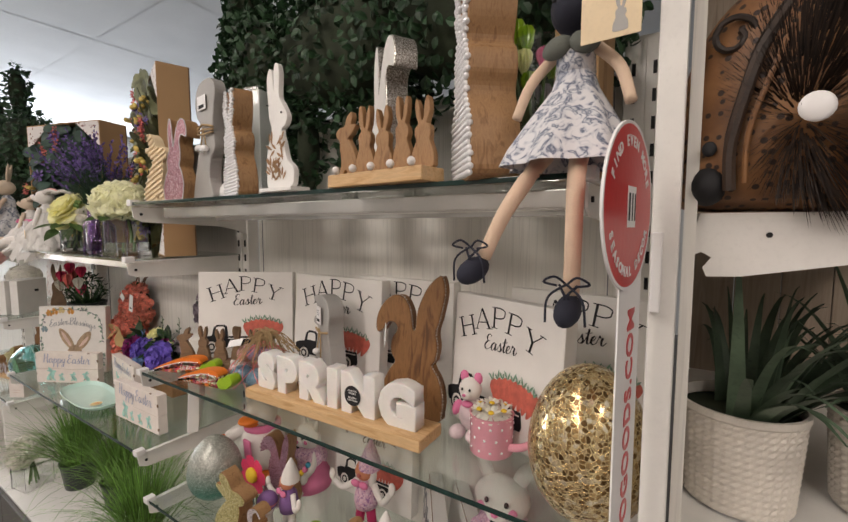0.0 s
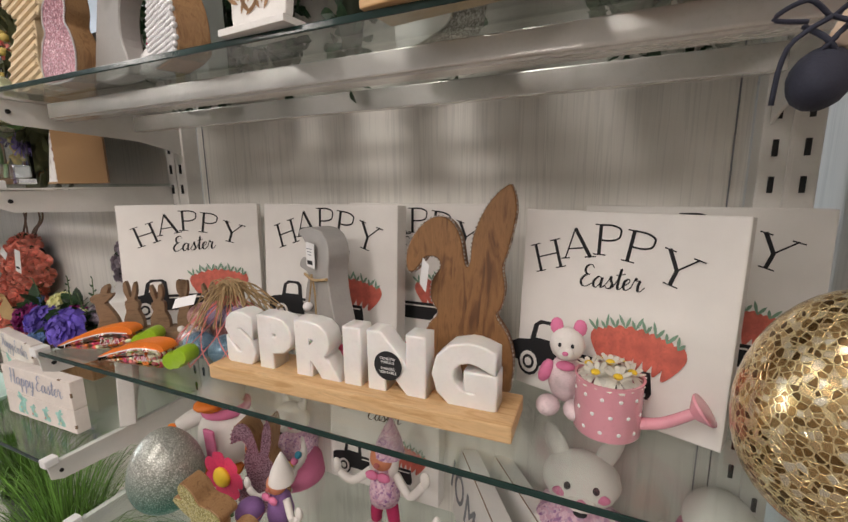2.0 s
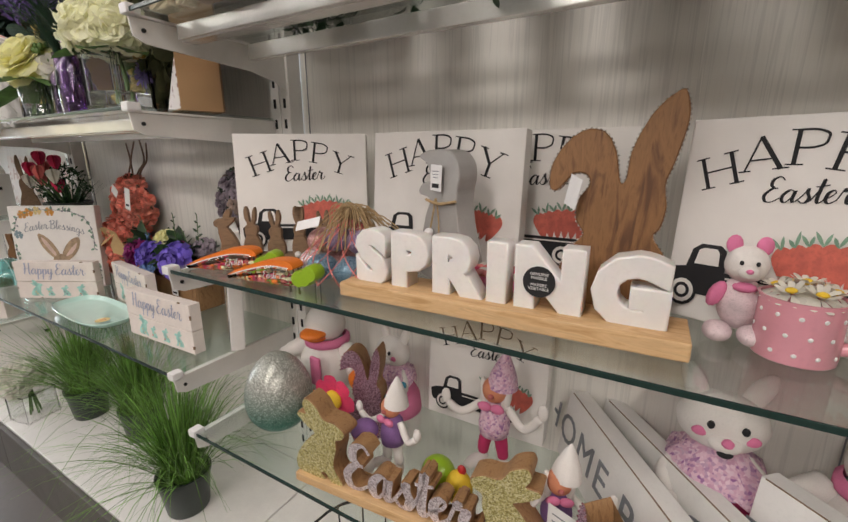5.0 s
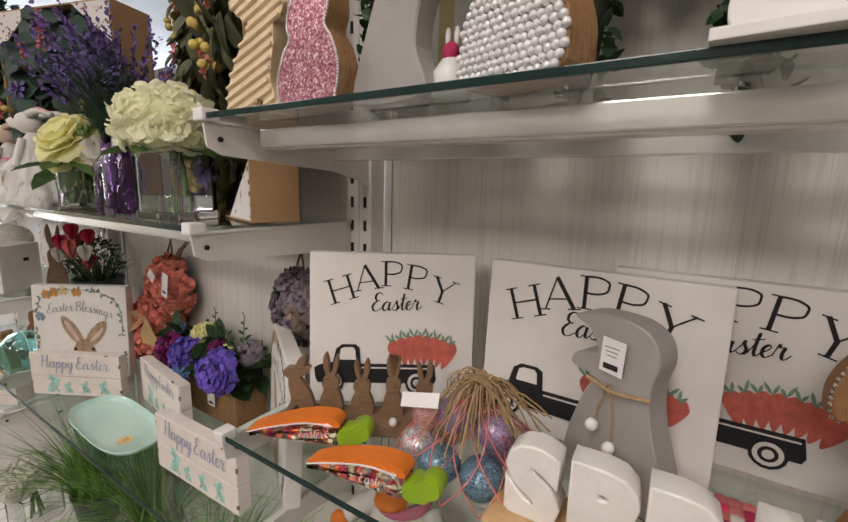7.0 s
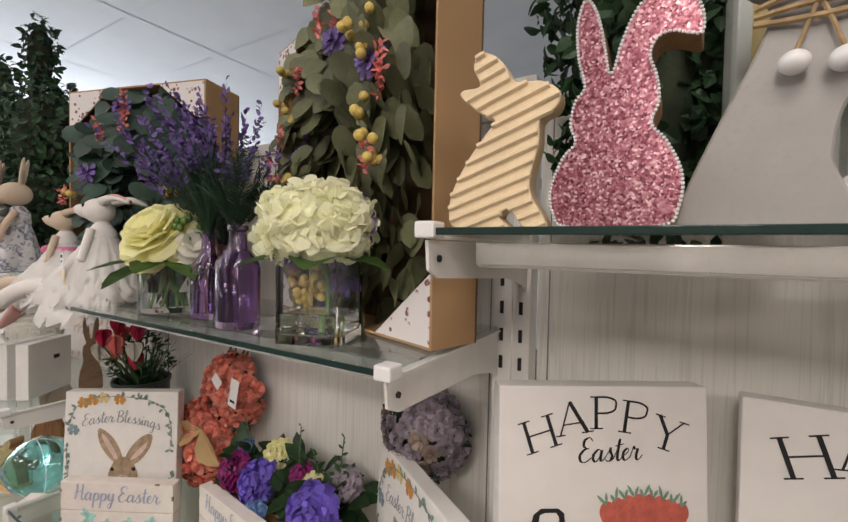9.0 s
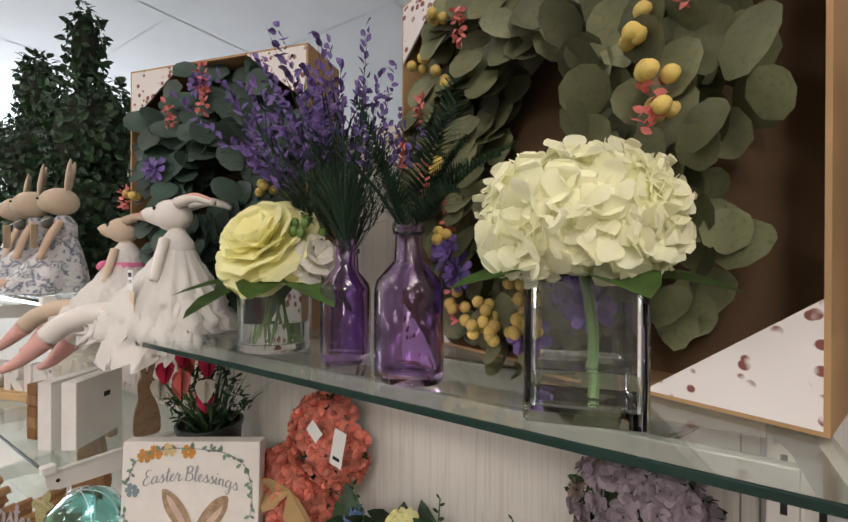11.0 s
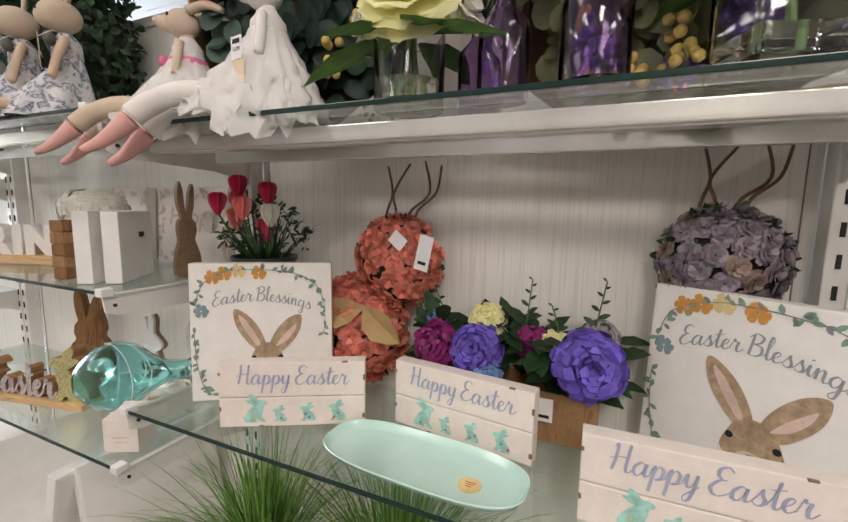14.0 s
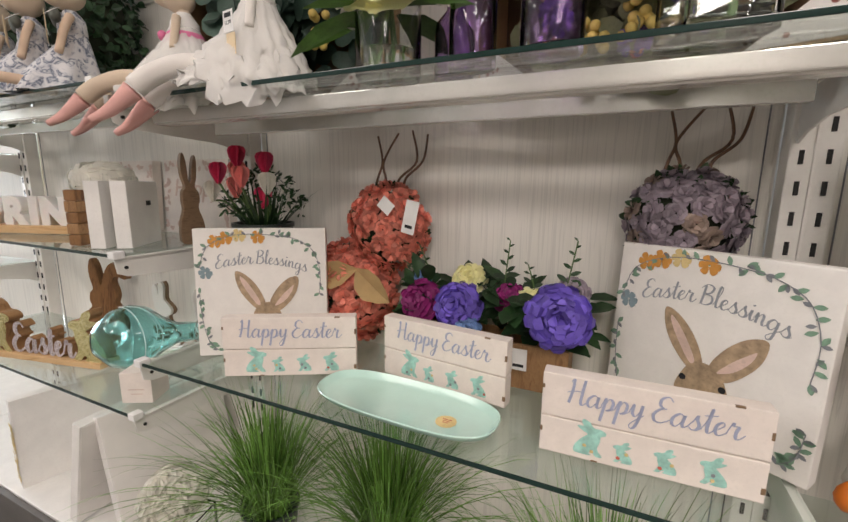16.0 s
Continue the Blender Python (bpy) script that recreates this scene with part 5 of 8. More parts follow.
def dress_bunny(x, y, z, rz, s, head, dress, label, seed, bow=None):
    """Seated cloth bunny in a net dress, long legs laid along the shelf edge."""
    pieces = []
    for layer, (prof, ruf, lobes) in enumerate((([(0.026, 0.166), (0.034, 0.135), (0.052, 0.095), (0.070, 0.050), (0.082, 0.012)], 0.008, 9), ([(0.027, 0.168), (0.042, 0.128), (0.066, 0.080), (0.084, 0.038), (0.096, 0.004)], 0.014, 13), ([(0.028, 0.166), (0.048, 0.125), (0.076, 0.072), (0.096, 0.028), (0.108, -0.006)], 0.020, 17))):
        b = lathe([(q.x, q.z) for q in spline([Vector((a[0], 0, a[1])) for a in prof], 5, False)], 110)
        for v in b.verts:
            low = max(0.0, (0.17 - v.co.z) / 0.17)
            v.co += noise.noise_vector(v.co * (26 + 14 * layer) + Vector((seed, layer * 3, 7))) * ruf * low
            a = math.atan2(v.co.y, v.co.x)
            k = 1 + low * (0.07 * math.sin(lobes * a + seed) + 0.05 * math.sin(lobes * 1.7 * a + 2))
            v.co.x, v.co.y = v.co.x * k, v.co.y * k
            # the cloth runs out over the legs, and is held off the shelf behind
            if v.co.y < 0:
                v.co.y *= 1 + 0.45 * low
            v.co.z = max(v.co.z, 0.004) if v.co.x < 0.075 else v.co.z - 0.9 * (v.co.x - 0.075)
        pieces.append((b, dress if layer == 0 else "net"))
    pieces.append((lathe([(0, 0.12), (0.034, 0.140), (0.031, 0.172), (0.015, 0.194), (0, 0.198)], 20), dress))
    pieces.append((lathe([(0.014, 0.178), (0.016, 0.190), (0.014, 0.205)], 14), head))
    pieces.append((ball(0.030, 0.036, 0.031, (0, -0.008, 0.224), 20, pose(0, 0, 0, -10, 0, 0)), head))
    pieces.append((ball(0.017, 0.030, 0.017, (0, -0.038, 0.222), 16, pose(0, 0, 0, -18, 0, 0)), head))
    pieces.append((ball(0.006, 0.005, 0.005, (0, -0.066, 0.229), 8), "pink_cloth"))
    if bow:
        pieces.append((lathe([(0.041, 0.128), (0.044, 0.136), (0.040, 0.146)], 24), bow))
        for sx in (-1, 1):
            pieces.append((ball(0.020, 0.008, 0.012, (sx * 0.018, -0.044, 0.138), 10, pose(0, 0, 0, 0, sx * 15, 0)), bow))
    for sx in (-1, 1):
        pieces.append((ball(0.0035, 0.003, 0.0042, (sx * 0.022, -0.030, 0.236), 8), "black_ink"))
        pieces.append((limb([(sx * 0.020, 0.012, 0.246), (sx * 0.030, 0.050, 0.255), (sx * 0.036, 0.090, 0.244)], 0.011, 0.55), head))
        pieces.append((limb([(sx * 0.022, 0.014, 0.248), (sx * 0.033, 0.050, 0.259), (sx * 0.038, 0.084, 0.250)], 0.0065, 0.5), "pink_cloth"))
        pieces.append((limb([(sx * 0.030, -0.005, 0.176), (sx * 0.048, -0.004, 0.140), (sx * 0.060, -0.006, 0.100)], 0.0100, 0.8), head))
        h = 0.014 if sx > 0 else 0.0
        pieces.append((limb([(sx * 0.026, -0.05, 0.032), (sx * 0.030, -0.13, 0.024 + h), (sx * 0.028, -0.190, 0.004 + h), (sx * 0.030, -0.222, -0.020 + h)], 0.0200, 1.0), head))
        pieces.append((limb([(sx * 0.030, -0.226, -0.026 + h), (sx * 0.032, -0.248, -0.046 + h), (sx * 0.036, -0.274, -0.068 + h), (sx * 0.040, -0.300, -0.082 + h)], 0.0195, 0.32), "pink_cloth"))
    return figure("cloth_bunny_doll", label, "doll", pieces, pose(x, y, z, 0, 0, rz) @ Matrix.Diagonal((s, s, s, 1)))


M["pink_cloth"] = plain("pink_cloth", (0.72, 0.40, 0.36), 0.85, var=0.1, fine=500, bmp=0.3)
M["white_cloth"] = plain("white_cloth", (0.78, 0.74, 0.70), 0.85, var=0.06, fine=500, bmp=0.3)
dress_bunny(-2.262, 0.628, U2, -57, 0.95, "white_cloth", "tulle", "white cloth bunny doll in a white net dress, seated", 1)
dress_bunny(-2.466, 0.628, U2, -58, 0.86, "linen", "tulle", "beige cloth bunny doll in a white net dress with pink sash", 2, "felt_pink")
_e = thing("price_tag", "white paper price tag hanging on the doll dress", "tag", -2.252, 0.548, U2 + 0.045, -8)
part("card", box(0.026, 0.001, 0.034, (0, 0, 0.035), 0), "paper", _e)
part("barcode", box(0.018, 0.0004, 0.007, (0, -0.0008, 0.058)), "black_ink", _e)
text("price", "12.99", 0.0085, pose(0, -0.0008, 0.047, 90, 0, 0), "black_ink", _e, depth=0.0001)
part("card", box(0.024, 0.001, 0.034, (0.002, 0.002, 0), 0), "cream_wood", _e, "kraft card")

# ---------------------------------------------------------------- middle shelf of the second bay
def sprig(b_stem, b_leaf, pts, r, n=9, size=0.010):
    for i in range(n):
        t = i / (n - 1)
        k = min(int(t * (len(pts) - 1)), len(pts) - 2)
        u = t * (len(pts) - 1) - k
        p = Vector(pts[k]).lerp(Vector(pts[k + 1]), u)
        leaf_into(b_leaf, p, Vector((r.uniform(-1, 1), 0, r.uniform(-1, 1))), Vector((0, -1, 0)), size, size * 0.5, 0, 0)


def blessings_sign(x, y, z, rz, w, h, lean):
    e = thing("blessings_box_sign", "white wooden box sign with rabbit and floral garland", "sign", x, y, z, rz, "rabbit signs", rx=-lean)
    d = 0.034
    part("block", box(w, d, h, (0, d / 2, 0), 0.003), "board_pale", e)
    k = w / 0.305
    script("Easter Blessings", 0.0158 * k, lambda u, v: (u * 1.0, h * 0.725 + v - 1.5 * u * u / k - 0.05 * u), "script_ink", e, 0.215)
    r = random.Random(int(abs(x) * 100))
    stem, leaves, dark = bmesh.new(), bmesh.new(), bmesh.new()
    arcs = [[(-0.46, 0.70), (-0.40, 0.86), (-0.22, 0.945), (0.0, 0.955), (0.22, 0.93)], [(0.14, 0.955), (0.30, 0.90), (0.40, 0.82), (0.45, 0.66), (0.44, 0.48)], [(-0.47, 0.50), (-0.46, 0.30), (-0.42, 0.12), (-0.36, 0.05)], [(0.46, 0.25), (0.44, 0.12), (0.38, 0.06)]]
    stem = None
    for a in arcs:
        pts = [(p[0] * w, -0.0012, p[1] * h) for p in a]
        stem = tube(pts, 0.0008, 4, bm=stem, smoothn=3)
        sprig(None, leaves, pts, r, 13, 0.015 * k)
        sprig(None, dark, pts, r, 9, 0.012 * k)
    part("garland_stem", stem, "grey_ink", e)
    tagged(part("garland_leaf", leaves, "leaf_ink", e, "printed green leaves"), kind="stuff")
    tagged(part("garland_twig", dark, "grey_ink", e, "printed grey leaves"), kind="stuff")
    for u, v, c in ((-0.34, 0.90, "rust_ink"), (-0.26, 0.925, "rust_ink"), (-0.16, 0.945, "straw_ink"), (-0.02, 0.93, "rust_ink"), (-0.42, 0.66, "slate_ink")):
        b = bmesh.new()
        bloom(0.014 * k, 1, 6, 1, Vector((0, -1, 0)), 0.8, 0, Vector((u * w, -0.001, v * h)), b)
        for vv in b.verts:
            vv.co.y = max(-0.0028, min(-0.0006, -0.0012 + (vv.co.y) * 0.05))
        part("printed_flower", b, c, e)
    # rabbit, printed: chest, head, ears
    def shape(pts, y, mt, nm="rabbit"):
        b = cutout([(p[0] * w, p[1] * h) for p in pts], 0.0004)
        bmesh.ops.translate(b, vec=(0, y, 0), verts=b.verts)
        part(nm, b, mt, e)
    shape([(-0.03, 0.36), (-0.12, 0.44), (-0.185, 0.55), (-0.20, 0.665), (-0.13, 0.645), (-0.04, 0.55), (0.02, 0.41)], -0.0014, "fawn_ink", "printed_ear")
    shape([(0.05, 0.40), (0.10, 0.51), (0.19, 0.60), (0.275, 0.615), (0.265, 0.51), (0.20, 0.41), (0.12, 0.35)], -0.0014, "fawn_ink", "printed_ear")
    shape([(-0.04, 0.40), (-0.10, 0.48), (-0.155, 0.58), (-0.165, 0.63), (-0.12, 0.59), (-0.06, 0.50), (-0.02, 0.42)], -0.0019, "pink_ink", "printed_ear")
    shape([(0.09, 0.39), (0.14, 0.46), (0.20, 0.52), (0.24, 0.55), (0.22, 0.49), (0.16, 0.42)], -0.0019, "pink_ink", "printed_ear")
    shape([(0.03, 0.42), (-0.04, 0.39), (-0.08, 0.32), (-0.10, 0.24), (-0.06, 0.18), (-0.12, 0.10), (-0.13, 0.02), (0.19, 0.02), (0.18, 0.10), (0.12, 0.18), (0.16, 0.24), (0.14, 0.32), (0.10, 0.39)], -0.0016, "fawn_ink", "printed_rabbit")
    shape([(-0.02, 0.24), (0.03, 0.26), (0.08, 0.24), (0.10, 0.19), (0.03, 0.16), (-0.04, 0.19)], -0.0022, "cream_ink", "printed_muzzle")
    shape([(0.015, 0.245), (0.045, 0.245), (0.03, 0.225)], -0.0027, "grey_ink", "printed_nose")
    for sx in (-0.065, 0.125):
        shape([(sx + p[0], 0.31 + p[1]) for p in clover(0.017, 10)], -0.0024, "black_ink", "printed_eye")


M["board_pale"] = plain("board_pale", (0.80, 0.77, 0.73), 0.6, var=0.05, scale=30)
M["straw_ink"] = plain("straw_ink", (0.72, 0.56, 0.26), 0.6, var=0.2)
M["slate_ink"] = plain("slate_ink", (0.22, 0.30, 0.33), 0.6, var=0.2)
M["cream_ink"] = plain("cream_ink", (0.66, 0.54, 0.42), 0.6, var=0.2, scale=60)
blessings_sign(-2.392, 0.717, M2, 33.5, 0.304, 0.308, 3)
blessings_sign(-1.4935, 0.777, M2, -33, 0.316, 0.312, 3)


def happy_block(x, y, z, rz, w=0.283, h=0.132):
    e = thing("happy_easter_block", "small whitewashed plank block sign with painted rabbits", "sign", x, y, z, rz, "small plank signs")
    d, gap = 0.030, h * 0.46
    part("plank", box(w, d, h - gap - 0.0008, (0, d / 2, gap + 0.0008), 0.0022), "board_white", e)
    part("plank", box(w, d, gap - 0.0008, (0, d / 2, 0), 0.0022), "board_white", e)
    for sx, sz, px, pz in ((0.0042, 0.012, w / 2 - 0.002, h * 0.7), (0.0042, 0.009, -w / 2 + 0.002, h * 0.25), (0.0042, 0.007, -w / 2 + 0.002, h * 0.8), (0.012, 0.003, w * 0.36, h - 0.0028), (0.010, 0.003, -w * 0.22, 0.0), (0.006, 0.010, w / 2 - 0.003, h * 0.1)):
        part("worn_edge", box(sx, 0.0045, sz, (px, 0.002, pz), 0.001), "taupe_wood", e, "worn brown wood showing through")
    script("Happy Easter", 0.0190 * w / 0.283, lambda u, v: (u, h * 0.66 + v - 0.02 * u), "lilac_ink", e, 0.21)
    r = random.Random(int(abs(x) * 1000))
    for px, s, fl in ((-0.075, 1.25, 1), (-0.025, 0.75, -1), (0.03, 0.85, -1), (0.088, 0.95, -1)):
        b = cutout([(p[0] * 0.058 * s * fl, p[1] * 0.046 * s) for p in SITTING], 0.0005, smoothn=3)
        bmesh.ops.translate(b, vec=(px, -0.0008, 0.010), verts=b.verts)
        part("painted_rabbit", b, "teal_ink", e, "mint green painted rabbit")
        for k in range(2):
            part("painted_dot", ball(0.0028, 0.0003, 0.0028, (px + r.uniform(-0.008, 0.012), -0.0012, 0.017 + k * 0.008), 8), r.choice(("carrot_ink", "straw_ink", "grey_ink")), e)


happy_block(-2.250, 0.652, M2, 29)
happy_block(-1.935, 0.738, M2, -7)
happy_block(-1.569, 0.630, M2, 1.5, 0.292, 0.132)

# mint platter
_e = thing("mint_platter", "long oval mint green glazed platter with an orange sticker", "platter", -1.968, 0.640, M2, -3)
_b = bmesh.new()
_rings = []
for _s, _z in ((0.72, 0.0), (0.78, 0.001), (0.93, 0.008), (1.0, 0.0175), (0.985, 0.0195), (0.955, 0.0175), (0.88, 0.0085), (0.80, 0.0055)):
    _ring = []
    for _k in range(56):
        _a = 2 * math.pi * _k / 56
        _c, _n2 = math.cos(_a), math.sin(_a)
        _sx, _sy = math.copysign(abs(_c) ** 0.62, _c), math.copysign(abs(_n2) ** 0.72, _n2)
        _off = 0.075 * (1 - _s)
        _ring.append(_b.verts.new(((0.185 - _off) * _sx, (0.075 - _off) * _sy, _z)))
    _rings.append(_ring)
for _p, _q in zip(_rings, _rings[1:]):
    for _k in range(56):
        _j = (_k + 1) % 56
        _b.faces.new((_p[_k], _p[_j], _q[_j], _q[_k]))
_b.faces.new(_rings[0][::-1]), _b.faces.new(_rings[-1])
bmesh.ops.recalc_face_normals(_b, faces=_b.faces)
part("dish", _b, "mint", _e, smooth=True)
_s = part("sticker", lathe([(0, 0), (0.019, 0), (0.019, 0.0004), (0, 0.0004)], 24, (0.095, -0.012, 0.0058)), "straw_ink", _e, "orange round price sticker")
for _k in range(3):
    part("print_line", box(0.018 - 0.004 * _k, 0.002, 0.0002, (0.095, -0.006 - _k * 0.005, 0.0063)), "carrot_ink", _s)

# planter of silk flowers
_e = thing("flower_planter", "brown wooden trough planter of purple and blue silk peonies", "planter", -1.865, 0.862, M2, 0)
for _y in (-0.045, 0.045):
    part("board", box(0.34, 0.010, 0.095, (0, _y, 0), 0.002), "brown_wood", _e)
for _x in (-0.165, 0.165):
    part("board", box(0.010, 0.079, 0.095, (_x, 0, 0), 0.002), "brown_wood", _e)
part("base", box(0.319, 0.079, 0.008, (0, 0, 0)), "brown_wood", _e)
for _x, _y, _z, _rr, _mt, _ax in ((0.150, -0.085, 0.172, 0.055, "purple_petal", (0.2, -1, 0.25)), (-0.062, -0.055, 0.160, 0.050, "purple_petal", (-0.1, -1, 0.4)), (-0.150, -0.055, 0.160, 0.044, "magenta_petal", (-0.2, -1, 0.4)), (0.040, -0.01, 0.180, 0.036, "magenta_petal", (0.1, -0.8, 0.7)), (-0.055, 0.0, 0.210, 0.036, "yellow_petal", (0, -0.8, 0.7)), (0.085, -0.02, 0.178, 0.032, "yellow_petal", (0.2, -0.8, 0.7)), (-0.03, -0.085, 0.115, 0.030, "blue_petal", (0, -1, 0.3)), (-0.165, -0.01, 0.20, 0.024, "blue_petal", (-0.3, -0.8, 0.6)), (0.165, 0.0, 0.2, 0.034, "mauve_petal", (0.4, -0.8, 0.5))):
    if _mt not in M:
        M[_mt] = plain(_mt, (0.16, 0.28, 0.55), 0.6, var=0.2, island=0.3, trans=0.25)
    part("peony", bloom(_rr, 6, 9, int(_x * 1000), Vector(_ax), 0.55, 0.20, Vector((_x, _y, _z))), _mt, _e, smooth=True)
_r = random.Random(31)
_bb = bmesh.new()
for _i in range(120):
    _px = _r.uniform(-0.17, 0.19)
    _d = Vector((_r.uniform(-0.7, 0.7) + _px * 2, _r.uniform(-0.9, 0.2), _r.uniform(-0.25, 0.9)))
    leaf_into(_bb, Vector((_px, _r.uniform(-0.05, 0.04), _r.uniform(0.10, 0.20))), _d, Vector((0, -0.3, 1)), _r.uniform(0.05, 0.085), _r.uniform(0.028, 0.044), 0.2, 0.12)
for _px, _tx, _hh in ((-0.12, -0.172, 0.280), (0.02, 0.036, 0.302), (0.14, 0.168, 0.310), (0.10, 0.075, 0.255), (-0.15, -0.205, 0.235)):
    part("twig", tube([(_px, 0.0, 0.10), (_px * 0.6 + _tx * 0.4, -0.006, 0.2), (_tx, -0.01, _hh)], 0.0015, 5), "stem", _e)
    for _k in range(13):
        _t = _k / 12
        _p = Vector((_px, 0.0, 0.14)).lerp(Vector((_tx, -0.01, _hh)), _t)
        _big = 0.042 * (1 - _t) ** 1.3 + 0.010
        leaf_into(_bb, _p, Vector((1 if _k % 2 else -1, _r.uniform(-0.8, 0.2), 0.6 + _r.uniform(-0.2, 0.3))), Vector((0, -1, 0.4)), _big, _big * (0.75 if _t < 0.5 else 0.4), 0.1, 0.1, _t < 0.5)
tagged(part("foliage", _bb, "leaf", _e, "dark green silk leaves", smooth=True), kind="stuff")
_t = part("price_tag", box(0.034, 0.001, 0.045, (0.075, -0.060, 0.045)), "paper", _e, "white price tag")
part("barcode", box(0.022, 0.0004, 0.006, (0.075, -0.0609, 0.052)), "black_ink", _t)


def bunny_wreath(x, z, r, petal, seed, body, label, tag=True, bow=True):
    """Paper-flower ball head with twig ears, over a larger flower body, on the back panel."""
    e = thing("bunny_wreath", label, "wreath", x, BACK - 0.002, z, 0, "bunny wreaths")
    rr = random.Random(seed)

    def roses(cx, cz, rad, n, dep):
        for i in range(n):
            up = 1 - 1.22 * (i + 0.5) / n
            a = i * 2.39996 + rr.uniform(-0.12, 0.12)
            flat = math.sqrt(max(0.0, 1 - up * up))
            d = Vector((flat * math.cos(a), -up, flat * math.sin(a)))
            p = Vector((cx + d.x * rad, -dep + d.y * rad * 0.55, cz + d.z * rad))
            part("rose", bloom(rad * 0.21, 4, 4, seed * 100 + i, d + rnd_dir(rr) * 0.25, 0.85, 0.04, p), petal if i % 5 or petal != "mauve_petal" else "dusk_petal", e)
        b = bmesh.new()
        for i in range(70):
            d = rnd_dir(rr)
            d.y = -abs(d.y) * 0.7
            leaf_into(b, Vector((cx + d.x * rad * 0.9, -dep + d.y * rad * 0.45, cz + d.z * rad * 0.9)), d, rnd_dir(rr), 0.028, 0.014, 0.1, 0.1)
        tagged(part("moss", b, "leaf", e, "dark green leaves between the roses"), kind="stuff")
        # dark ball behind the roses fills the gaps between them
        part("core", ball(rad * 0.86, rad * 0.45, rad * 0.86, (cx, -dep, cz), 16), "dark_filler", e, smooth=True)
    roses(0, 0, r, 50, 0.050)
    if body:
        roses(body[0], body[1], body[2], 50, 0.045)
    for k, (dx, tx, hh) in enumerate(((-0.45, -0.40, 1.75), (-0.10, -0.12, 1.80), (0.10, 0.55, 1.85), (0.35, 0.95, 1.75))):
        pts = [(dx * r, -0.04, r * 0.85), (dx * r + (tx - dx) * r * 0.2 + 0.006 * (-1) ** k, -0.035, r * 1.2), (tx * r + 0.012 * (-1) ** k, -0.03, r * 1.6), (tx * r + (0.3 * r if k == 1 else 0), -0.03, r * hh + r * 0.45)]
        part("twig_ear", tube(pts, 0.0036, 7, taper=0.7), "twig", e, "twisted brown vine ear", smooth=True)
    if bow:
        for s in (-1, 1):
            b = bmesh.new()
            leaf_into(b, Vector((body[0] * 0.5 if body else 0, -0.11, -r * 1.02)), Vector((s * 0.8 - 0.3, -0.1, -0.35)), Vector((0, -1, 0.2)), 0.12, 0.07, 0.1, 0.3)
            part("bow", b, "burlap", e, "burlap ribbon bow", smooth=True)
    if tag:
        t = part("price_tag", box(0.032, 0.001, 0.075, (r * 0.86, -0.118, r * -0.05), turn=pose(0, 0, 0, 0, 12, 0)), "paper", e, "white price tag")
        part("barcode", box(0.018, 0.0005, 0.007, (r * 0.86 + 0.003, -0.1192, r * -0.05 + 0.012), turn=pose(0, 0, 0, 0, 12, 0)), "black_ink", t)
        part("small_tag", box(0.036, 0.001, 0.030, (r * 0.28, -0.128, r * 0.45), turn=pose(0, 0, 0, 0, 40, 0)), "paper", e, "white paper tag")
    return e


# dark olive fill for wreath cores, topiary cores and pot soil
M["dark_filler"] = plain("dark_filler", (0.03, 0.04, 0.02), 0.9, var=0.4)
M["burlap"] = plain("burlap", (0.52, 0.36, 0.17), 0.9, var=0.15, fine=600, bmp=0.5, trans=0.2)
bunny_wreath(-2.145, 1.085, 0.100, "coral_petal", 41, (-0.115, -0.175, 0.125), "coral paper-rose bunny wreath with twig ears and burlap bow")
bunny_wreath(-1.522, 1.128, 0.090, "mauve_petal", 43, None, "dusty mauve paper-rose bunny wreath with twig ears", tag=False, bow=False)

# tulips
_e = thing("tulip_pot", "tall dark green pot of pink and red silk tulips", "potted flowers", -2.475, 0.815, M2, 0)
M["pot_green"] = plain("pot_green", (0.025, 0.035, 0.03), 0.35, var=0.2)
part("pot", lathe([(0, 0), (0.060, 0), (0.062, 0.004), (0.074, 0.30), (0.078, 0.302), (0.078, 0.312), (0.072, 0.312), (0.068, 0.29), (0, 0.29)], 30), "pot_green", _e, smooth=True)
_r = random.Random(9)
for _i, (_x, _z, _mt) in enumerate(((-0.065, 0.435, "pink_petal"), (-0.020, 0.475, "pink_petal"), (0.050, 0.460, "pink_petal"), (0.012, 0.425, "blush_petal"), (-0.03, 0.400, "blush_petal"), (0.040, 0.375, "pink_petal"), (-0.09, 0.39, "white_petal"), (0.075, 0.41, "white_petal"), (-0.045, 0.44, "blush_petal"))):
    _y = -0.075 + 0.02 * (_i % 3)
    part("stem", tube([(_x * 0.3, 0, 0.29), (_x * 0.8, _y * 0.6, 0.36), (_x, _y, _z - 0.02)], 0.0028, 6), "stem", _e)
    _bb = bmesh.new()
    for _k in range(6):
        _a = _k * math.pi / 3
        petal_into(_bb, Vector((_x, _y, _z - 0.024)), Vector((0.32 * math.cos(_a), 0.32 * math.sin(_a), 1)), Vector((-math.cos(_a), -math.sin(_a), 0.2)), 0.050, 0.044, 0.30, 0.02, _r)
    part("tulip", _bb, _mt, _e, smooth=True)
_bb = bmesh.new()
for _i in range(50):
    _a, _s = _r.uniform(0, 6.283), _r.uniform(0.1, 1.0)
    blade_into(_bb, Vector((0.03 * math.cos(_a), 0.03 * math.sin(_a), 0.28)), Vector((math.cos(_a) * _s, math.sin(_a) * _s, 1)).normalized(), _r.uniform(0.08, 0.20), _r.uniform(0.006, 0.018), 0.15, _r, 4)
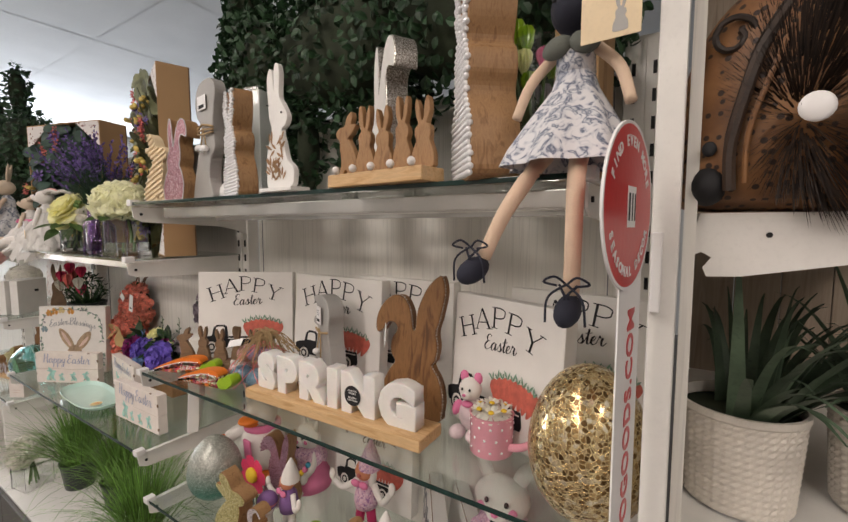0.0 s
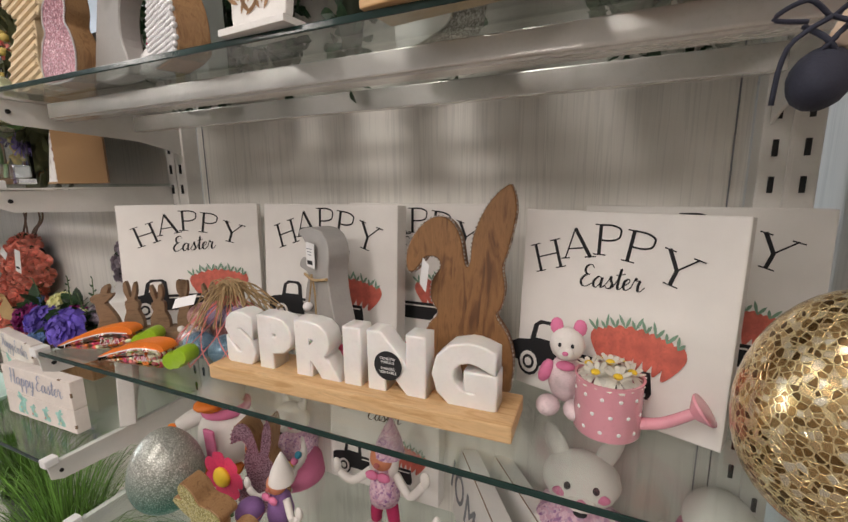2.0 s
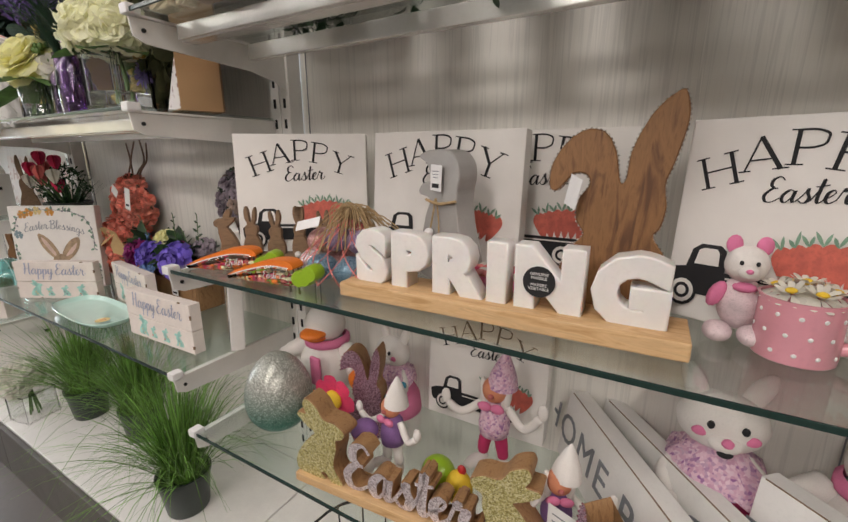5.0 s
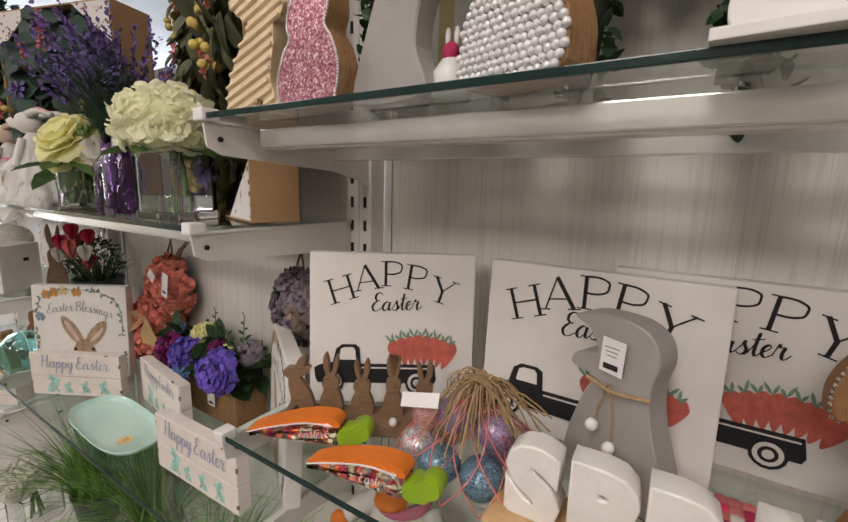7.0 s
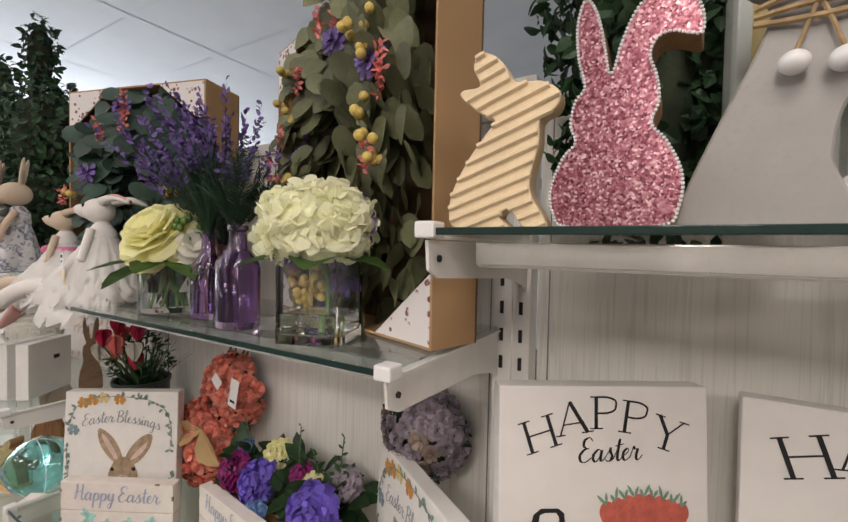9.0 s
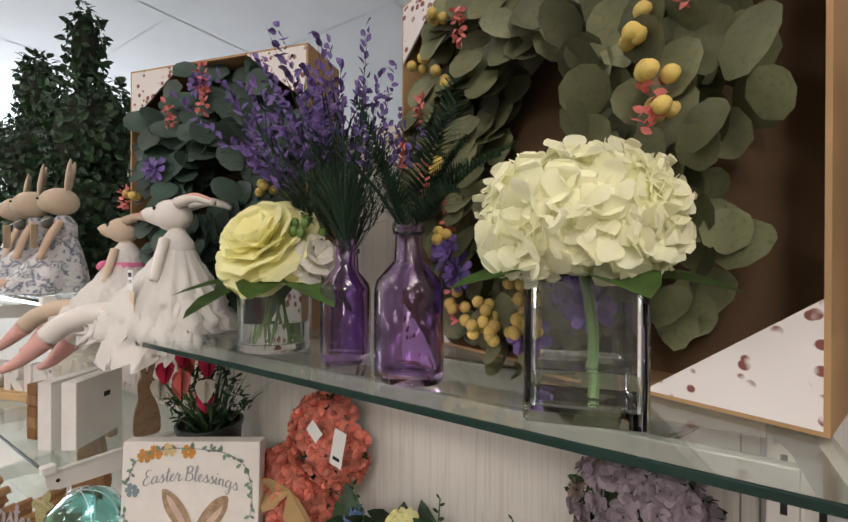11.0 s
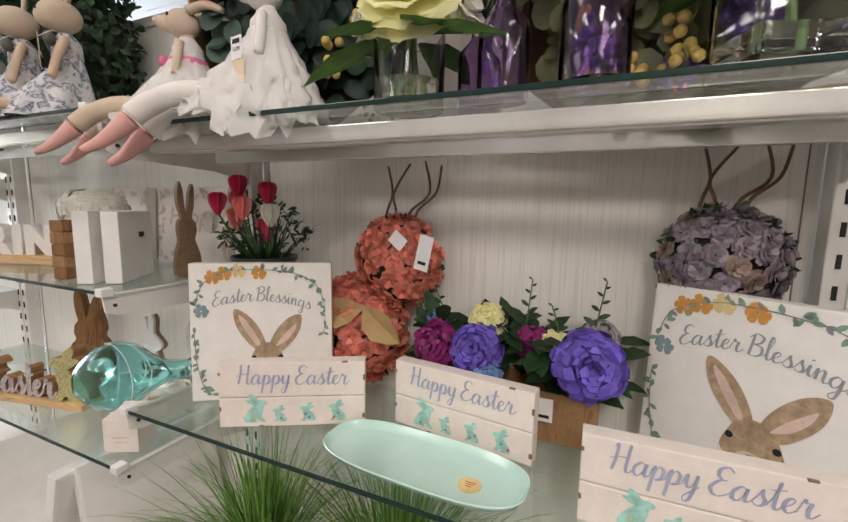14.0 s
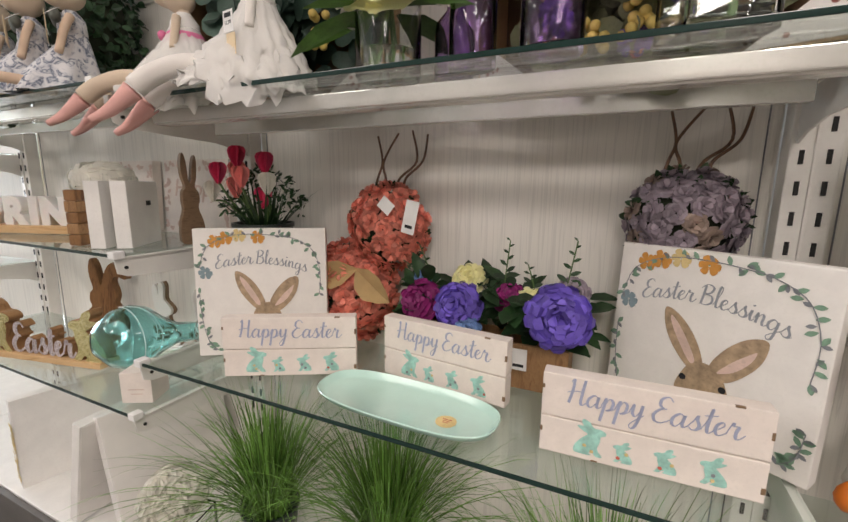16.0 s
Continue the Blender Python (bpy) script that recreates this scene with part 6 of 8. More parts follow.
for _i in range(260):
    _d = rnd_dir(_r, -0.1)
    leaf_into(_bb, Vector((_d.x * 0.12, _d.y * 0.07, 0.34 + _d.z * 0.11)), rnd_dir(_r), rnd_dir(_r), 0.02, 0.007, 0.1, 0.1)
tagged(part("foliage", _bb, "leaf", _e, "dark green leaves"), kind="stuff")

# ---------------------------------------------------------------- base deck of the second bay
def grass_pot(x, y, s, seed):
    e = thing("grass_plant", "artificial green grass in a black pot on the base deck", "plant", x, y, DECK, 0, "grass plants")
    part("pot", lathe([(0, 0), (0.055, 0), (0.058, 0.004), (0.072, 0.115), (0.076, 0.118), (0.076, 0.128), (0.070, 0.128), (0.068, 0.11), (0, 0.11)], 26), "pot_green", e, "black plastic pot", smooth=True)
    r = random.Random(seed)
    b = bmesh.new()
    for i in range(820):
        a, sp = r.uniform(0, 6.283), abs(r.gauss(0, 0.30 if i % 3 else 0.55))
        blade_into(b, Vector((0.05 * r.random() * math.cos(a), 0.05 * r.random() * math.sin(a), 0.10)), Vector((math.cos(a) * sp, math.sin(a) * sp, 1)).normalized(), r.uniform(0.24, 0.50) * s, r.uniform(0.0030, 0.0060), r.uniform(0.1, 0.85), r, 7)
    tagged(part("grass", b, "grass", e, "thin bright and dark green blades"), kind="stuff")


grass_pot(-2.41, 0.720, 0.95, 1)
grass_pot(-2.07, 0.760, 1.0, 2)
grass_pot(-1.60, 0.645, 1.0, 3)

_e = thing("rose_cube_vase", "white silk roses in a clear glass cube", "vase", -2.600, 0.600, DECK, 12)
_p = part("vase", square_lathe(0.060, 0.115, 0.005, 0.010), "glass_clear", _e)
_p.visible_shadow = False
_r = random.Random(14)
for _i in range(12):
    _d = rnd_dir(_r, -0.1)
    part("rose", bloom(0.055, 4, 6, _i, _d, 0.9, 0.08, Vector((_d.x * 0.055, _d.y * 0.055, 0.165 + _d.z * 0.045))), "white_petal", _e, smooth=True)
for _i in range(4):
    part("stem", tube([(0.02 * math.cos(_i * 1.6), 0.02 * math.sin(_i * 1.6), 0.012), (0, 0, 0.14)], 0.004, 6, smoothn=1), "stem", _e)

# ---------------------------------------------------------------- top shelf of the first bay
def cut_bunny(name, label, outline, x, y, z, rz, w, h, d, face, side, beads=None, n=120, lean=3):
    e = thing(name, label, "bunny figure", x, y, z, rz, rx=-lean)
    pts = scaled(outline, w, h)
    part("body", cutout(pts, d, 0.0015), side, e)
    b = cutout([(p[0] * 0.985, p[1] * 0.988 + h * 0.006) for p in pts], 0.0015)
    bmesh.ops.translate(b, vec=(0, -0.0016, 0), verts=b.verts)
    part("face", b, face, e)
    if beads:
        rim_beads(e, pts, -0.002, 0.0016, beads, n, "beaded rim")
    return e


# ridged cream bunny: planks of corrugation laid aslant
_e = thing("ridged_bunny", "cream wooden sitting bunny with slanting ridges", "bunny figure", -1.262, 0.585, T1, 2)
_pts = scaled(SITTING, 0.192, 0.188, 0.0)
_loop = spline([Vector((p[0], 0, p[1])) for p in _pts], 6)
_b = cutout(_pts, 0.026, 0.001)
part("body", _b, "cream_wood", _e)
_r = random.Random(2)


def inside(px, pz):
    c, n = False, len(_loop)
    for i in range(n):
        a, b = _loop[i], _loop[(i + 1) % n]
        if (a.z > pz) != (b.z > pz) and px < (b.x - a.x) * (pz - a.z) / (b.z - a.z) + a.x:
            c = not c
    return c


for _k in range(-6, 26):
    _off = _k * 0.0136
    _run = []
    for _i in range(-60, 61):
        _px = _i * 0.002
        _pz = _off + _px * 0.36
        if inside(_px, _pz):
            _run.append((_px, -0.0005, _pz))
        elif len(_run) > 3:
            part("ridge", tube([_run[0], _run[-1]], 0.0034, 6, smoothn=1), "cream_wood", _e, smooth=True)
            _run = []
        else:
            _run = []

cut_bunny("sequin_bunny", "pink sequin bunny with floppy ear and beaded rim", FLOPPY, -1.148, 0.578, T1, -3, 0.165, 0.216, 0.034, "pink_sequin", "brown_wood", "pearl", 210)
_e = thing("grey_gnome_bunny", "tall grey wooden bunny with twine and white beads", "bunny figure", -1.010, 0.590, T1, -8)
_p = [(-0.085, 0), (-0.082, 0.03), (-0.058, 0.09), (-0.034, 0.145), (-0.028, 0.18), (-0.050, 0.205), (-0.055, 0.245), (-0.03, 0.28), (0.03, 0.285), (0.056, 0.255), (0.046, 0.21), (0.040, 0.17), (0.046, 0.12), (0.020, 0.095), (0.012, 0.05), (0.022, 0.0)]
part("body", cutout(_p, 0.030, 0.002), "grey_paint", _e)
for _z, _s in ((0.166, 0.0), (0.172, 0.006), (0.160, -0.005)):
    part("twine", tube([(-0.038, -0.003, _z), (0.0, -0.006, _z + _s), (0.048, -0.003, _z - 0.004)], 0.0026, 6), "jute", _e)
for _x, _z in ((-0.013, 0.122), (0.015, 0.118)):
    part("twine", tube([(0.0, -0.006, 0.17), (_x * 0.6, -0.006, 0.145), (_x, -0.007, _z + 0.008)], 0.0016, 6), "jute", _e)
    part("bead", ball(0.0100, 0.0100, 0.0092, (_x, -0.011, _z), 14), "white_plastic", _e, smooth=True)
_t = part("price_tag", box(0.046, 0.001, 0.034, (-0.008, -0.004, 0.215)), "paper", _e, "white price tag")
part("barcode", box(0.03, 0.0004, 0.008, (-0.008, -0.0050, 0.219)), "black_ink", _t)
_pieces = [(lathe([(0, 0), (0.026, 0), (0.022, 0.03), (0.012, 0.045), (0, 0.047)], 18), "white_plastic"), (ball(0.011, 0.010, 0.013, (0, -0.002, 0.052), 12), "felt_rose"), (ball(0.004, 0.003, 0.012, (-0.006, 0, 0.070), 8), "white_plastic"), (ball(0.004, 0.003, 0.012, (0.006, 0, 0.070), 8), "white_plastic")]
figure("ceramic_bunny", "little white ceramic bunny with a red top", "figurine", _pieces, pose(-0.972, 0.622, T1, 0, 0, 0) @ Matrix.Diagonal((0.9, 0.9, 0.9, 1)))


def pearl_bunny(x, y, rz, w, h, d, outline, n_label, bead=0.0042):
    e = thing("pearl_bunny", n_label, "bunny figure", x, y, T1, rz, "pearl bunnies")
    pts = scaled(outline, w, h)
    part("body", cutout(pts, d, 0.0015), "brown_wood", e)
    lp = spline([Vector((p[0], 0, p[1])) for p in pts], 5)

    def inn(px, pz):
        c, n = False, len(lp)
        for i in range(n):
            a, b = lp[i], lp[(i + 1) % n]
            if (a.z > pz) != (b.z > pz) and px < (b.x - a.x) * (pz - a.z) / (b.z - a.z) + a.x:
                c = not c
        return c
    b, row, z = bmesh.new(), 0, bead
    proto = bmesh.new()
    bmesh.ops.create_icosphere(proto, subdivisions=2, radius=bead)
    me = bpy.data.meshes.new("tmp")
    proto.to_mesh(me)
    proto.free()
    rr = random.Random(int(h * 1000))
    while z < h:
        px = -w * 0.5 + (bead if row % 2 else 0)
        while px < w * 0.5:
            if inn(px, z):
                n0 = len(b.verts)
                b.from_mesh(me)
                b.verts.ensure_lookup_table()
                off = Vector((px + rr.uniform(-0.0006, 0.0006), -0.0015, z + rr.uniform(-0.0006, 0.0006)))
                for v in b.verts[n0:]:
                    v.co += off
            px += bead * 1.92
        z += bead * 1.68
        row += 1
    bpy.data.meshes.remove(me)
    tagged(part("pearl", b, "pearl", e, "rows of white pearl beads", smooth=True), kind="stuff")


pearl_bunny(-0.892, 0.578, -20, 0.330, 0.240, 0.042, UPRIGHT + [], "wooden bunny with a face of white pearl beads")
pearl_bunny(-0.290, 0.560, -50, 0.300, 0.310, 0.070, UPRIGHT + [], "large wooden bunny with rows of white beads", 0.0050)

# laser-cut white bunny
_e = thing("fretwork_bunny", "white wooden bunny with leafy fretwork body", "bunny figure", -0.688, 0.550, T1, -4)
_prof = [(-0.15, 0.0), (-0.18, 0.12), (-0.17, 0.28), (-0.13, 0.40), (-0.10, 0.48), (-0.13, 0.58), (-0.14, 0.72), (-0.15, 0.88), (-0.115, 0.97), (-0.075, 0.93), (-0.06, 0.80), (-0.05, 0.97), (-0.01, 1.0), (0.02, 0.92), (0.01, 0.74), (0.06, 0.66), (0.11, 0.57), (0.085, 0.50), (0.03, 0.46), (0.06, 0.34), (0.10, 0.22), (0.17, 0.16), (0.18, 0.08), (0.13, 0.0)]
part("base", box(0.105, 0.045, 0.008, (0, 0.008, 0), 0.001), "white_paint", _e)
_b = cutout(scaled(_prof, 0.245, 0.240, 0, 0.008), 0.012, 0.001)
part("body", _b, "white_paint", _e)
_r = random.Random(4)
_bb = bmesh.new()
for _i in range(46):
    _a = _r.uniform(-1.2, 1.2)
    leaf_into(_bb, Vector((_r.uniform(-0.034, 0.012), -0.0008, _r.uniform(0.022, 0.102))), Vector((math.sin(_a), 0, math.cos(_a))), Vector((0, -1, 0)), 0.020, 0.0055, 0, 0)
tagged(part("fretwork", _bb, "brown_wood", _e, "leaf-shaped openings"), kind="stuff")
part("eye", ball(0.0022, 0.001, 0.0022, (0.010, -0.001, 0.152), 8), "black_ink", _e)

# five wooden bunnies in a row
bunny_row(-0.440, 0.560, T1, -6, 5, 0.215, 0.118, "brown_wood", "pine", "row of wooden bunnies with white pompom tails on a pine base")
cut_bunny("silver_bunny", "tall white-faced bunny with silver glitter sides", FLOPPY, -0.535, 0.660, T1, -35, 0.215, 0.300, 0.045, "white_paint", "silver_glitter")

# bunch of plastic tulips in a sleeve and a kraft card behind
_e = thing("tulip_bunch", "clear sleeve of pink and yellow plastic tulips", "flowers", -0.205, 0.640, T1)
part("sleeve", lathe([(0.020, 0.0), (0.030, 0.09), (0.050, 0.20), (0.048, 0.20), (0.028, 0.09), (0.018, 0.0)], 16), "shelf_glass", _e, "clear cellophane").visible_shadow = False
_r = random.Random(6)
for _i in range(9):
    _p = Vector((_r.uniform(-0.03, 0.03), _r.uniform(-0.03, 0.02), _r.uniform(0.10, 0.21)))
    _bb = bmesh.new()
    for _k in range(5):
        _a = _k * 1.257
        petal_into(_bb, _p, Vector((0.3 * math.cos(_a), 0.3 * math.sin(_a), 1)), Vector((-math.cos(_a), -math.sin(_a), 0.2)), 0.034, 0.026, 0.25)
    part("tulip", _bb, _r.choice(("felt_pink", "yellow_petal", "lime", "mauve_petal")), _e, smooth=True)
    part("stem", tube([(0, 0, 0.01), _p], 0.003, 6, smoothn=1), "stem", _e)
_e = thing("kraft_box", "plain brown cardboard box", "box", -0.150, 0.700, T1, -12)
part("carton", box(0.07, 0.06, 0.27, (0, 0, 0), 0.002), "card", _e)
part("tape", box(0.071, 0.012, 0.2705, (0, -0.005, 0)), "card_dark", _e)
_e = thing("cello_gift", "clear cellophane-wrapped gold gift box", "gift box", -1.010, 0.730, T1, 8)
part("carton", box(0.085, 0.05, 0.29, (0, 0, 0), 0.002), "paper", _e)
part("wrap", box(0.094, 0.058, 0.30, (0, 0, 0), 0.004), "shelf_glass", _e, "clear shiny wrap").visible_shadow = False
part("ribbon", box(0.02, 0.0515, 0.2905, (-0.02, 0, 0)), "straw_ink", _e, "gold band")

# ivy animal topiary: legs, body and ears of leaves
def ivy(x, y, z, rz, blobs, n, seed, label, size=0.030, stand=None):
    e = thing("ivy_topiary", label, "topiary", x, y, z, rz, "ivy topiaries")
    r = random.Random(seed)
    tot = sum((b[3] * b[4] + b[4] * b[5] + b[3] * b[5]) for b in blobs)
    lv, core = bmesh.new(), None
    for (cx, cy, cz, rx, ry, rzz) in blobs:
        core = ball(rx * 0.8, ry * 0.8, rzz * 0.8, (cx, cy, cz), 12, bm=core)
        k = int(n * (rx * ry + ry * rzz + rx * rzz) / tot)
        for i in range(k):
            d = rnd_dir(r)
            u = r.uniform(0.82, 1.12)
            p = Vector((cx + d.x * rx * u, cy + d.y * ry * u, cz + d.z * rzz * u))
            leaf_into(lv, p, (rnd_dir(r) + d * 0.7 - Vector((0, 0, 0.25))), d, r.uniform(0.7, 1.2) * size, r.uniform(0.5, 0.75) * size, 0.25, 0.15)
    tagged(part("leaf", lv, "ivy", e, "dense small dark green leaves"), kind="stuff")
    # dark core balls back the leaves and close the gaps
    part("frame", core, "dark_filler", e, smooth=True)
    return e


ivy(-0.72, 0.80, T1, 0, [(-0.02, 0, 0.37, 0.30, 0.10, 0.17), (0.30, 0, 0.40, 0.24, 0.10, 0.20), (-0.30, 0, 0.40, 0.10, 0.09, 0.14), (-0.40, -0.02, 0.16, 0.05, 0.05, 0.16), (0.02, -0.04, 0.11, 0.026, 0.026, 0.12), (-0.16, 0, 0.14, 0.035, 0.04, 0.14), (0.17, 0.02, 0.14, 0.04, 0.04, 0.14), (0.42, 0, 0.16, 0.05, 0.05, 0.16), (-0.42, 0, 0.55, 0.05, 0.05, 0.14), (0.0, 0, 0.58, 0.20, 0.10, 0.12)], 5200, 3, "dark green ivy animal topiary standing on the top shelf", 0.026)
ivy(-1.10, 0.82, T1, 0, [(0, 0, 0.36, 0.17, 0.08, 0.24), (-0.02, 0, 0.12, 0.13, 0.06, 0.12), (-0.08, 0, 0.60, 0.05, 0.05, 0.12)], 2600, 8, "dark green ivy topiary behind the bunny figures", 0.026)
ivy(-0.22, 0.86, T1, 0, [(-0.02, 0, 0.38, 0.14, 0.07, 0.22), (0, 0, 0.12, 0.035, 0.035, 0.13)], 1700, 4, "dark green ivy topiary standing on the top shelf", 0.026)
ivy(-3.14, 0.80, U3, 0, [(0, 0, 0.50, 0.17, 0.13, 0.19), (0.02, 0, 0.24, 0.13, 0.12, 0.20), (-0.07, 0, 0.80, 0.045, 0.05, 0.15), (0.05, 0, 0.09, 0.10, 0.10, 0.09)], 2600, 5, "dark green ivy bunny topiary behind the dolls", 0.03)
ivy(-3.62, 0.78, U3, 0, [(0, 0, 0.46, 0.19, 0.13, 0.19), (0, 0, 0.20, 0.15, 0.12, 0.20), (-0.05, 0, 0.74, 0.05, 0.05, 0.15), (0.07, 0, 0.72, 0.05, 0.05, 0.13)], 2600, 6, "dark green ivy bunny topiary at the shelf end", 0.03)


# navy dress doll seated over the shelf edge
def blue_doll(x, y, z, rz, s, hang, label):
    P = []
    b = lathe([(0.026, 0.15), (0.035, 0.12), (0.062, 0.07), (0.082, 0.025), (0.088, 0.0)], 32)
    for v in b.verts:
        k = 1 + 0.13 * math.sin(7 * math.atan2(v.co.y, v.co.x)) * (0.16 - v.co.z) / 0.16
        v.co.x, v.co.y = v.co.x * k, v.co.y * k - 0.35 * max(0, 0.12 - v.co.z)
    P.append((b, "toile"))
    P.append((lathe([(0, 0.13), (0.030, 0.145), (0.028, 0.18), (0.012, 0.20), (0, 0.2)], 18), "toile"))
    for sx in (-1, 1):
        P.append((ball(0.024, 0.012, 0.016, (sx * 0.020, -0.028, 0.180), 12, pose(0, 0, 0, 0, sx * 20, 0)), "sage_cloth"))
        P.append((limb([(sx * 0.030, 0, 0.18), (sx * 0.066, -0.012, 0.14), (sx * 0.085, -0.025, 0.085)], 0.0095, 0.85), "skin_cloth"))
        if hang:
            k = 0.0 if sx < 0 else 0.045
            P.append((limb([(sx * 0.026, -0.05, 0.016), (sx * 0.032, -0.085, -0.01), (sx * 0.036 - (0.03 if sx < 0 else 0), -0.105, -0.07), (sx * 0.036 - (0.06 if sx < 0 else 0), -0.110, -0.135 - k)], 0.0135, 0.8), "skin_cloth"))
            fx, fz = sx * 0.036 - (0.072 if sx < 0 else 0.0), -0.155 - k
            P.append((ball(0.017, 0.030, 0.019, (fx, -0.122, fz), 14, pose(0, 0, 0, 25, 0, -25 if sx < 0 else 0)), "navy"))
            for q in (-1, 1):
                P.append((tube([(fx, -0.128, fz + 0.035), (fx + q * 0.014, -0.134, fz + 0.046), (fx + q * 0.030, -0.133, fz + 0.038), (fx + q * 0.012, -0.132, fz + 0.034)], 0.0017, 5), "navy"))
                P.append((tube([(fx, -0.130, fz + 0.036), (fx + q * 0.022, -0.137, fz + 0.018), (fx + q * 0.026, -0.134, fz - 0.016)], 0.0017, 5), "navy"))
                P.append((tube([(fx + q * 0.012, -0.118, fz + 0.004), (fx, -0.132, fz + 0.020), (fx - q * 0.012, -0.122, fz + 0.034)], 0.0019, 5), "navy"))
        else:
            P.append((limb([(sx * 0.026, -0.05, 0.016), (sx * 0.05, -0.15, 0.022), (sx * 0.06, -0.24, -0.03)], 0.0125, 0.8), "skin_cloth"))
            P.append((ball(0.014, 0.026, 0.017, (sx * 0.062, -0.258, -0.05), 12, pose(0, 0, 0, 35, 0, 0)), "navy"))
    P.append((ball(0.036, 0.042, 0.036, (0, -0.008, 0.236), 18), "navy" if hang else "linen"))
    P.append((ball(0.030, 0.034, 0.028, (0, -0.020, 0.232), 16), "navy" if hang else "linen"))
    for sx in (-1, 1):
        P.append((ball(0.012, 0.006, 0.050, (sx * 0.014, 0.012, 0.300), 12, pose(0, 0, 0, -8, sx * 8, 0)), "linen"))
        P.append((ball(0.003, 0.003, 0.003, (sx * 0.020, -0.048, 0.240), 6), "black_ink"))
    return figure("cloth_doll", label, "doll", P, pose(x, y, z, 0, 0, rz) @ Matrix.Diagonal((s, s, s, 1)))


_m, _nt, _bs, _co = start("toile")
_nz = _n(_nt, "ShaderNodeTexNoise", Scale=42.0, Detail=3.0, Distortion=1.5)
_nt.links.new(_co, _nz.inputs[0])
_nt.links.new(ramp(_nt, _nz.outputs[0], [(0.44, (0.66, 0.65, 0.66)), (0.52, (0.50, 0.51, 0.55)), (0.57, (0.10, 0.12, 0.18)), (0.63, (0.40, 0.42, 0.47)), (0.70, (0.62, 0.62, 0.64))]), _bs.inputs["Base Color"])
_bs.inputs["Roughness"].default_value = 0.85
bump(_nt, _bs, _nz.outputs[0], 0.2)
M["toile"] = _m
M["sage_cloth"] = plain("sage_cloth", (0.13, 0.14, 0.12), 0.85, var=0.25)
blue_doll(-0.124, 0.534, T1, -4, 0.78, True, "cloth doll in navy floral dress with legs over the shelf edge")
_e = thing("kraft_swing_tag", "kraft card swing tag with a stamped rabbit", "tag", -0.080, 0.490, T1 + 0.128, -4)
part("card", box(0.060, 0.0012, 0.050, (0, 0, 0), 0.0005), "cream_wood", _e)
_b = cutout(scaled(UPRIGHT, 0.04, 0.036, 0.010, 0.006), 0.0003)
bmesh.ops.translate(_b, vec=(0, -0.001, 0), verts=_b.verts)
part("stamp", _b, "grey_paint", _e)
part("string", tube([(0, 0, 0.058), (0.0, 0.02, 0.075), (0.0, 0.04, 0.085)], 0.0008, 5), "paper", _e)
blue_doll(-2.93, 0.66, U3, -30, 1.05, False, "cloth rabbit doll in a blue floral dress, seated")
blue_doll(-3.08, 0.64, U3, -24, 1.05, False, "cloth rabbit doll in a blue floral dress, seated beside another")
blue_doll(-3.30, 0.66, U3, -20, 1.05, False, "cloth rabbit doll in a blue floral dress near the shelf end")
for _x, _y in ((-2.90, 0.59), (-3.04, 0.57)):
    _e = thing("kraft_swing_tag", "kraft card swing tag on the seated doll", "tag", _x, _y, U3 + 0.118, -26)
    part("card", box(0.062, 0.0012, 0.062, (0, 0, 0), 0.0005), "cream_wood", _e)
    part("string", tube([(0, 0, 0.06), (0, 0.02, 0.075), (0, 0.03, 0.08)], 0.0008, 5), "paper", _e)

# ---------------------------------------------------------------- lower shelf of the first bay
_m, _nt, _bs, _co = start("ombre_glitter")
_v = _n(_nt, "ShaderNodeTexVoronoi", Scale=700.0)
_sx = _nt.nodes.new("ShaderNodeSeparateXYZ")
_nt.links.new(_co, _v.inputs[0]), _nt.links.new(_co, _sx.inputs[0])
_sp = _nt.nodes.new("ShaderNodeSeparateColor")
_nt.links.new(_v.outputs["Color"], _sp.inputs[0])
_mr = _n(_nt, "ShaderNodeMapRange", **{"From Min": 0.04, "From Max": 0.125})
_nt.links.new(_sx.outputs[2], _mr.inputs[0])
_lo = ramp(_nt, _sp.outputs[0], [(0, (0.01, 0.10, 0.075)), (0.75, (0.03, 0.22, 0.16)), (1, (0.3, 0.55, 0.45))])
_hi = ramp(_nt, _sp.outputs[0], [(0, (0.24, 0.25, 0.22)), (0.75, (0.48, 0.49, 0.43)), (1, (0.95, 0.95, 0.9))])
_nt.links.new(mix(_nt, _lo, _hi, _mr.outputs[0]), _bs.inputs["Base Color"])
_bs.inputs["Metallic"].default_value, _bs.inputs["Roughness"].default_value = 0.4, 0.32
bump(_nt, _bs, _sp.outputs[1], 0.6)
M["ombre_glitter"] = _m
_e = thing("glitter_egg", "large silver to teal glitter egg", "egg ornament", -1.165, 0.668, L1, 0)
_e.scale = (1.04, 1.04, 1.04)
part("shell", lathe([(0.072 * math.sin(math.pi * i / 20) * (1 + 0.14 * math.cos(math.pi * i / 20)), 0.090 - 0.090 * math.cos(math.pi * i / 20)) for i in range(21)], 36), "ombre_glitter", _e, smooth=True)


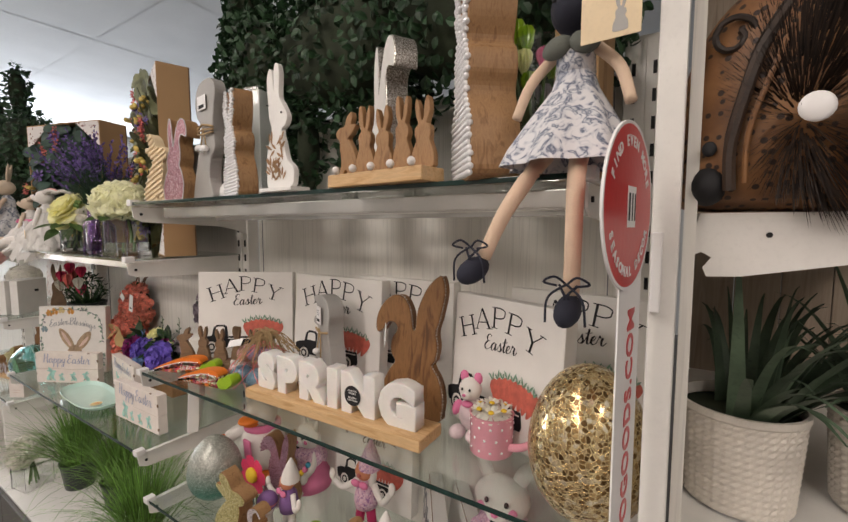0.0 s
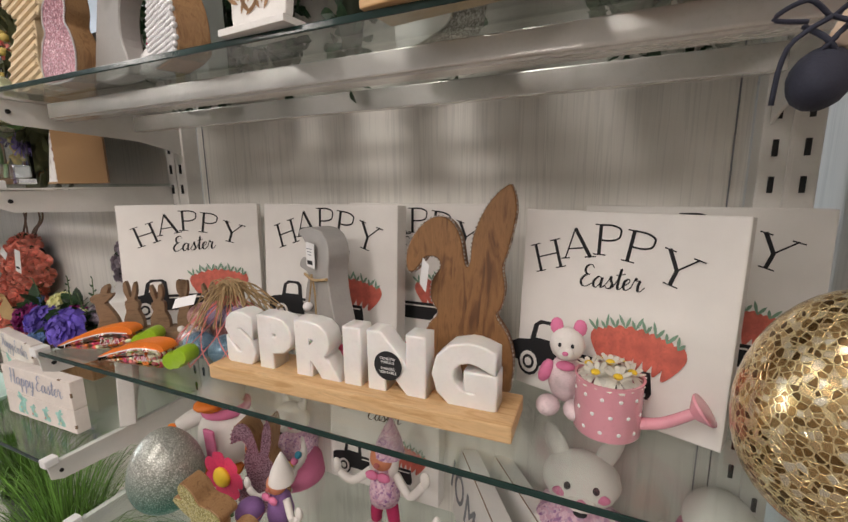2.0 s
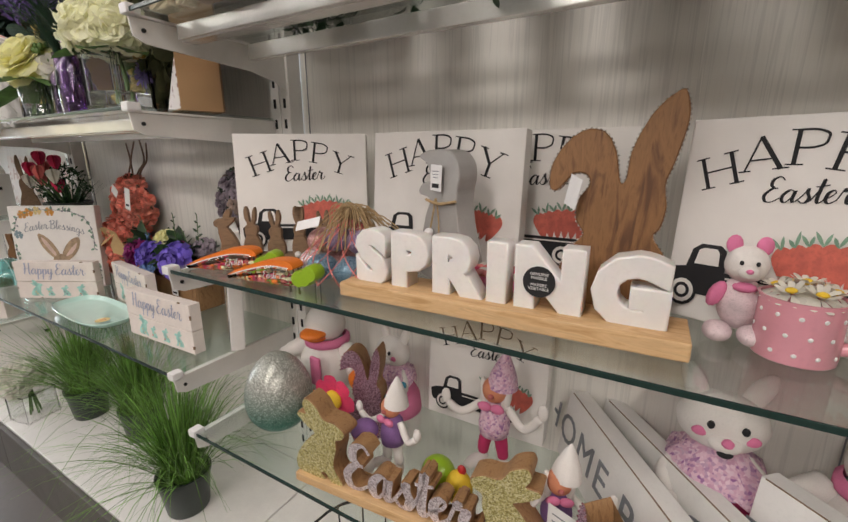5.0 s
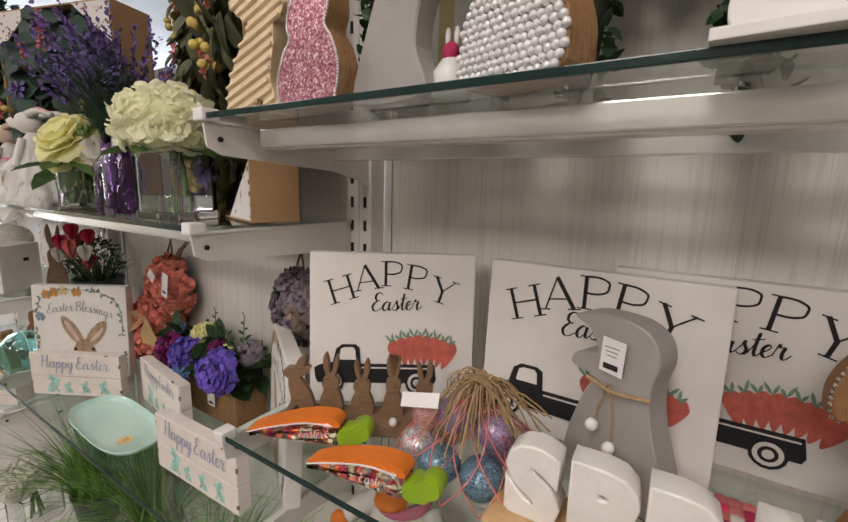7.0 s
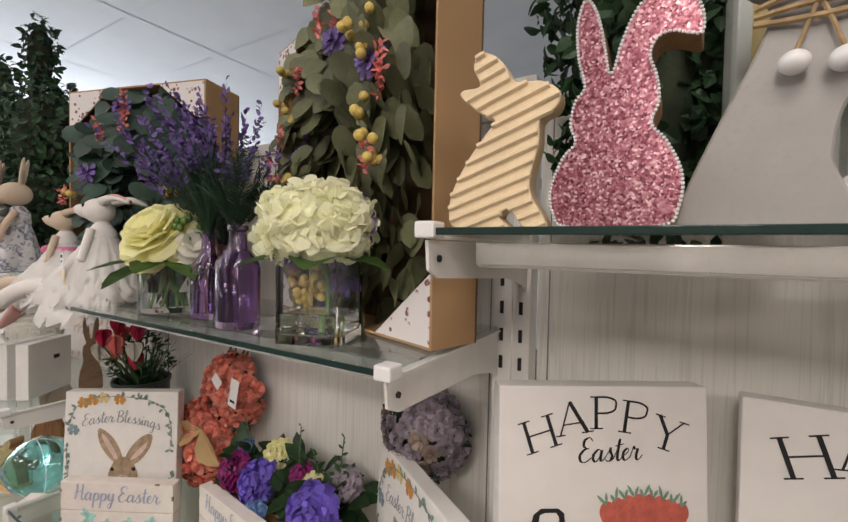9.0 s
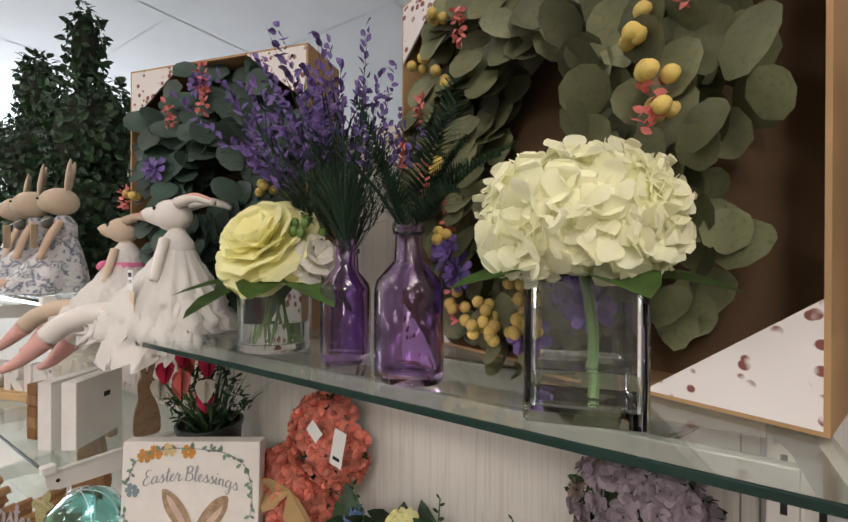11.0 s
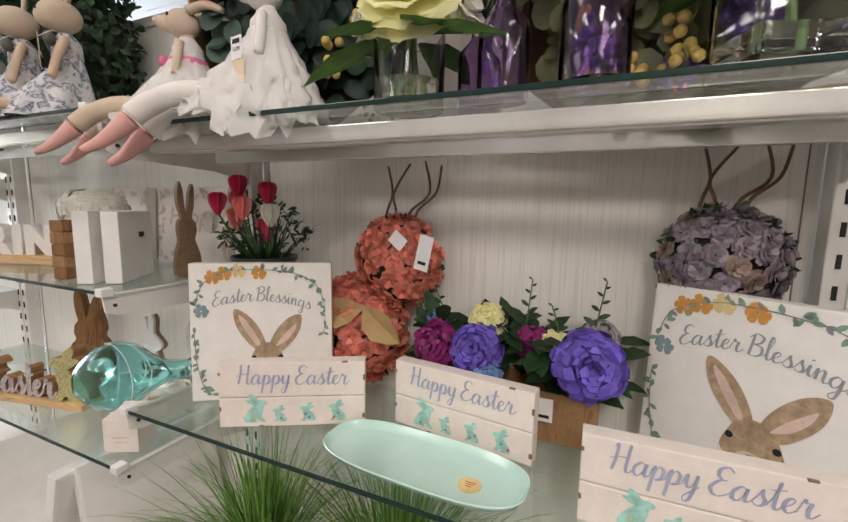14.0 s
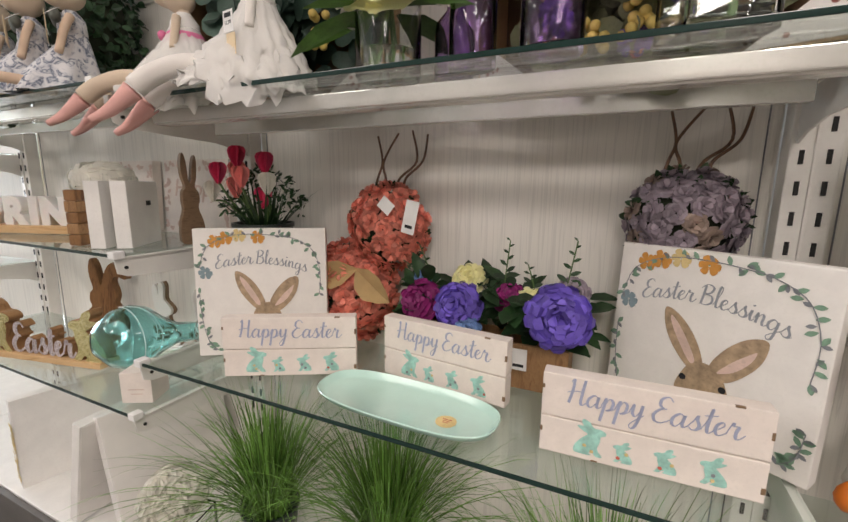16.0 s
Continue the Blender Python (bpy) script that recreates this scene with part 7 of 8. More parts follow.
def word_board(x, y, z, rz, word="Easter"):
    e = thing("easter_word_board", "glitter word cut-out between gold glitter bunnies on a board", "sign", x, y, z, rz, "glitter word boards")
    part("board", box(0.47, 0.062, 0.018, (0, 0, 0), 0.002), "pine", e)
    for px, o in ((-0.185, SITTING), (0.185, mirror(SITTING))):
        pts = scaled(o, 0.195, 0.165, px, 0.018)
        b = cutout(pts, 0.040, 0.001)
        bmesh.ops.translate(b, vec=(0, -0.02, 0), verts=b.verts)
        k = part("bunny", b, "brown_wood", e, "brown wooden bunny")
        b = cutout([(px + (p[0] - px) * 0.97, p[1] * 0.985 + 0.001) for p in pts], 0.002)
        bmesh.ops.translate(b, vec=(0, -0.0222, 0), verts=b.verts)
        part("glitter_face", b, "gold_glitter", k, "gold glitter face")
    script(word, 0.046, lambda u, v: (u * 1.0, 0.024 + v), "brown_wood", e, 0.42, 0.05, "lettering", 0.034, -0.017)
    script(word, 0.046, lambda u, v: (u * 1.0, 0.024 + v), "white_glitter", e, 0.40, 0.05, "lettering_face", 0.0, -0.0182)
    return e


word_board(-0.775, 0.610, L1, 4)
word_board(-3.25, 0.640, L3, 12)
easter_sign(-0.755, 0.895, L1, 0, w=0.285, lean=3)


def long_sign(x, y, z, rz, length, h, words, tilt=0):
    e = thing("long_plank_sign", "long white plank sign with grey lettering, stood on edge", "sign", x, y, z, rz, "long plank signs", rx=tilt)
    part("plank", box(length, 0.036, h, (0, 0.018, 0), 0.002), "white_paint", e)
    text("lettering", words, 0.085, on_face(0.0, h * 0.28), "grey_ink", e, spacing=1.15)
    part("worn_edge", box(length * 0.96, 0.002, 0.0015, (0, 0.001, h - 0.0016)), "taupe_wood", e)


long_sign(-0.455, 0.715, L1, -56, 0.46, 0.145, "HOME BUNNY", -8)
long_sign(-0.378, 0.745, L1, -52, 0.46, 0.135, "HO", -10)
long_sign(-0.180, 0.655, L1, -42, 0.30, 0.175, "BUNNY", -6)
cut_bunny("mauve_bunny", "mauve glitter wooden bunny with brown sides", FLOPPY, -0.480, 0.575, L1, -42, 0.125, 0.170, 0.045, "mauve_glitter", "brown_wood", "pink_sequin", 70)
cut_bunny("plum_bunny", "tall plum glitter bunny with brown wooden sides", mirror(FLOPPY), -0.965, 0.735, L1, 18, 0.150, 0.215, 0.045, "mauve_glitter", "brown_wood", "pink_sequin", 70)


def felt_doll(name, x, y, z, rz, s, hat, coat, legs, label, pose_up=0.4, beard=True):
    P = [(lathe([(0, 0.062), (0.028, 0.07), (0.030, 0.09), (0.024, 0.125), (0.012, 0.142), (0, 0.143)], 18), coat)]
    P.append((ball(0.024, 0.024, 0.025, (0, -0.004, 0.162), 14), "skin_felt"))
    if beard:
        for sx in (-1, 1):
            P.append((ball(0.010, 0.012, 0.036, (sx * 0.020, 0.0, 0.145), 10, pose(0, 0, 0, 0, sx * 8, 0)), "felt_white"))
    P.append((lathe([(0.029, 0.172), (0.024, 0.195), (0.013, 0.222), (0.003, 0.242), (0, 0.243)], 18, m=pose(0, 0, 0, 0, 4, 0)), hat))
    P.append((ball(0.006, 0.006, 0.005, (0, -0.028, 0.160), 8), "blush_petal"))
    for sx in (-1, 1):
        P.append((ball(0.014, 0.007, 0.009, (sx * 0.012, -0.026, 0.136), 8), "felt_pink"))
        P.append((limb([(sx * 0.024, 0, 0.128), (sx * 0.060, -0.015, 0.105), (sx * 0.088, -0.02, 0.12 + 0.03 * pose_up * (1 + sx))], 0.0085, 0.9), "felt_white"))
        P.append((ball(0.010, 0.007, 0.016, (sx * 0.092, -0.02, 0.132 + 0.03 * pose_up * (1 + sx)), 8), "felt_white"))
        P.append((limb([(sx * 0.012, 0, 0.07), (sx * 0.018, -0.002, 0.04), (sx * 0.02, 0, 0.022)], 0.013, 0.8), legs))
        P.append((limb([(sx * 0.02, 0, 0.024), (sx * 0.02, 0, 0.012)], 0.007), "felt_white"))
        P.append((ball(0.015, 0.032, 0.009, (sx * 0.028, -0.018, 0.009), 10, pose(0, 0, 0, 0, 0, sx * 25)), "felt_white"))
    return figure(name, label, "doll", P, pose(x, y, z, 0, 0, rz) @ Matrix.Diagonal((s, s, s, 1)))


M["skin_felt"] = plain("skin_felt", (0.62, 0.24, 0.13), 0.85, var=0.1)
M["dot_felt"] = glitter("dot_felt", [(0.55, 0.30, 0.42), (0.66, 0.42, 0.52), (0.74, 0.55, 0.62), (0.30, 0.12, 0.30)], 260, 0.0, 0.8)
M["violet_felt"] = plain("violet_felt", (0.25, 0.13, 0.33), 0.85, var=0.2)
felt_doll("elf_doll", -0.690, 0.800, L1, 2, 1.06, "dot_felt", "dot_felt", "felt_rose", "felt elf doll in a pink spotted hat and waistcoat", 0.3)
felt_doll("gnome_doll", -0.862, 0.690, L1, -10, 0.86, "felt_white", "violet_felt", "felt_white", "felt gnome doll with a tall white hat and purple coat", 0.1, False)
_e = thing("striped_ball", "small purple and pink striped ball held by the gnome", "ball", -0.905, 0.655, L1 + 0.0, 0)
part("stand", lathe([(0, 0), (0.016, 0), (0.012, 0.05), (0.018, 0.062), (0, 0.066)], 14), "felt_white", _e)
part("ball", ball(0.027, 0.027, 0.025, (0, 0, 0.088), 16), "violet_felt", _e, smooth=True)
part("band", ball(0.0275, 0.0275, 0.009, (0, 0, 0.086), 16), "blush_petal", _e, "pink stripe", smooth=True)
felt_doll("gnome_doll", -0.535, 0.665, L1, 20, 0.82, "felt_white", "violet_felt", "violet_felt", "felt gnome doll in grey and purple with a paper tag", 0.2)
_e = thing("paper_tag", "white paper swing tag on the gnome doll", "tag", -0.520, 0.625, L1 + 0.05, -18)
part("card", box(0.045, 0.001, 0.065, (0, 0, 0), 0), "paper", _e)
for _k in range(3):
    part("print_line", box(0.03, 0.0004, 0.002, (0, -0.0008, 0.05 - _k * 0.012)), "grey_ink", _e)


def bunny_doll(x, y, z, rz, s, coat, skirt, label):
    P = [(lathe([(0, 0.0), (0.075, 0.004), (0.070, 0.045), (0.048, 0.085), (0.030, 0.115), (0, 0.118)], 22), skirt)]
    P.append((lathe([(0.062, 0.092), (0.056, 0.112), (0.030, 0.135), (0.024, 0.140)], 24), coat))
    for v in P[-1][0].verts:
        v.co.z += 0.008 * math.sin(8 * math.atan2(v.co.y, v.co.x)) * (v.co.z < 0.115)
    P.append((ball(0.052, 0.036, 0.040, (0, 0, 0.170), 18), "felt_white"))
    P.append((ball(0.020, 0.014, 0.012, (0, -0.032, 0.157), 10), "felt_white"))
    P.append((ball(0.007, 0.006, 0.006, (0, -0.045, 0.165), 8), "felt_pink"))
    P.append((ball(0.009, 0.004, 0.006, (0, -0.041, 0.148), 8), "black_ink"))
    for sx in (-1, 1):
        P.append((ball(0.0045, 0.004, 0.0055, (sx * 0.018, -0.034, 0.180), 8), "black_ink"))
        P.append((ball(0.010, 0.004, 0.007, (sx * 0.027, -0.029, 0.166), 8), "felt_pink"))
        P.append((ball(0.014, 0.007, 0.034, (sx * 0.034, 0.008, 0.212), 12, pose(0, 0, 0, 0, sx * 24, 0)), "felt_white"))
        P.append((limb([(sx * 0.030, 0, 0.120), (sx * 0.060, -0.025, 0.090), (sx * 0.050, -0.05, 0.066)], 0.011), "felt_white"))
        P.append((ball(0.014, 0.014, 0.020, (sx * 0.050, -0.052, 0.062), 10), "felt_white"))
        P.append((ball(0.018, 0.034, 0.012, (sx * 0.034, -0.055, 0.012), 10), "felt_white"))
    return figure("felt_rabbit_doll", label, "doll", P, pose(x, y, z, 0, 0, rz) @ Matrix.Diagonal((s, s, s, 1)))


bunny_doll(-0.325, 0.835, L1, 4, 1.22, "dot_felt", "felt_rose", "white felt rabbit doll in a crimson skirt and pink collar")
bunny_doll(-0.975, 0.860, L1, -10, 0.92, "dot_felt", "felt_pink", "white felt rabbit doll in a pink dress with bead trim")
_e = thing("bead_garland", "string of blue, yellow and pink beads on the doll", "beads", -0.965, 0.800, L1 + 0.075, 0)
M["bead_blue"] = plain("bead_blue", (0.03, 0.22, 0.32), 0.4)
for _k in range(10):
    _a = -1.3 + 2.6 * _k / 9
    part("bead", ball(0.0085, 0.0085, 0.0085, (0.062 * math.sin(_a), -0.02 * math.cos(_a), 0.055 - 0.052 * math.cos(_a)), 10), ("bead_blue", "yellow", "felt_pink")[_k % 3], _e, smooth=True)


def duck(x, y, z, rz, s):
    P = [(ball(0.075, 0.070, 0.085, (0, 0, 0.085), 20), "felt_white"), (ball(0.052, 0.052, 0.050, (0, -0.005, 0.200), 18), "felt_white"), (ball(0.034, 0.036, 0.013, (0, -0.052, 0.190), 12), "orange"), (ball(0.030, 0.030, 0.009, (0, -0.044, 0.178), 10), "orange")]
    b = lathe([(0.046, 0.142), (0.058, 0.150), (0.058, 0.164), (0.048, 0.170)], 22)
    P.append((b, "felt_pink"))
    P.append((box(0.028, 0.008, 0.085, (0.018, -0.075, 0.065), 0.003, pose(0, 0, 0, 10, 8, 0)), "felt_pink"))
    for sx in (-1, 1):
        P.append((limb([(sx * 0.060, 0, 0.135), (sx * 0.090, -0.025, 0.120), (sx * 0.112, -0.045, 0.105)], 0.026, 0.75), "felt_white"))
        P.append((ball(0.022, 0.014, 0.026, (sx * 0.122, -0.056, 0.092), 10), "orange"))
        P.append((ball(0.030, 0.045, 0.010, (sx * 0.035, -0.05, 0.010), 10), "orange"))
    return figure("plush_duck", "white plush duck with orange beak and pink scarf", "plush toy", P, pose(x, y, z, 0, 0, rz) @ Matrix.Diagonal((s, s, s, 1)))


duck(-1.165, 0.835, L1, 6, 1.0)
duck(-0.125, 0.845, L1, -14, 0.95)

_e = thing("pink_daisy", "pink felt daisy with a yellow centre", "flower", -1.015, 0.700, L1, 0)
part("stem", tube([(0, 0, 0), (0, 0, 0.09)], 0.004, 6, smoothn=1), "stem", _e)
for _k in range(7):
    _bb = bmesh.new()
    _a = 2 * math.pi * _k / 7
    petal_into(_bb, Vector((0, -0.008, 0.105)), Vector((math.cos(_a), -0.15, math.sin(_a))), Vector((0, -1, 0)), 0.055, 0.038, -0.1)
    part("petal", _bb, "pink_petal", _e, smooth=True)
part("heart", ball(0.022, 0.012, 0.022, (0, -0.014, 0.105), 14), "yellow", _e, "yellow felt centre", smooth=True)
figure("felt_chick", "green felt egg with a yellow and red chick", "plush toy", [(ball(0.034, 0.030, 0.036, (-0.018, 0, 0.037), 16), "lime"), (ball(0.026, 0.022, 0.036, (0.030, -0.012, 0.036), 14), "yellow"), (ball(0.010, 0.008, 0.012, (0.014, -0.030, 0.035), 8), "red_gloss"), (ball(0.009, 0.006, 0.010, (0.034, -0.01, 0.074), 8), "red_gloss"), (ball(0.008, 0.003, 0.008, (-0.02, -0.024, 0.060), 8), "bead_blue")], pose(-0.735, 0.680, L1))

# wire basket hoop on the deck under the first bay
_e = thing("wire_basket", "round black wire basket on the base deck", "basket", -0.93, 0.66, DECK)
for _z, _rr in ((0.006, 0.10), (0.11, 0.125), (0.20, 0.14)):
    part("hoop", tube([(_rr * math.cos(2 * math.pi * k / 24), _rr * math.sin(2 * math.pi * k / 24), _z) for k in range(25)], 0.0035, 6, smoothn=1), "slot", _e)
for _k in range(14):
    _a = 2 * math.pi * _k / 14
    part("wire", tube([(0.10 * math.cos(_a), 0.10 * math.sin(_a), 0.006), (0.14 * math.cos(_a), 0.14 * math.sin(_a), 0.20)], 0.0022, 5, smoothn=1), "slot", _e)

# ---------------------------------------------------------------- third bay
def white_block(x, y, z, rz, w, d, h, label="white wooden box sign seen from its edge"):
    e = thing("white_box_sign", label, "sign", x, y, z, rz, "white box signs")
    part("block", box(w, d, h, (0, 0, 0), 0.002), "white_paint", e)
    part("hanger", box(0.003, 0.02, 0.012, (w / 2 + 0.001, 0.02, h * 0.62), 0.0005), "slot", e)


white_block(-2.822, 0.655, M3, 28, 0.036, 0.17, 0.165)
white_block(-2.776, 0.678, M3, 34, 0.036, 0.16, 0.165)
_e = thing("wooden_bunny", "narrow brown wooden bunny seen from its edge", "bunny figure", -2.675, 0.760, M3, 70)
part("body", cutout(scaled(UPRIGHT, 0.16, 0.24), 0.024, 0.001), "taupe_wood", _e)
_e = thing("spring_letter_sign", "white marble block letters on a pine board", "sign", -3.33, 0.690, M3, 20)
part("board", box(0.50, 0.086, 0.024, (0, 0, 0), 0.003), "pine", _e)
for _ch, _x in zip("SPRING", (-0.203, -0.133, -0.055, 0.012, 0.083, 0.182)):
    text("letter", _ch, 0.118, pose(_x, 0.0, 0.0255, 90, 0, 0), "marble", _e, depth=0.015, bev=0.003, bold=0.0065)
_e = thing("stacked_wood_candle", "striped brown wood block", "block", -2.895, 0.600, M3, 15)
for _k in range(5):
    part("slab", box(0.036, 0.036, 0.028, (0.001 * (-1) ** _k, 0, 0.0285 * _k), 0.003), "brown_wood" if _k % 2 else "walnut", _e)
_e = thing("hydrangea_jar", "clear glass jar of white silk hydrangeas", "vase", -2.985, 0.715, M3)
_p = part("jar", lathe(vase_profile(0.042, 0.13), 26), "glass_clear", _e, smooth=True)
_p.visible_shadow = False
_bb = bmesh.new()
_r = random.Random(77)
for _i in range(60):
    _d = rnd_dir(_r, -0.3)
    _bb = bloom(0.030, 1, 4, _i, _d, 1.0, 0.1, Vector((_d.x * 0.10, _d.y * 0.07, 0.165 + _d.z * 0.05)), _bb)
part("flower_head", _bb, "white_petal", _e, smooth=True)
part("stem", tube([(0, 0, 0.012), (0.005, 0, 0.15)], 0.005, 6, smoothn=1), "stem", _e)
for _x, _rz in ((-2.86, 0), (-3.22, 0)):
    _e = thing("floral_box_sign", "pale pink box sign with a floral border", "sign", _x, 0.905, M3, _rz, "floral signs", rx=-3)
    part("block", box(0.30, 0.03, 0.235, (0, 0.015, 0), 0.002), "board_white", _e)
    _bb = bmesh.new()
    for _i in range(60):
        _q = _r.choice(((_r.uniform(-0.14, 0.14), _r.choice((0.02, 0.215))), (_r.choice((-0.135, 0.135)), _r.uniform(0.02, 0.21))))
        leaf_into(_bb, Vector((_q[0], -0.001, _q[1])), Vector((_r.uniform(-1, 1), 0, _r.uniform(-1, 1))), Vector((0, -1, 0)), 0.02, 0.012, 0, 0)
    tagged(part("garland_leaf", _bb, "pink_ink", _e, "printed pink flowers"), kind="stuff")
    text("lettering", "Happy", 0.08, on_face(0, 0.12), "pink_ink", _e, shear=0.2)
_e = thing("glitter_ball", "purple-pink glitter egg on the shelf", "egg ornament", -3.05, 0.760, M3)
part("shell", ball(0.055, 0.055, 0.066, (0, 0, 0.066), 22), "pink_sequin", _e, smooth=True)

# lower shelf of the third bay
_e = thing("glass_float_bottle", "round aqua glass bottle lying on its side", "bottle", -2.915, 0.680, L3, 0)
_e.scale = (1.08, 1.08, 1.08)
_b = lathe([(0, 0.0), (0.05, 0.006), (0.082, 0.045), (0.090, 0.085), (0.080, 0.125), (0.052, 0.160), (0.030, 0.200), (0.026, 0.250), (0.030, 0.256), (0.022, 0.256), (0.022, 0.205), (0.046, 0.155), (0.074, 0.122), (0.084, 0.085), (0.076, 0.048), (0.046, 0.012), (0, 0.006)], 34, (-0.085, -0.02, 0.0915), pose(0, 0, 0, 0, 88, 38))
_p = part("glass", _b, "glass_aqua", _e, smooth=True)
_p.visible_shadow = False
_b = None
for _k in range(4):
    _pts = [(0.0915 * math.cos(t) * math.cos(_k * 0.8) - 0.03, 0.0915 * math.cos(t) * math.sin(_k * 0.8) + 0.02, 0.0915 + 0.0915 * math.sin(t)) for t in [i * 0.42 - 1.3 for i in range(8)]]
    _b = tube(_pts, 0.0012, 5, bm=_b, smoothn=2)
part("cord", _b, "paper", _e, "thin white cord")
_e = thing("small_white_box", "small pale pink cardboard box", "box", -2.735, 0.625, L3, 28)
part("carton", box(0.078, 0.078, 0.082, (0, 0, 0), 0.0015), "board_white", _e)
part("flap", box(0.072, 0.03, 0.0015, (0, 0.03, 0.0835), 0, pose(0, 0, 0, 14, 0, 0)), "board_white", _e)
for _k in range(2):
    part("print_line", box(0.04 - 0.012 * _k, 0.0004, 0.002, (0, -0.0393, 0.036 - _k * 0.012)), "pink_ink", _e)
for _x, _y, _rz in ((-3.000, 0.860, 22), (-2.815, 0.880, 55)):
    _e = thing("fretwork_bunny", "white wooden bunny with leafy fretwork body", "bunny figure", _x, _y, L3, _rz, "fretwork bunnies")
    part("base", box(0.105, 0.045, 0.008, (0, 0.008, 0), 0.001), "white_paint", _e)
    part("body", cutout(scaled(_prof, 0.245, 0.225, 0, 0.008), 0.012, 0.001), "white_paint", _e)
    part("backing", cutout(scaled(_prof, 0.245, 0.225, 0.006, 0.008), 0.010), "taupe_wood", _e, "brown layer behind the white face").location = (0, 0.012, 0)
    _bb = bmesh.new()
    for _i in range(46):
        _a = _r.uniform(-1.2, 1.2)
        leaf_into(_bb, Vector((_r.uniform(-0.034, 0.012), -0.0008, _r.uniform(0.022, 0.096))), Vector((math.sin(_a), 0, math.cos(_a))), Vector((0, -1, 0)), 0.020, 0.0055, 0, 0)
    tagged(part("fretwork", _bb, "taupe_wood", _e, "leaf-shaped openings"), kind="stuff")
cut_bunny("wooden_bunny", "dark brown wooden bunny with a floppy ear", FLOPPY, -3.34, 0.850, L3, 20, 0.24, 0.285, 0.028, "walnut", "walnut")
_e = thing("glass_ball", "clear glass ball ornament", "ornament", -3.16, 0.770, L3)
_p = part("ball", ball(0.055, 0.055, 0.055, (0, 0, 0.055), 20), "glass_clear", _e, smooth=True)
_p.visible_shadow = False

# base deck of the third bay: stored box signs
for _x, _y, _rz, _ry in ((-2.98, 0.70, 4, 14), (-2.80, 0.74, -4, -12)):
    _e = thing("white_box_sign", "white wooden box sign stored leaning on the base deck", "sign", _x, _y, DECK + 0.01, _rz, "stored signs", ry=_ry)
    part("block", box(0.030, 0.36, 0.33, (0, 0, 0), 0.002), "white_paint", _e)
    part("face", box(0.002, 0.352, 0.322, (0.0165, 0, 0.004), 0.0005), "canvas", _e, "pale printed face")
    part("hanger", box(0.003, 0.02, 0.012, (0.0185, 0.02, 0.25), 0.0005), "slot", _e)
_e = thing("floral_box_sign", "white box sign with yellow and pink printed flowers", "sign", -3.26, 0.70, DECK, -12, "stored signs")
part("block", box(0.04, 0.34, 0.30, (0, 0, 0), 0.002), "white_paint", _e)
_bb = bmesh.new()
for _i in range(60):
    leaf_into(_bb, Vector((_r.uniform(-0.018, 0.018), -0.1712, _r.uniform(0.02, 0.22))), Vector((_r.uniform(-1, 1), 0, _r.uniform(-1, 1))), Vector((0, -1, 0)), 0.024, 0.014, 0, 0)
tagged(part("printed_flower", _bb, "straw_ink", _e), kind="stuff")
blessings_sign(-3.02, 0.905, DECK, 0, 0.33, 0.33, 3)

# ---------------------------------------------------------------- end of the run and its end display
_e = thing("end_post", "white steel end post of the shelving", "post", -0.022, 0.525, 0, 0)
part("post", box(0.026, 0.040, 2.25, (0, 0, 0), 0.002), "white_metal", _e)
part("clip", box(0.010, 0.012, 0.085, (-0.006, -0.026, 1.36), 0.002), "white_plastic", _e, "clear sign clip")
_e = thing("blade_sign", "white strip sign with a red disc and red lettering", "sign", -0.048, 0.41, 0, 81.5)
part("strip", box(0.070, 0.0015, 1.20, (0.02, 0, 0.22), 0), "paper", _e, "white plastic strip")
_d = part("disc", lathe([(0, 0), (0.071, 0), (0.071, 0.0018), (0, 0.0018)], 48, (0, -0.0012, 1.468), pose(0, 0, 0, 90, 0, 0)), "red_gloss", _e, "glossy red disc with white edge")
part("disc_rim", lathe([(0.0712, -0.0002), (0.074, -0.0002), (0.074, 0.0020), (0.0712, 0.0020)], 48, (0, -0.0011, 1.468), pose(0, 0, 0, 90, 0, 0)), "paper", _d)
for _word, _top in (("FIND EVEN MORE", True), ("SEASONAL DECOR", False)):
    for _i, _ch in enumerate(_word):
        if _ch == " ":
            continue
        _a = radians(90 + (6.5 - _i) * 10.0) if _top else radians(270 - (6.5 - _i) * 10.0)
        _rr = 0.0530 if _top else 0.0615
        text("disc_letter", _ch, 0.0125, pose(_rr * math.cos(_a), -0.0034, 1.468 + _rr * math.sin(_a), 90, 0, 0) @ pose(0, 0, 0, 0, 0, math.degrees(_a) - 90 if _top else math.degrees(_a) + 90), "paper", _d, depth=0.0002, bold=0.0004)
part("label_patch", box(0.024, 0.0006, 0.036, (0.002, -0.0036, 1.450)), "paper", _d, "white square label")
for _k in range(5):
    part("label_bar", box(0.004, 0.0004, 0.024, (-0.006 + _k * 0.004, -0.0041, 1.456), 0), "black_ink" if _k % 2 == 0 else "paper", _d)
text("lettering", "OGOODS.COM", 0.030, pose(0.034, -0.0012, 1.375, 90, 0, 0) @ pose(0, 0, 0, 0, 0, 90), "red_gloss", _e, depth=0.0003, spacing=1.05, bold=0.0006, align="RIGHT")

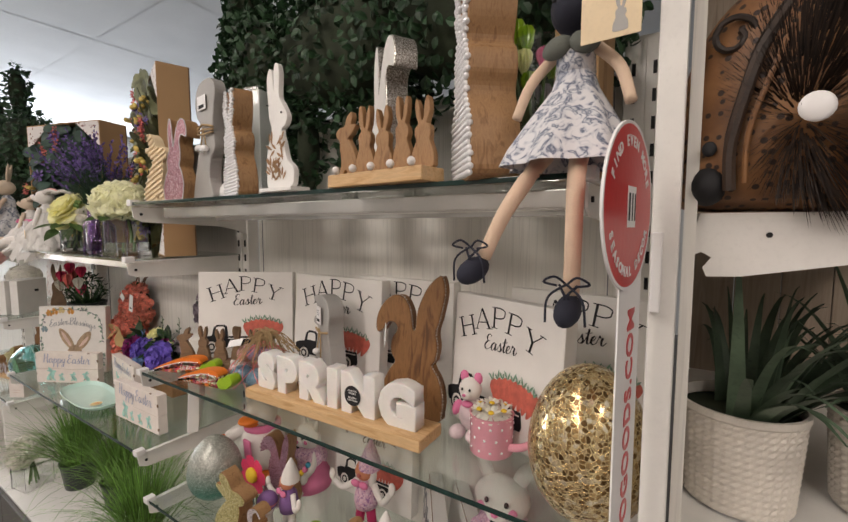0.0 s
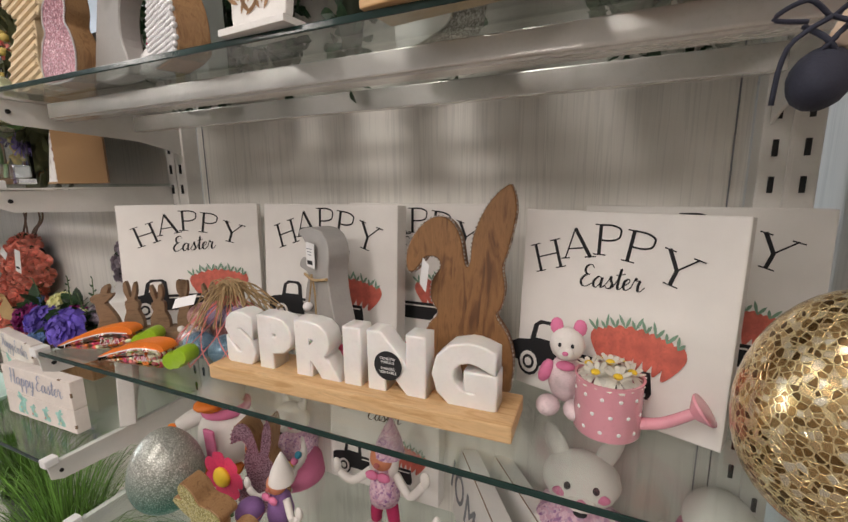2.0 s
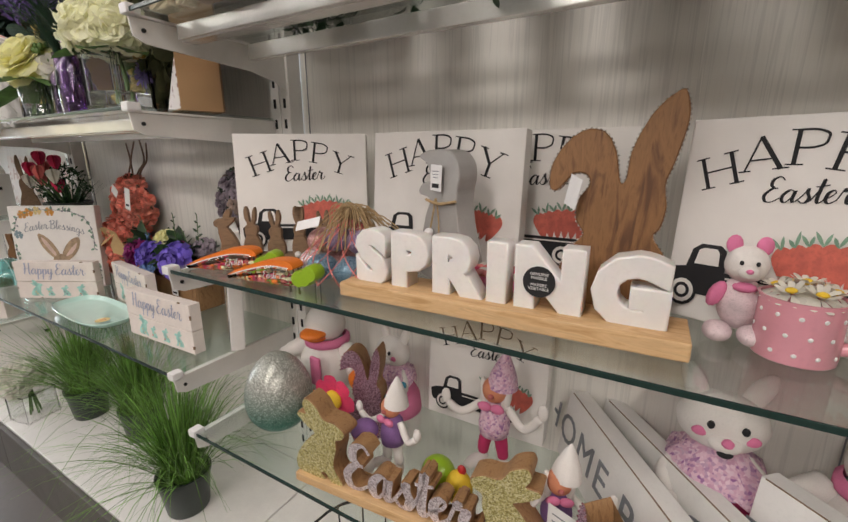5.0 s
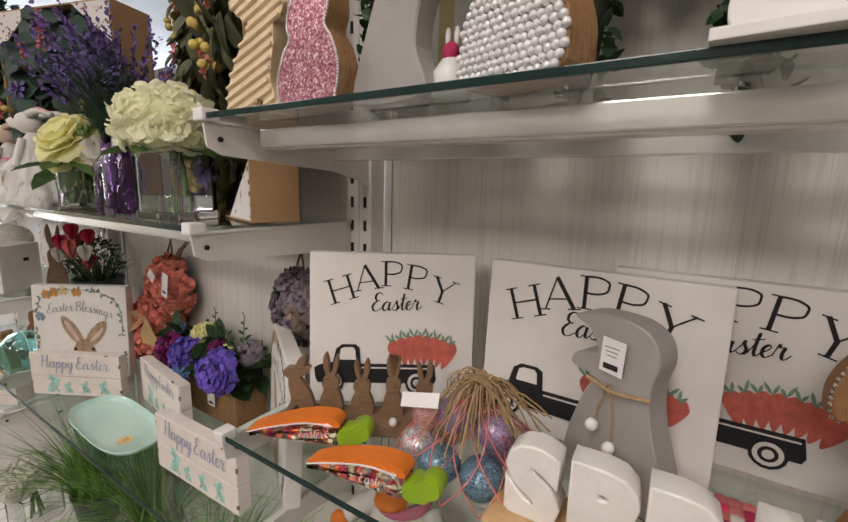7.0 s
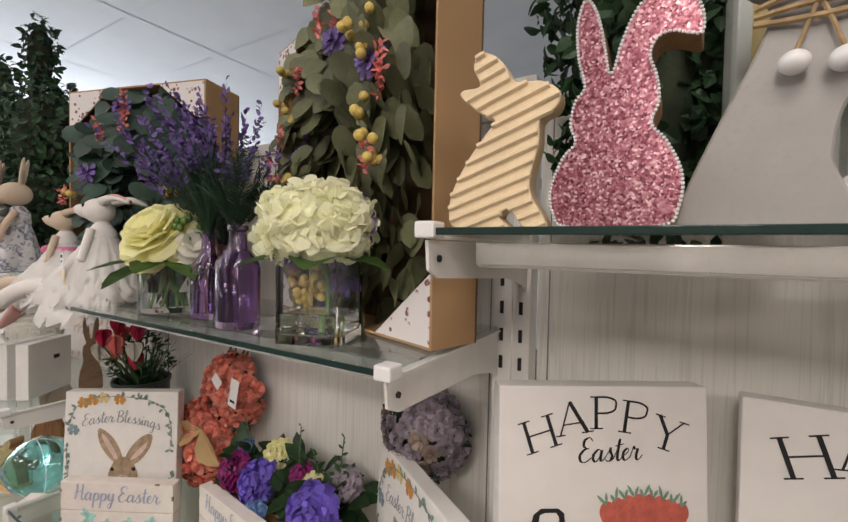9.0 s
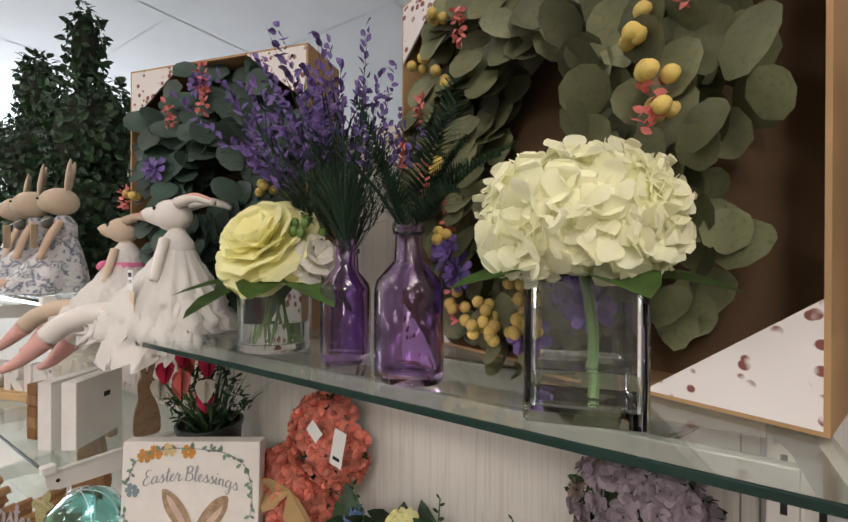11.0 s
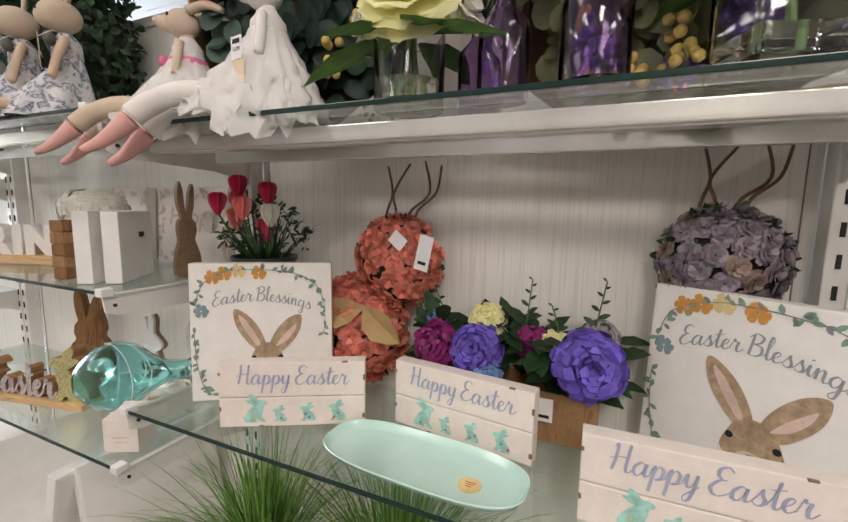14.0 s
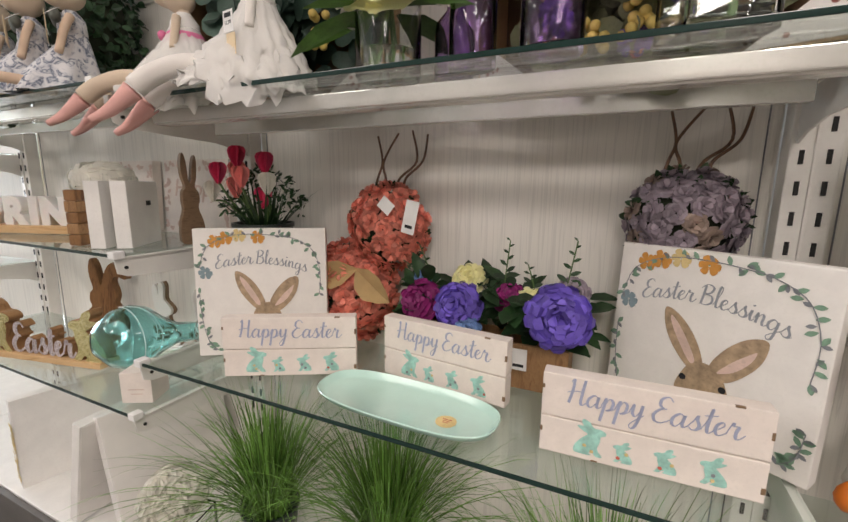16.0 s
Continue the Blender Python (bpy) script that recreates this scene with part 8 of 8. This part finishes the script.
_e = thing("back_panel", "pale wood-grain back panel of the end display", "panel", 0.0, 0.98, 0, 90)
part("board", box(0.86, 0.012, 1.95, (0, 0, 0.22)), "panel", _e)
_e = thing("side_panel", "pale wood-grain side panel of the end display", "panel", 0.31, 1.43, 0, 0)
for _k in range(6):
    part("slat", box(0.098, 0.016, 2.15, (-0.25 + _k * 0.1, 0, 0.02), 0.002), "panel_tan", _e)
for _z in (1.468, 1.060, 0.62):
    _s = thing("end_shelf", "white steel shelf on notched brackets of the end display", "shelf", 0.0, 0.0, _z, 0, "end shelves")
    for _y in (0.575, 1.36):
        _b = bmesh.new()
        _f = _b.faces.new([_b.verts.new((p[0], _y - 0.002, p[1])) for p in ((0.004, -0.018), (0.010, -0.002), (0.40, -0.002), (0.40, -0.026), (0.28, -0.034), (0.16, -0.050), (0.05, -0.072), (0.018, -0.074), (0.014, -0.064), (0.022, -0.052), (0.012, -0.046), (0.004, -0.050))])
        _rr = bmesh.ops.extrude_face_region(_b, geom=[_f])
        bmesh.ops.translate(_b, vec=(0, 0.004, 0), verts=[g for g in _rr["geom"] if isinstance(g, bmesh.types.BMVert)])
        bmesh.ops.recalc_face_normals(_b, faces=_b.faces)
        _k = part("bracket", _b, "white_metal", _s)
        part("hole", lathe([(0, 0), (0.003, 0), (0.003, 0.001), (0, 0.001)], 10, (0.072, _y - 0.0022, -0.026), pose(0, 0, 0, 90, 0, 0)), "slot", _k)
    part("shelf_pan", box(0.40, 0.77, 0.010, (0.206, 0.968, -0.012), 0.002), "white_metal", _s)


def strap_plant(x, y, z, seed):
    e = thing("strap_leaf_plant", "grey-green strap-leaf plant in a woven-texture white pot", "plant", x, y, z, 0, "strap-leaf plants")
    b = bmesh.new()
    rows, seg = 26, 72
    prev = None
    for i in range(rows + 1):
        zz = 0.002 + 0.130 * i / rows
        ring = []
        for k in range(seg):
            r0 = 0.066 + 0.008 * i / rows + 0.0026 * ((i % 2) * (k % 2))
            ring.append(b.verts.new((r0 * math.cos(2 * math.pi * k / seg), r0 * math.sin(2 * math.pi * k / seg), zz)))
        if prev:
            for k in range(seg):
                j = (k + 1) % seg
                b.faces.new((prev[k], prev[j], ring[j], ring[k]))
        prev = ring
    part("pot", b, "woven_pot", e, "white pot with woven relief")
    part("rim", lathe([(0.074, 0.130), (0.078, 0.134), (0.078, 0.143), (0.073, 0.143), (0.069, 0.130)], 48), "woven_pot", e, smooth=True)
    part("soil", lathe([(0, 0.122), (0.072, 0.122), (0.072, 0.126), (0, 0.126)], 24), "dark_filler", e)
    r = random.Random(seed)
    for i in range(70):
        a, s = r.uniform(0, 6.283), r.uniform(0.05, 0.95)
        if x + math.cos(a) * (0.035 + s * 0.33) < 0.02:
            a = math.pi - a
        b = bmesh.new()
        blade_into(b, Vector((0.035 * math.cos(a), 0.035 * math.sin(a), 0.112)), Vector((math.cos(a) * s, math.sin(a) * s, 1)).normalized(), r.uniform(0.17, 0.30), r.uniform(0.016, 0.026), r.uniform(0.15, 0.6), r, 8)
        part("leaf", b, "strap_leaf", e, smooth=True)


M["woven_pot"] = plain("woven_pot", (0.68, 0.63, 0.56), 0.7, var=0.12, fine=300, bmp=0.3)
M["strap_leaf"] = plain("strap_leaf", (0.10, 0.15, 0.095), 0.5, var=0.3, scale=25, island=0.35, trans=0.2)
strap_plant(0.072, 0.735, 1.060, 1)
strap_plant(0.255, 0.800, 1.060, 2)

# hedgehog with bristly back
_pts = [(-0.145, 0.01), (-0.165, 0.05), (-0.150, 0.10), (-0.145, 0.17), (-0.135, 0.25), (-0.09, 0.33), (0.0, 0.385), (0.12, 0.40), (0.24, 0.34), (0.30, 0.20), (0.28, 0.05), (0.20, 0.0), (-0.04, 0.0), (-0.10, 0.0)]
_e = thing("hedgehog_figure", "large carved brown hedgehog with dark bristle back", "animal figure", 0.085, 0.605, 1.468, 2)
_e.scale = (0.68, 0.68, 0.68)
_loop = spline([Vector((p[0], 0, p[1])) for p in _pts], 5)
_cen = Vector((0.05, 0, 0.17))
_rings = [(1.0, 0.0), (0.97, 0.035), (0.88, 0.065), (0.66, 0.088), (0.3, 0.098)]
_m, _nt, _bs, _co = start("hedge_brown")
_v = _n(_nt, "ShaderNodeTexVoronoi", Scale=62.0, Randomness=0.45)
_nz = _n(_nt, "ShaderNodeTexNoise", Scale=14.0, Detail=4.0)
_nt.links.new(_co, _v.inputs[0]), _nt.links.new(_co, _nz.inputs[0])
_base = ramp(_nt, _nz.outputs[0], [(0.35, (0.13, 0.055, 0.02)), (0.65, (0.27, 0.125, 0.045))])
_nt.links.new(mix(_nt, (0.03, 0.014, 0.008), _base, ramp(_nt, _v.outputs["Distance"], [(0.25, (0, 0, 0)), (0.33, (1, 1, 1))])), _bs.inputs["Base Color"])
_bs.inputs["Roughness"].default_value = 0.55
bump(_nt, _bs, _nz.outputs[0], 0.2)
M["hedge_brown"] = _m
M["bristle"] = plain("bristle", (0.028, 0.016, 0.010), 0.6, var=0.4, island=0.7)
_b = bmesh.new()
_all = [[_b.verts.new(_cen + (p - _cen) * s + Vector((0, y, 0))) for p in _loop] for s, y in [(s, -y) for s, y in _rings[::-1]] + _rings[1:]]
for _p, _q in zip(_all, _all[1:]):
    for _k in range(len(_p)):
        _j = (_k + 1) % len(_p)
        _b.faces.new((_p[_k], _p[_j], _q[_j], _q[_k]))
_b.faces.new(_all[0][::-1]), _b.faces.new(_all[-1])
bmesh.ops.recalc_face_normals(_b, faces=_b.faces)
part("body", _b, "hedge_brown", _e, smooth=True)
_r = random.Random(12)
_bb = bmesh.new()
for _i in range(9000):
    _p = Vector((_r.uniform(-0.07, 0.30), -0.094, _r.uniform(0.01, 0.37)))
    _q = (_p.x - 0.12) ** 2 / 0.034 + (_p.z - 0.175) ** 2 / 0.034
    if _q > 1:
        continue
    _d = (_p - Vector((0.004, -0.06, 0.132)))
    _d.y = -0.02
    _p.y = -0.108 + 0.045 * _q ** 2
    blade_into(_bb, _p, (_d.normalized() + Vector((0, -0.30, 0))).normalized(), _r.uniform(0.03, 0.06), 0.0022, 0.05, _r, 2)
tagged(part("bristles", _bb, "bristle", _e, "dark brown bristles"), kind="stuff")
part("bristle_band", tube([(-0.080, -0.092, 0.03), (-0.082, -0.096, 0.10), (-0.066, -0.098, 0.18), (-0.045, -0.092, 0.25), (0.0, -0.074, 0.33)], 0.009, 8), "bristle", _e, "dark bristle band behind the face", smooth=True)
part("bristle_band", tube([(-0.062, -0.098, 0.04), (-0.062, -0.102, 0.11), (-0.044, -0.102, 0.18), (-0.018, -0.094, 0.26)], 0.004, 8), "hedge_brown", _e, smooth=True)
part("nose", ball(0.026, 0.04, 0.032, (-0.106, -0.060, 0.040), 14), "black_ink", _e, "black shiny nose", smooth=True)
part("eye", ball(0.010, 0.006, 0.012, (-0.108, -0.090, 0.095), 12), "black_ink", _e, smooth=True)
part("ear", tube([(-0.085 + 0.030 * math.cos(k * 0.7) * (1 - k * 0.06), -0.080, 0.262 + 0.032 * math.sin(k * 0.7) * (1 - k * 0.06)) for k in range(11)], 0.005, 7), "bristle", _e, "spiral ear", smooth=True)
part("button", ball(0.020, 0.006, 0.020, (0.004, -0.142, 0.132), 16), "white_plastic", _e, "white round sticker", smooth=True)
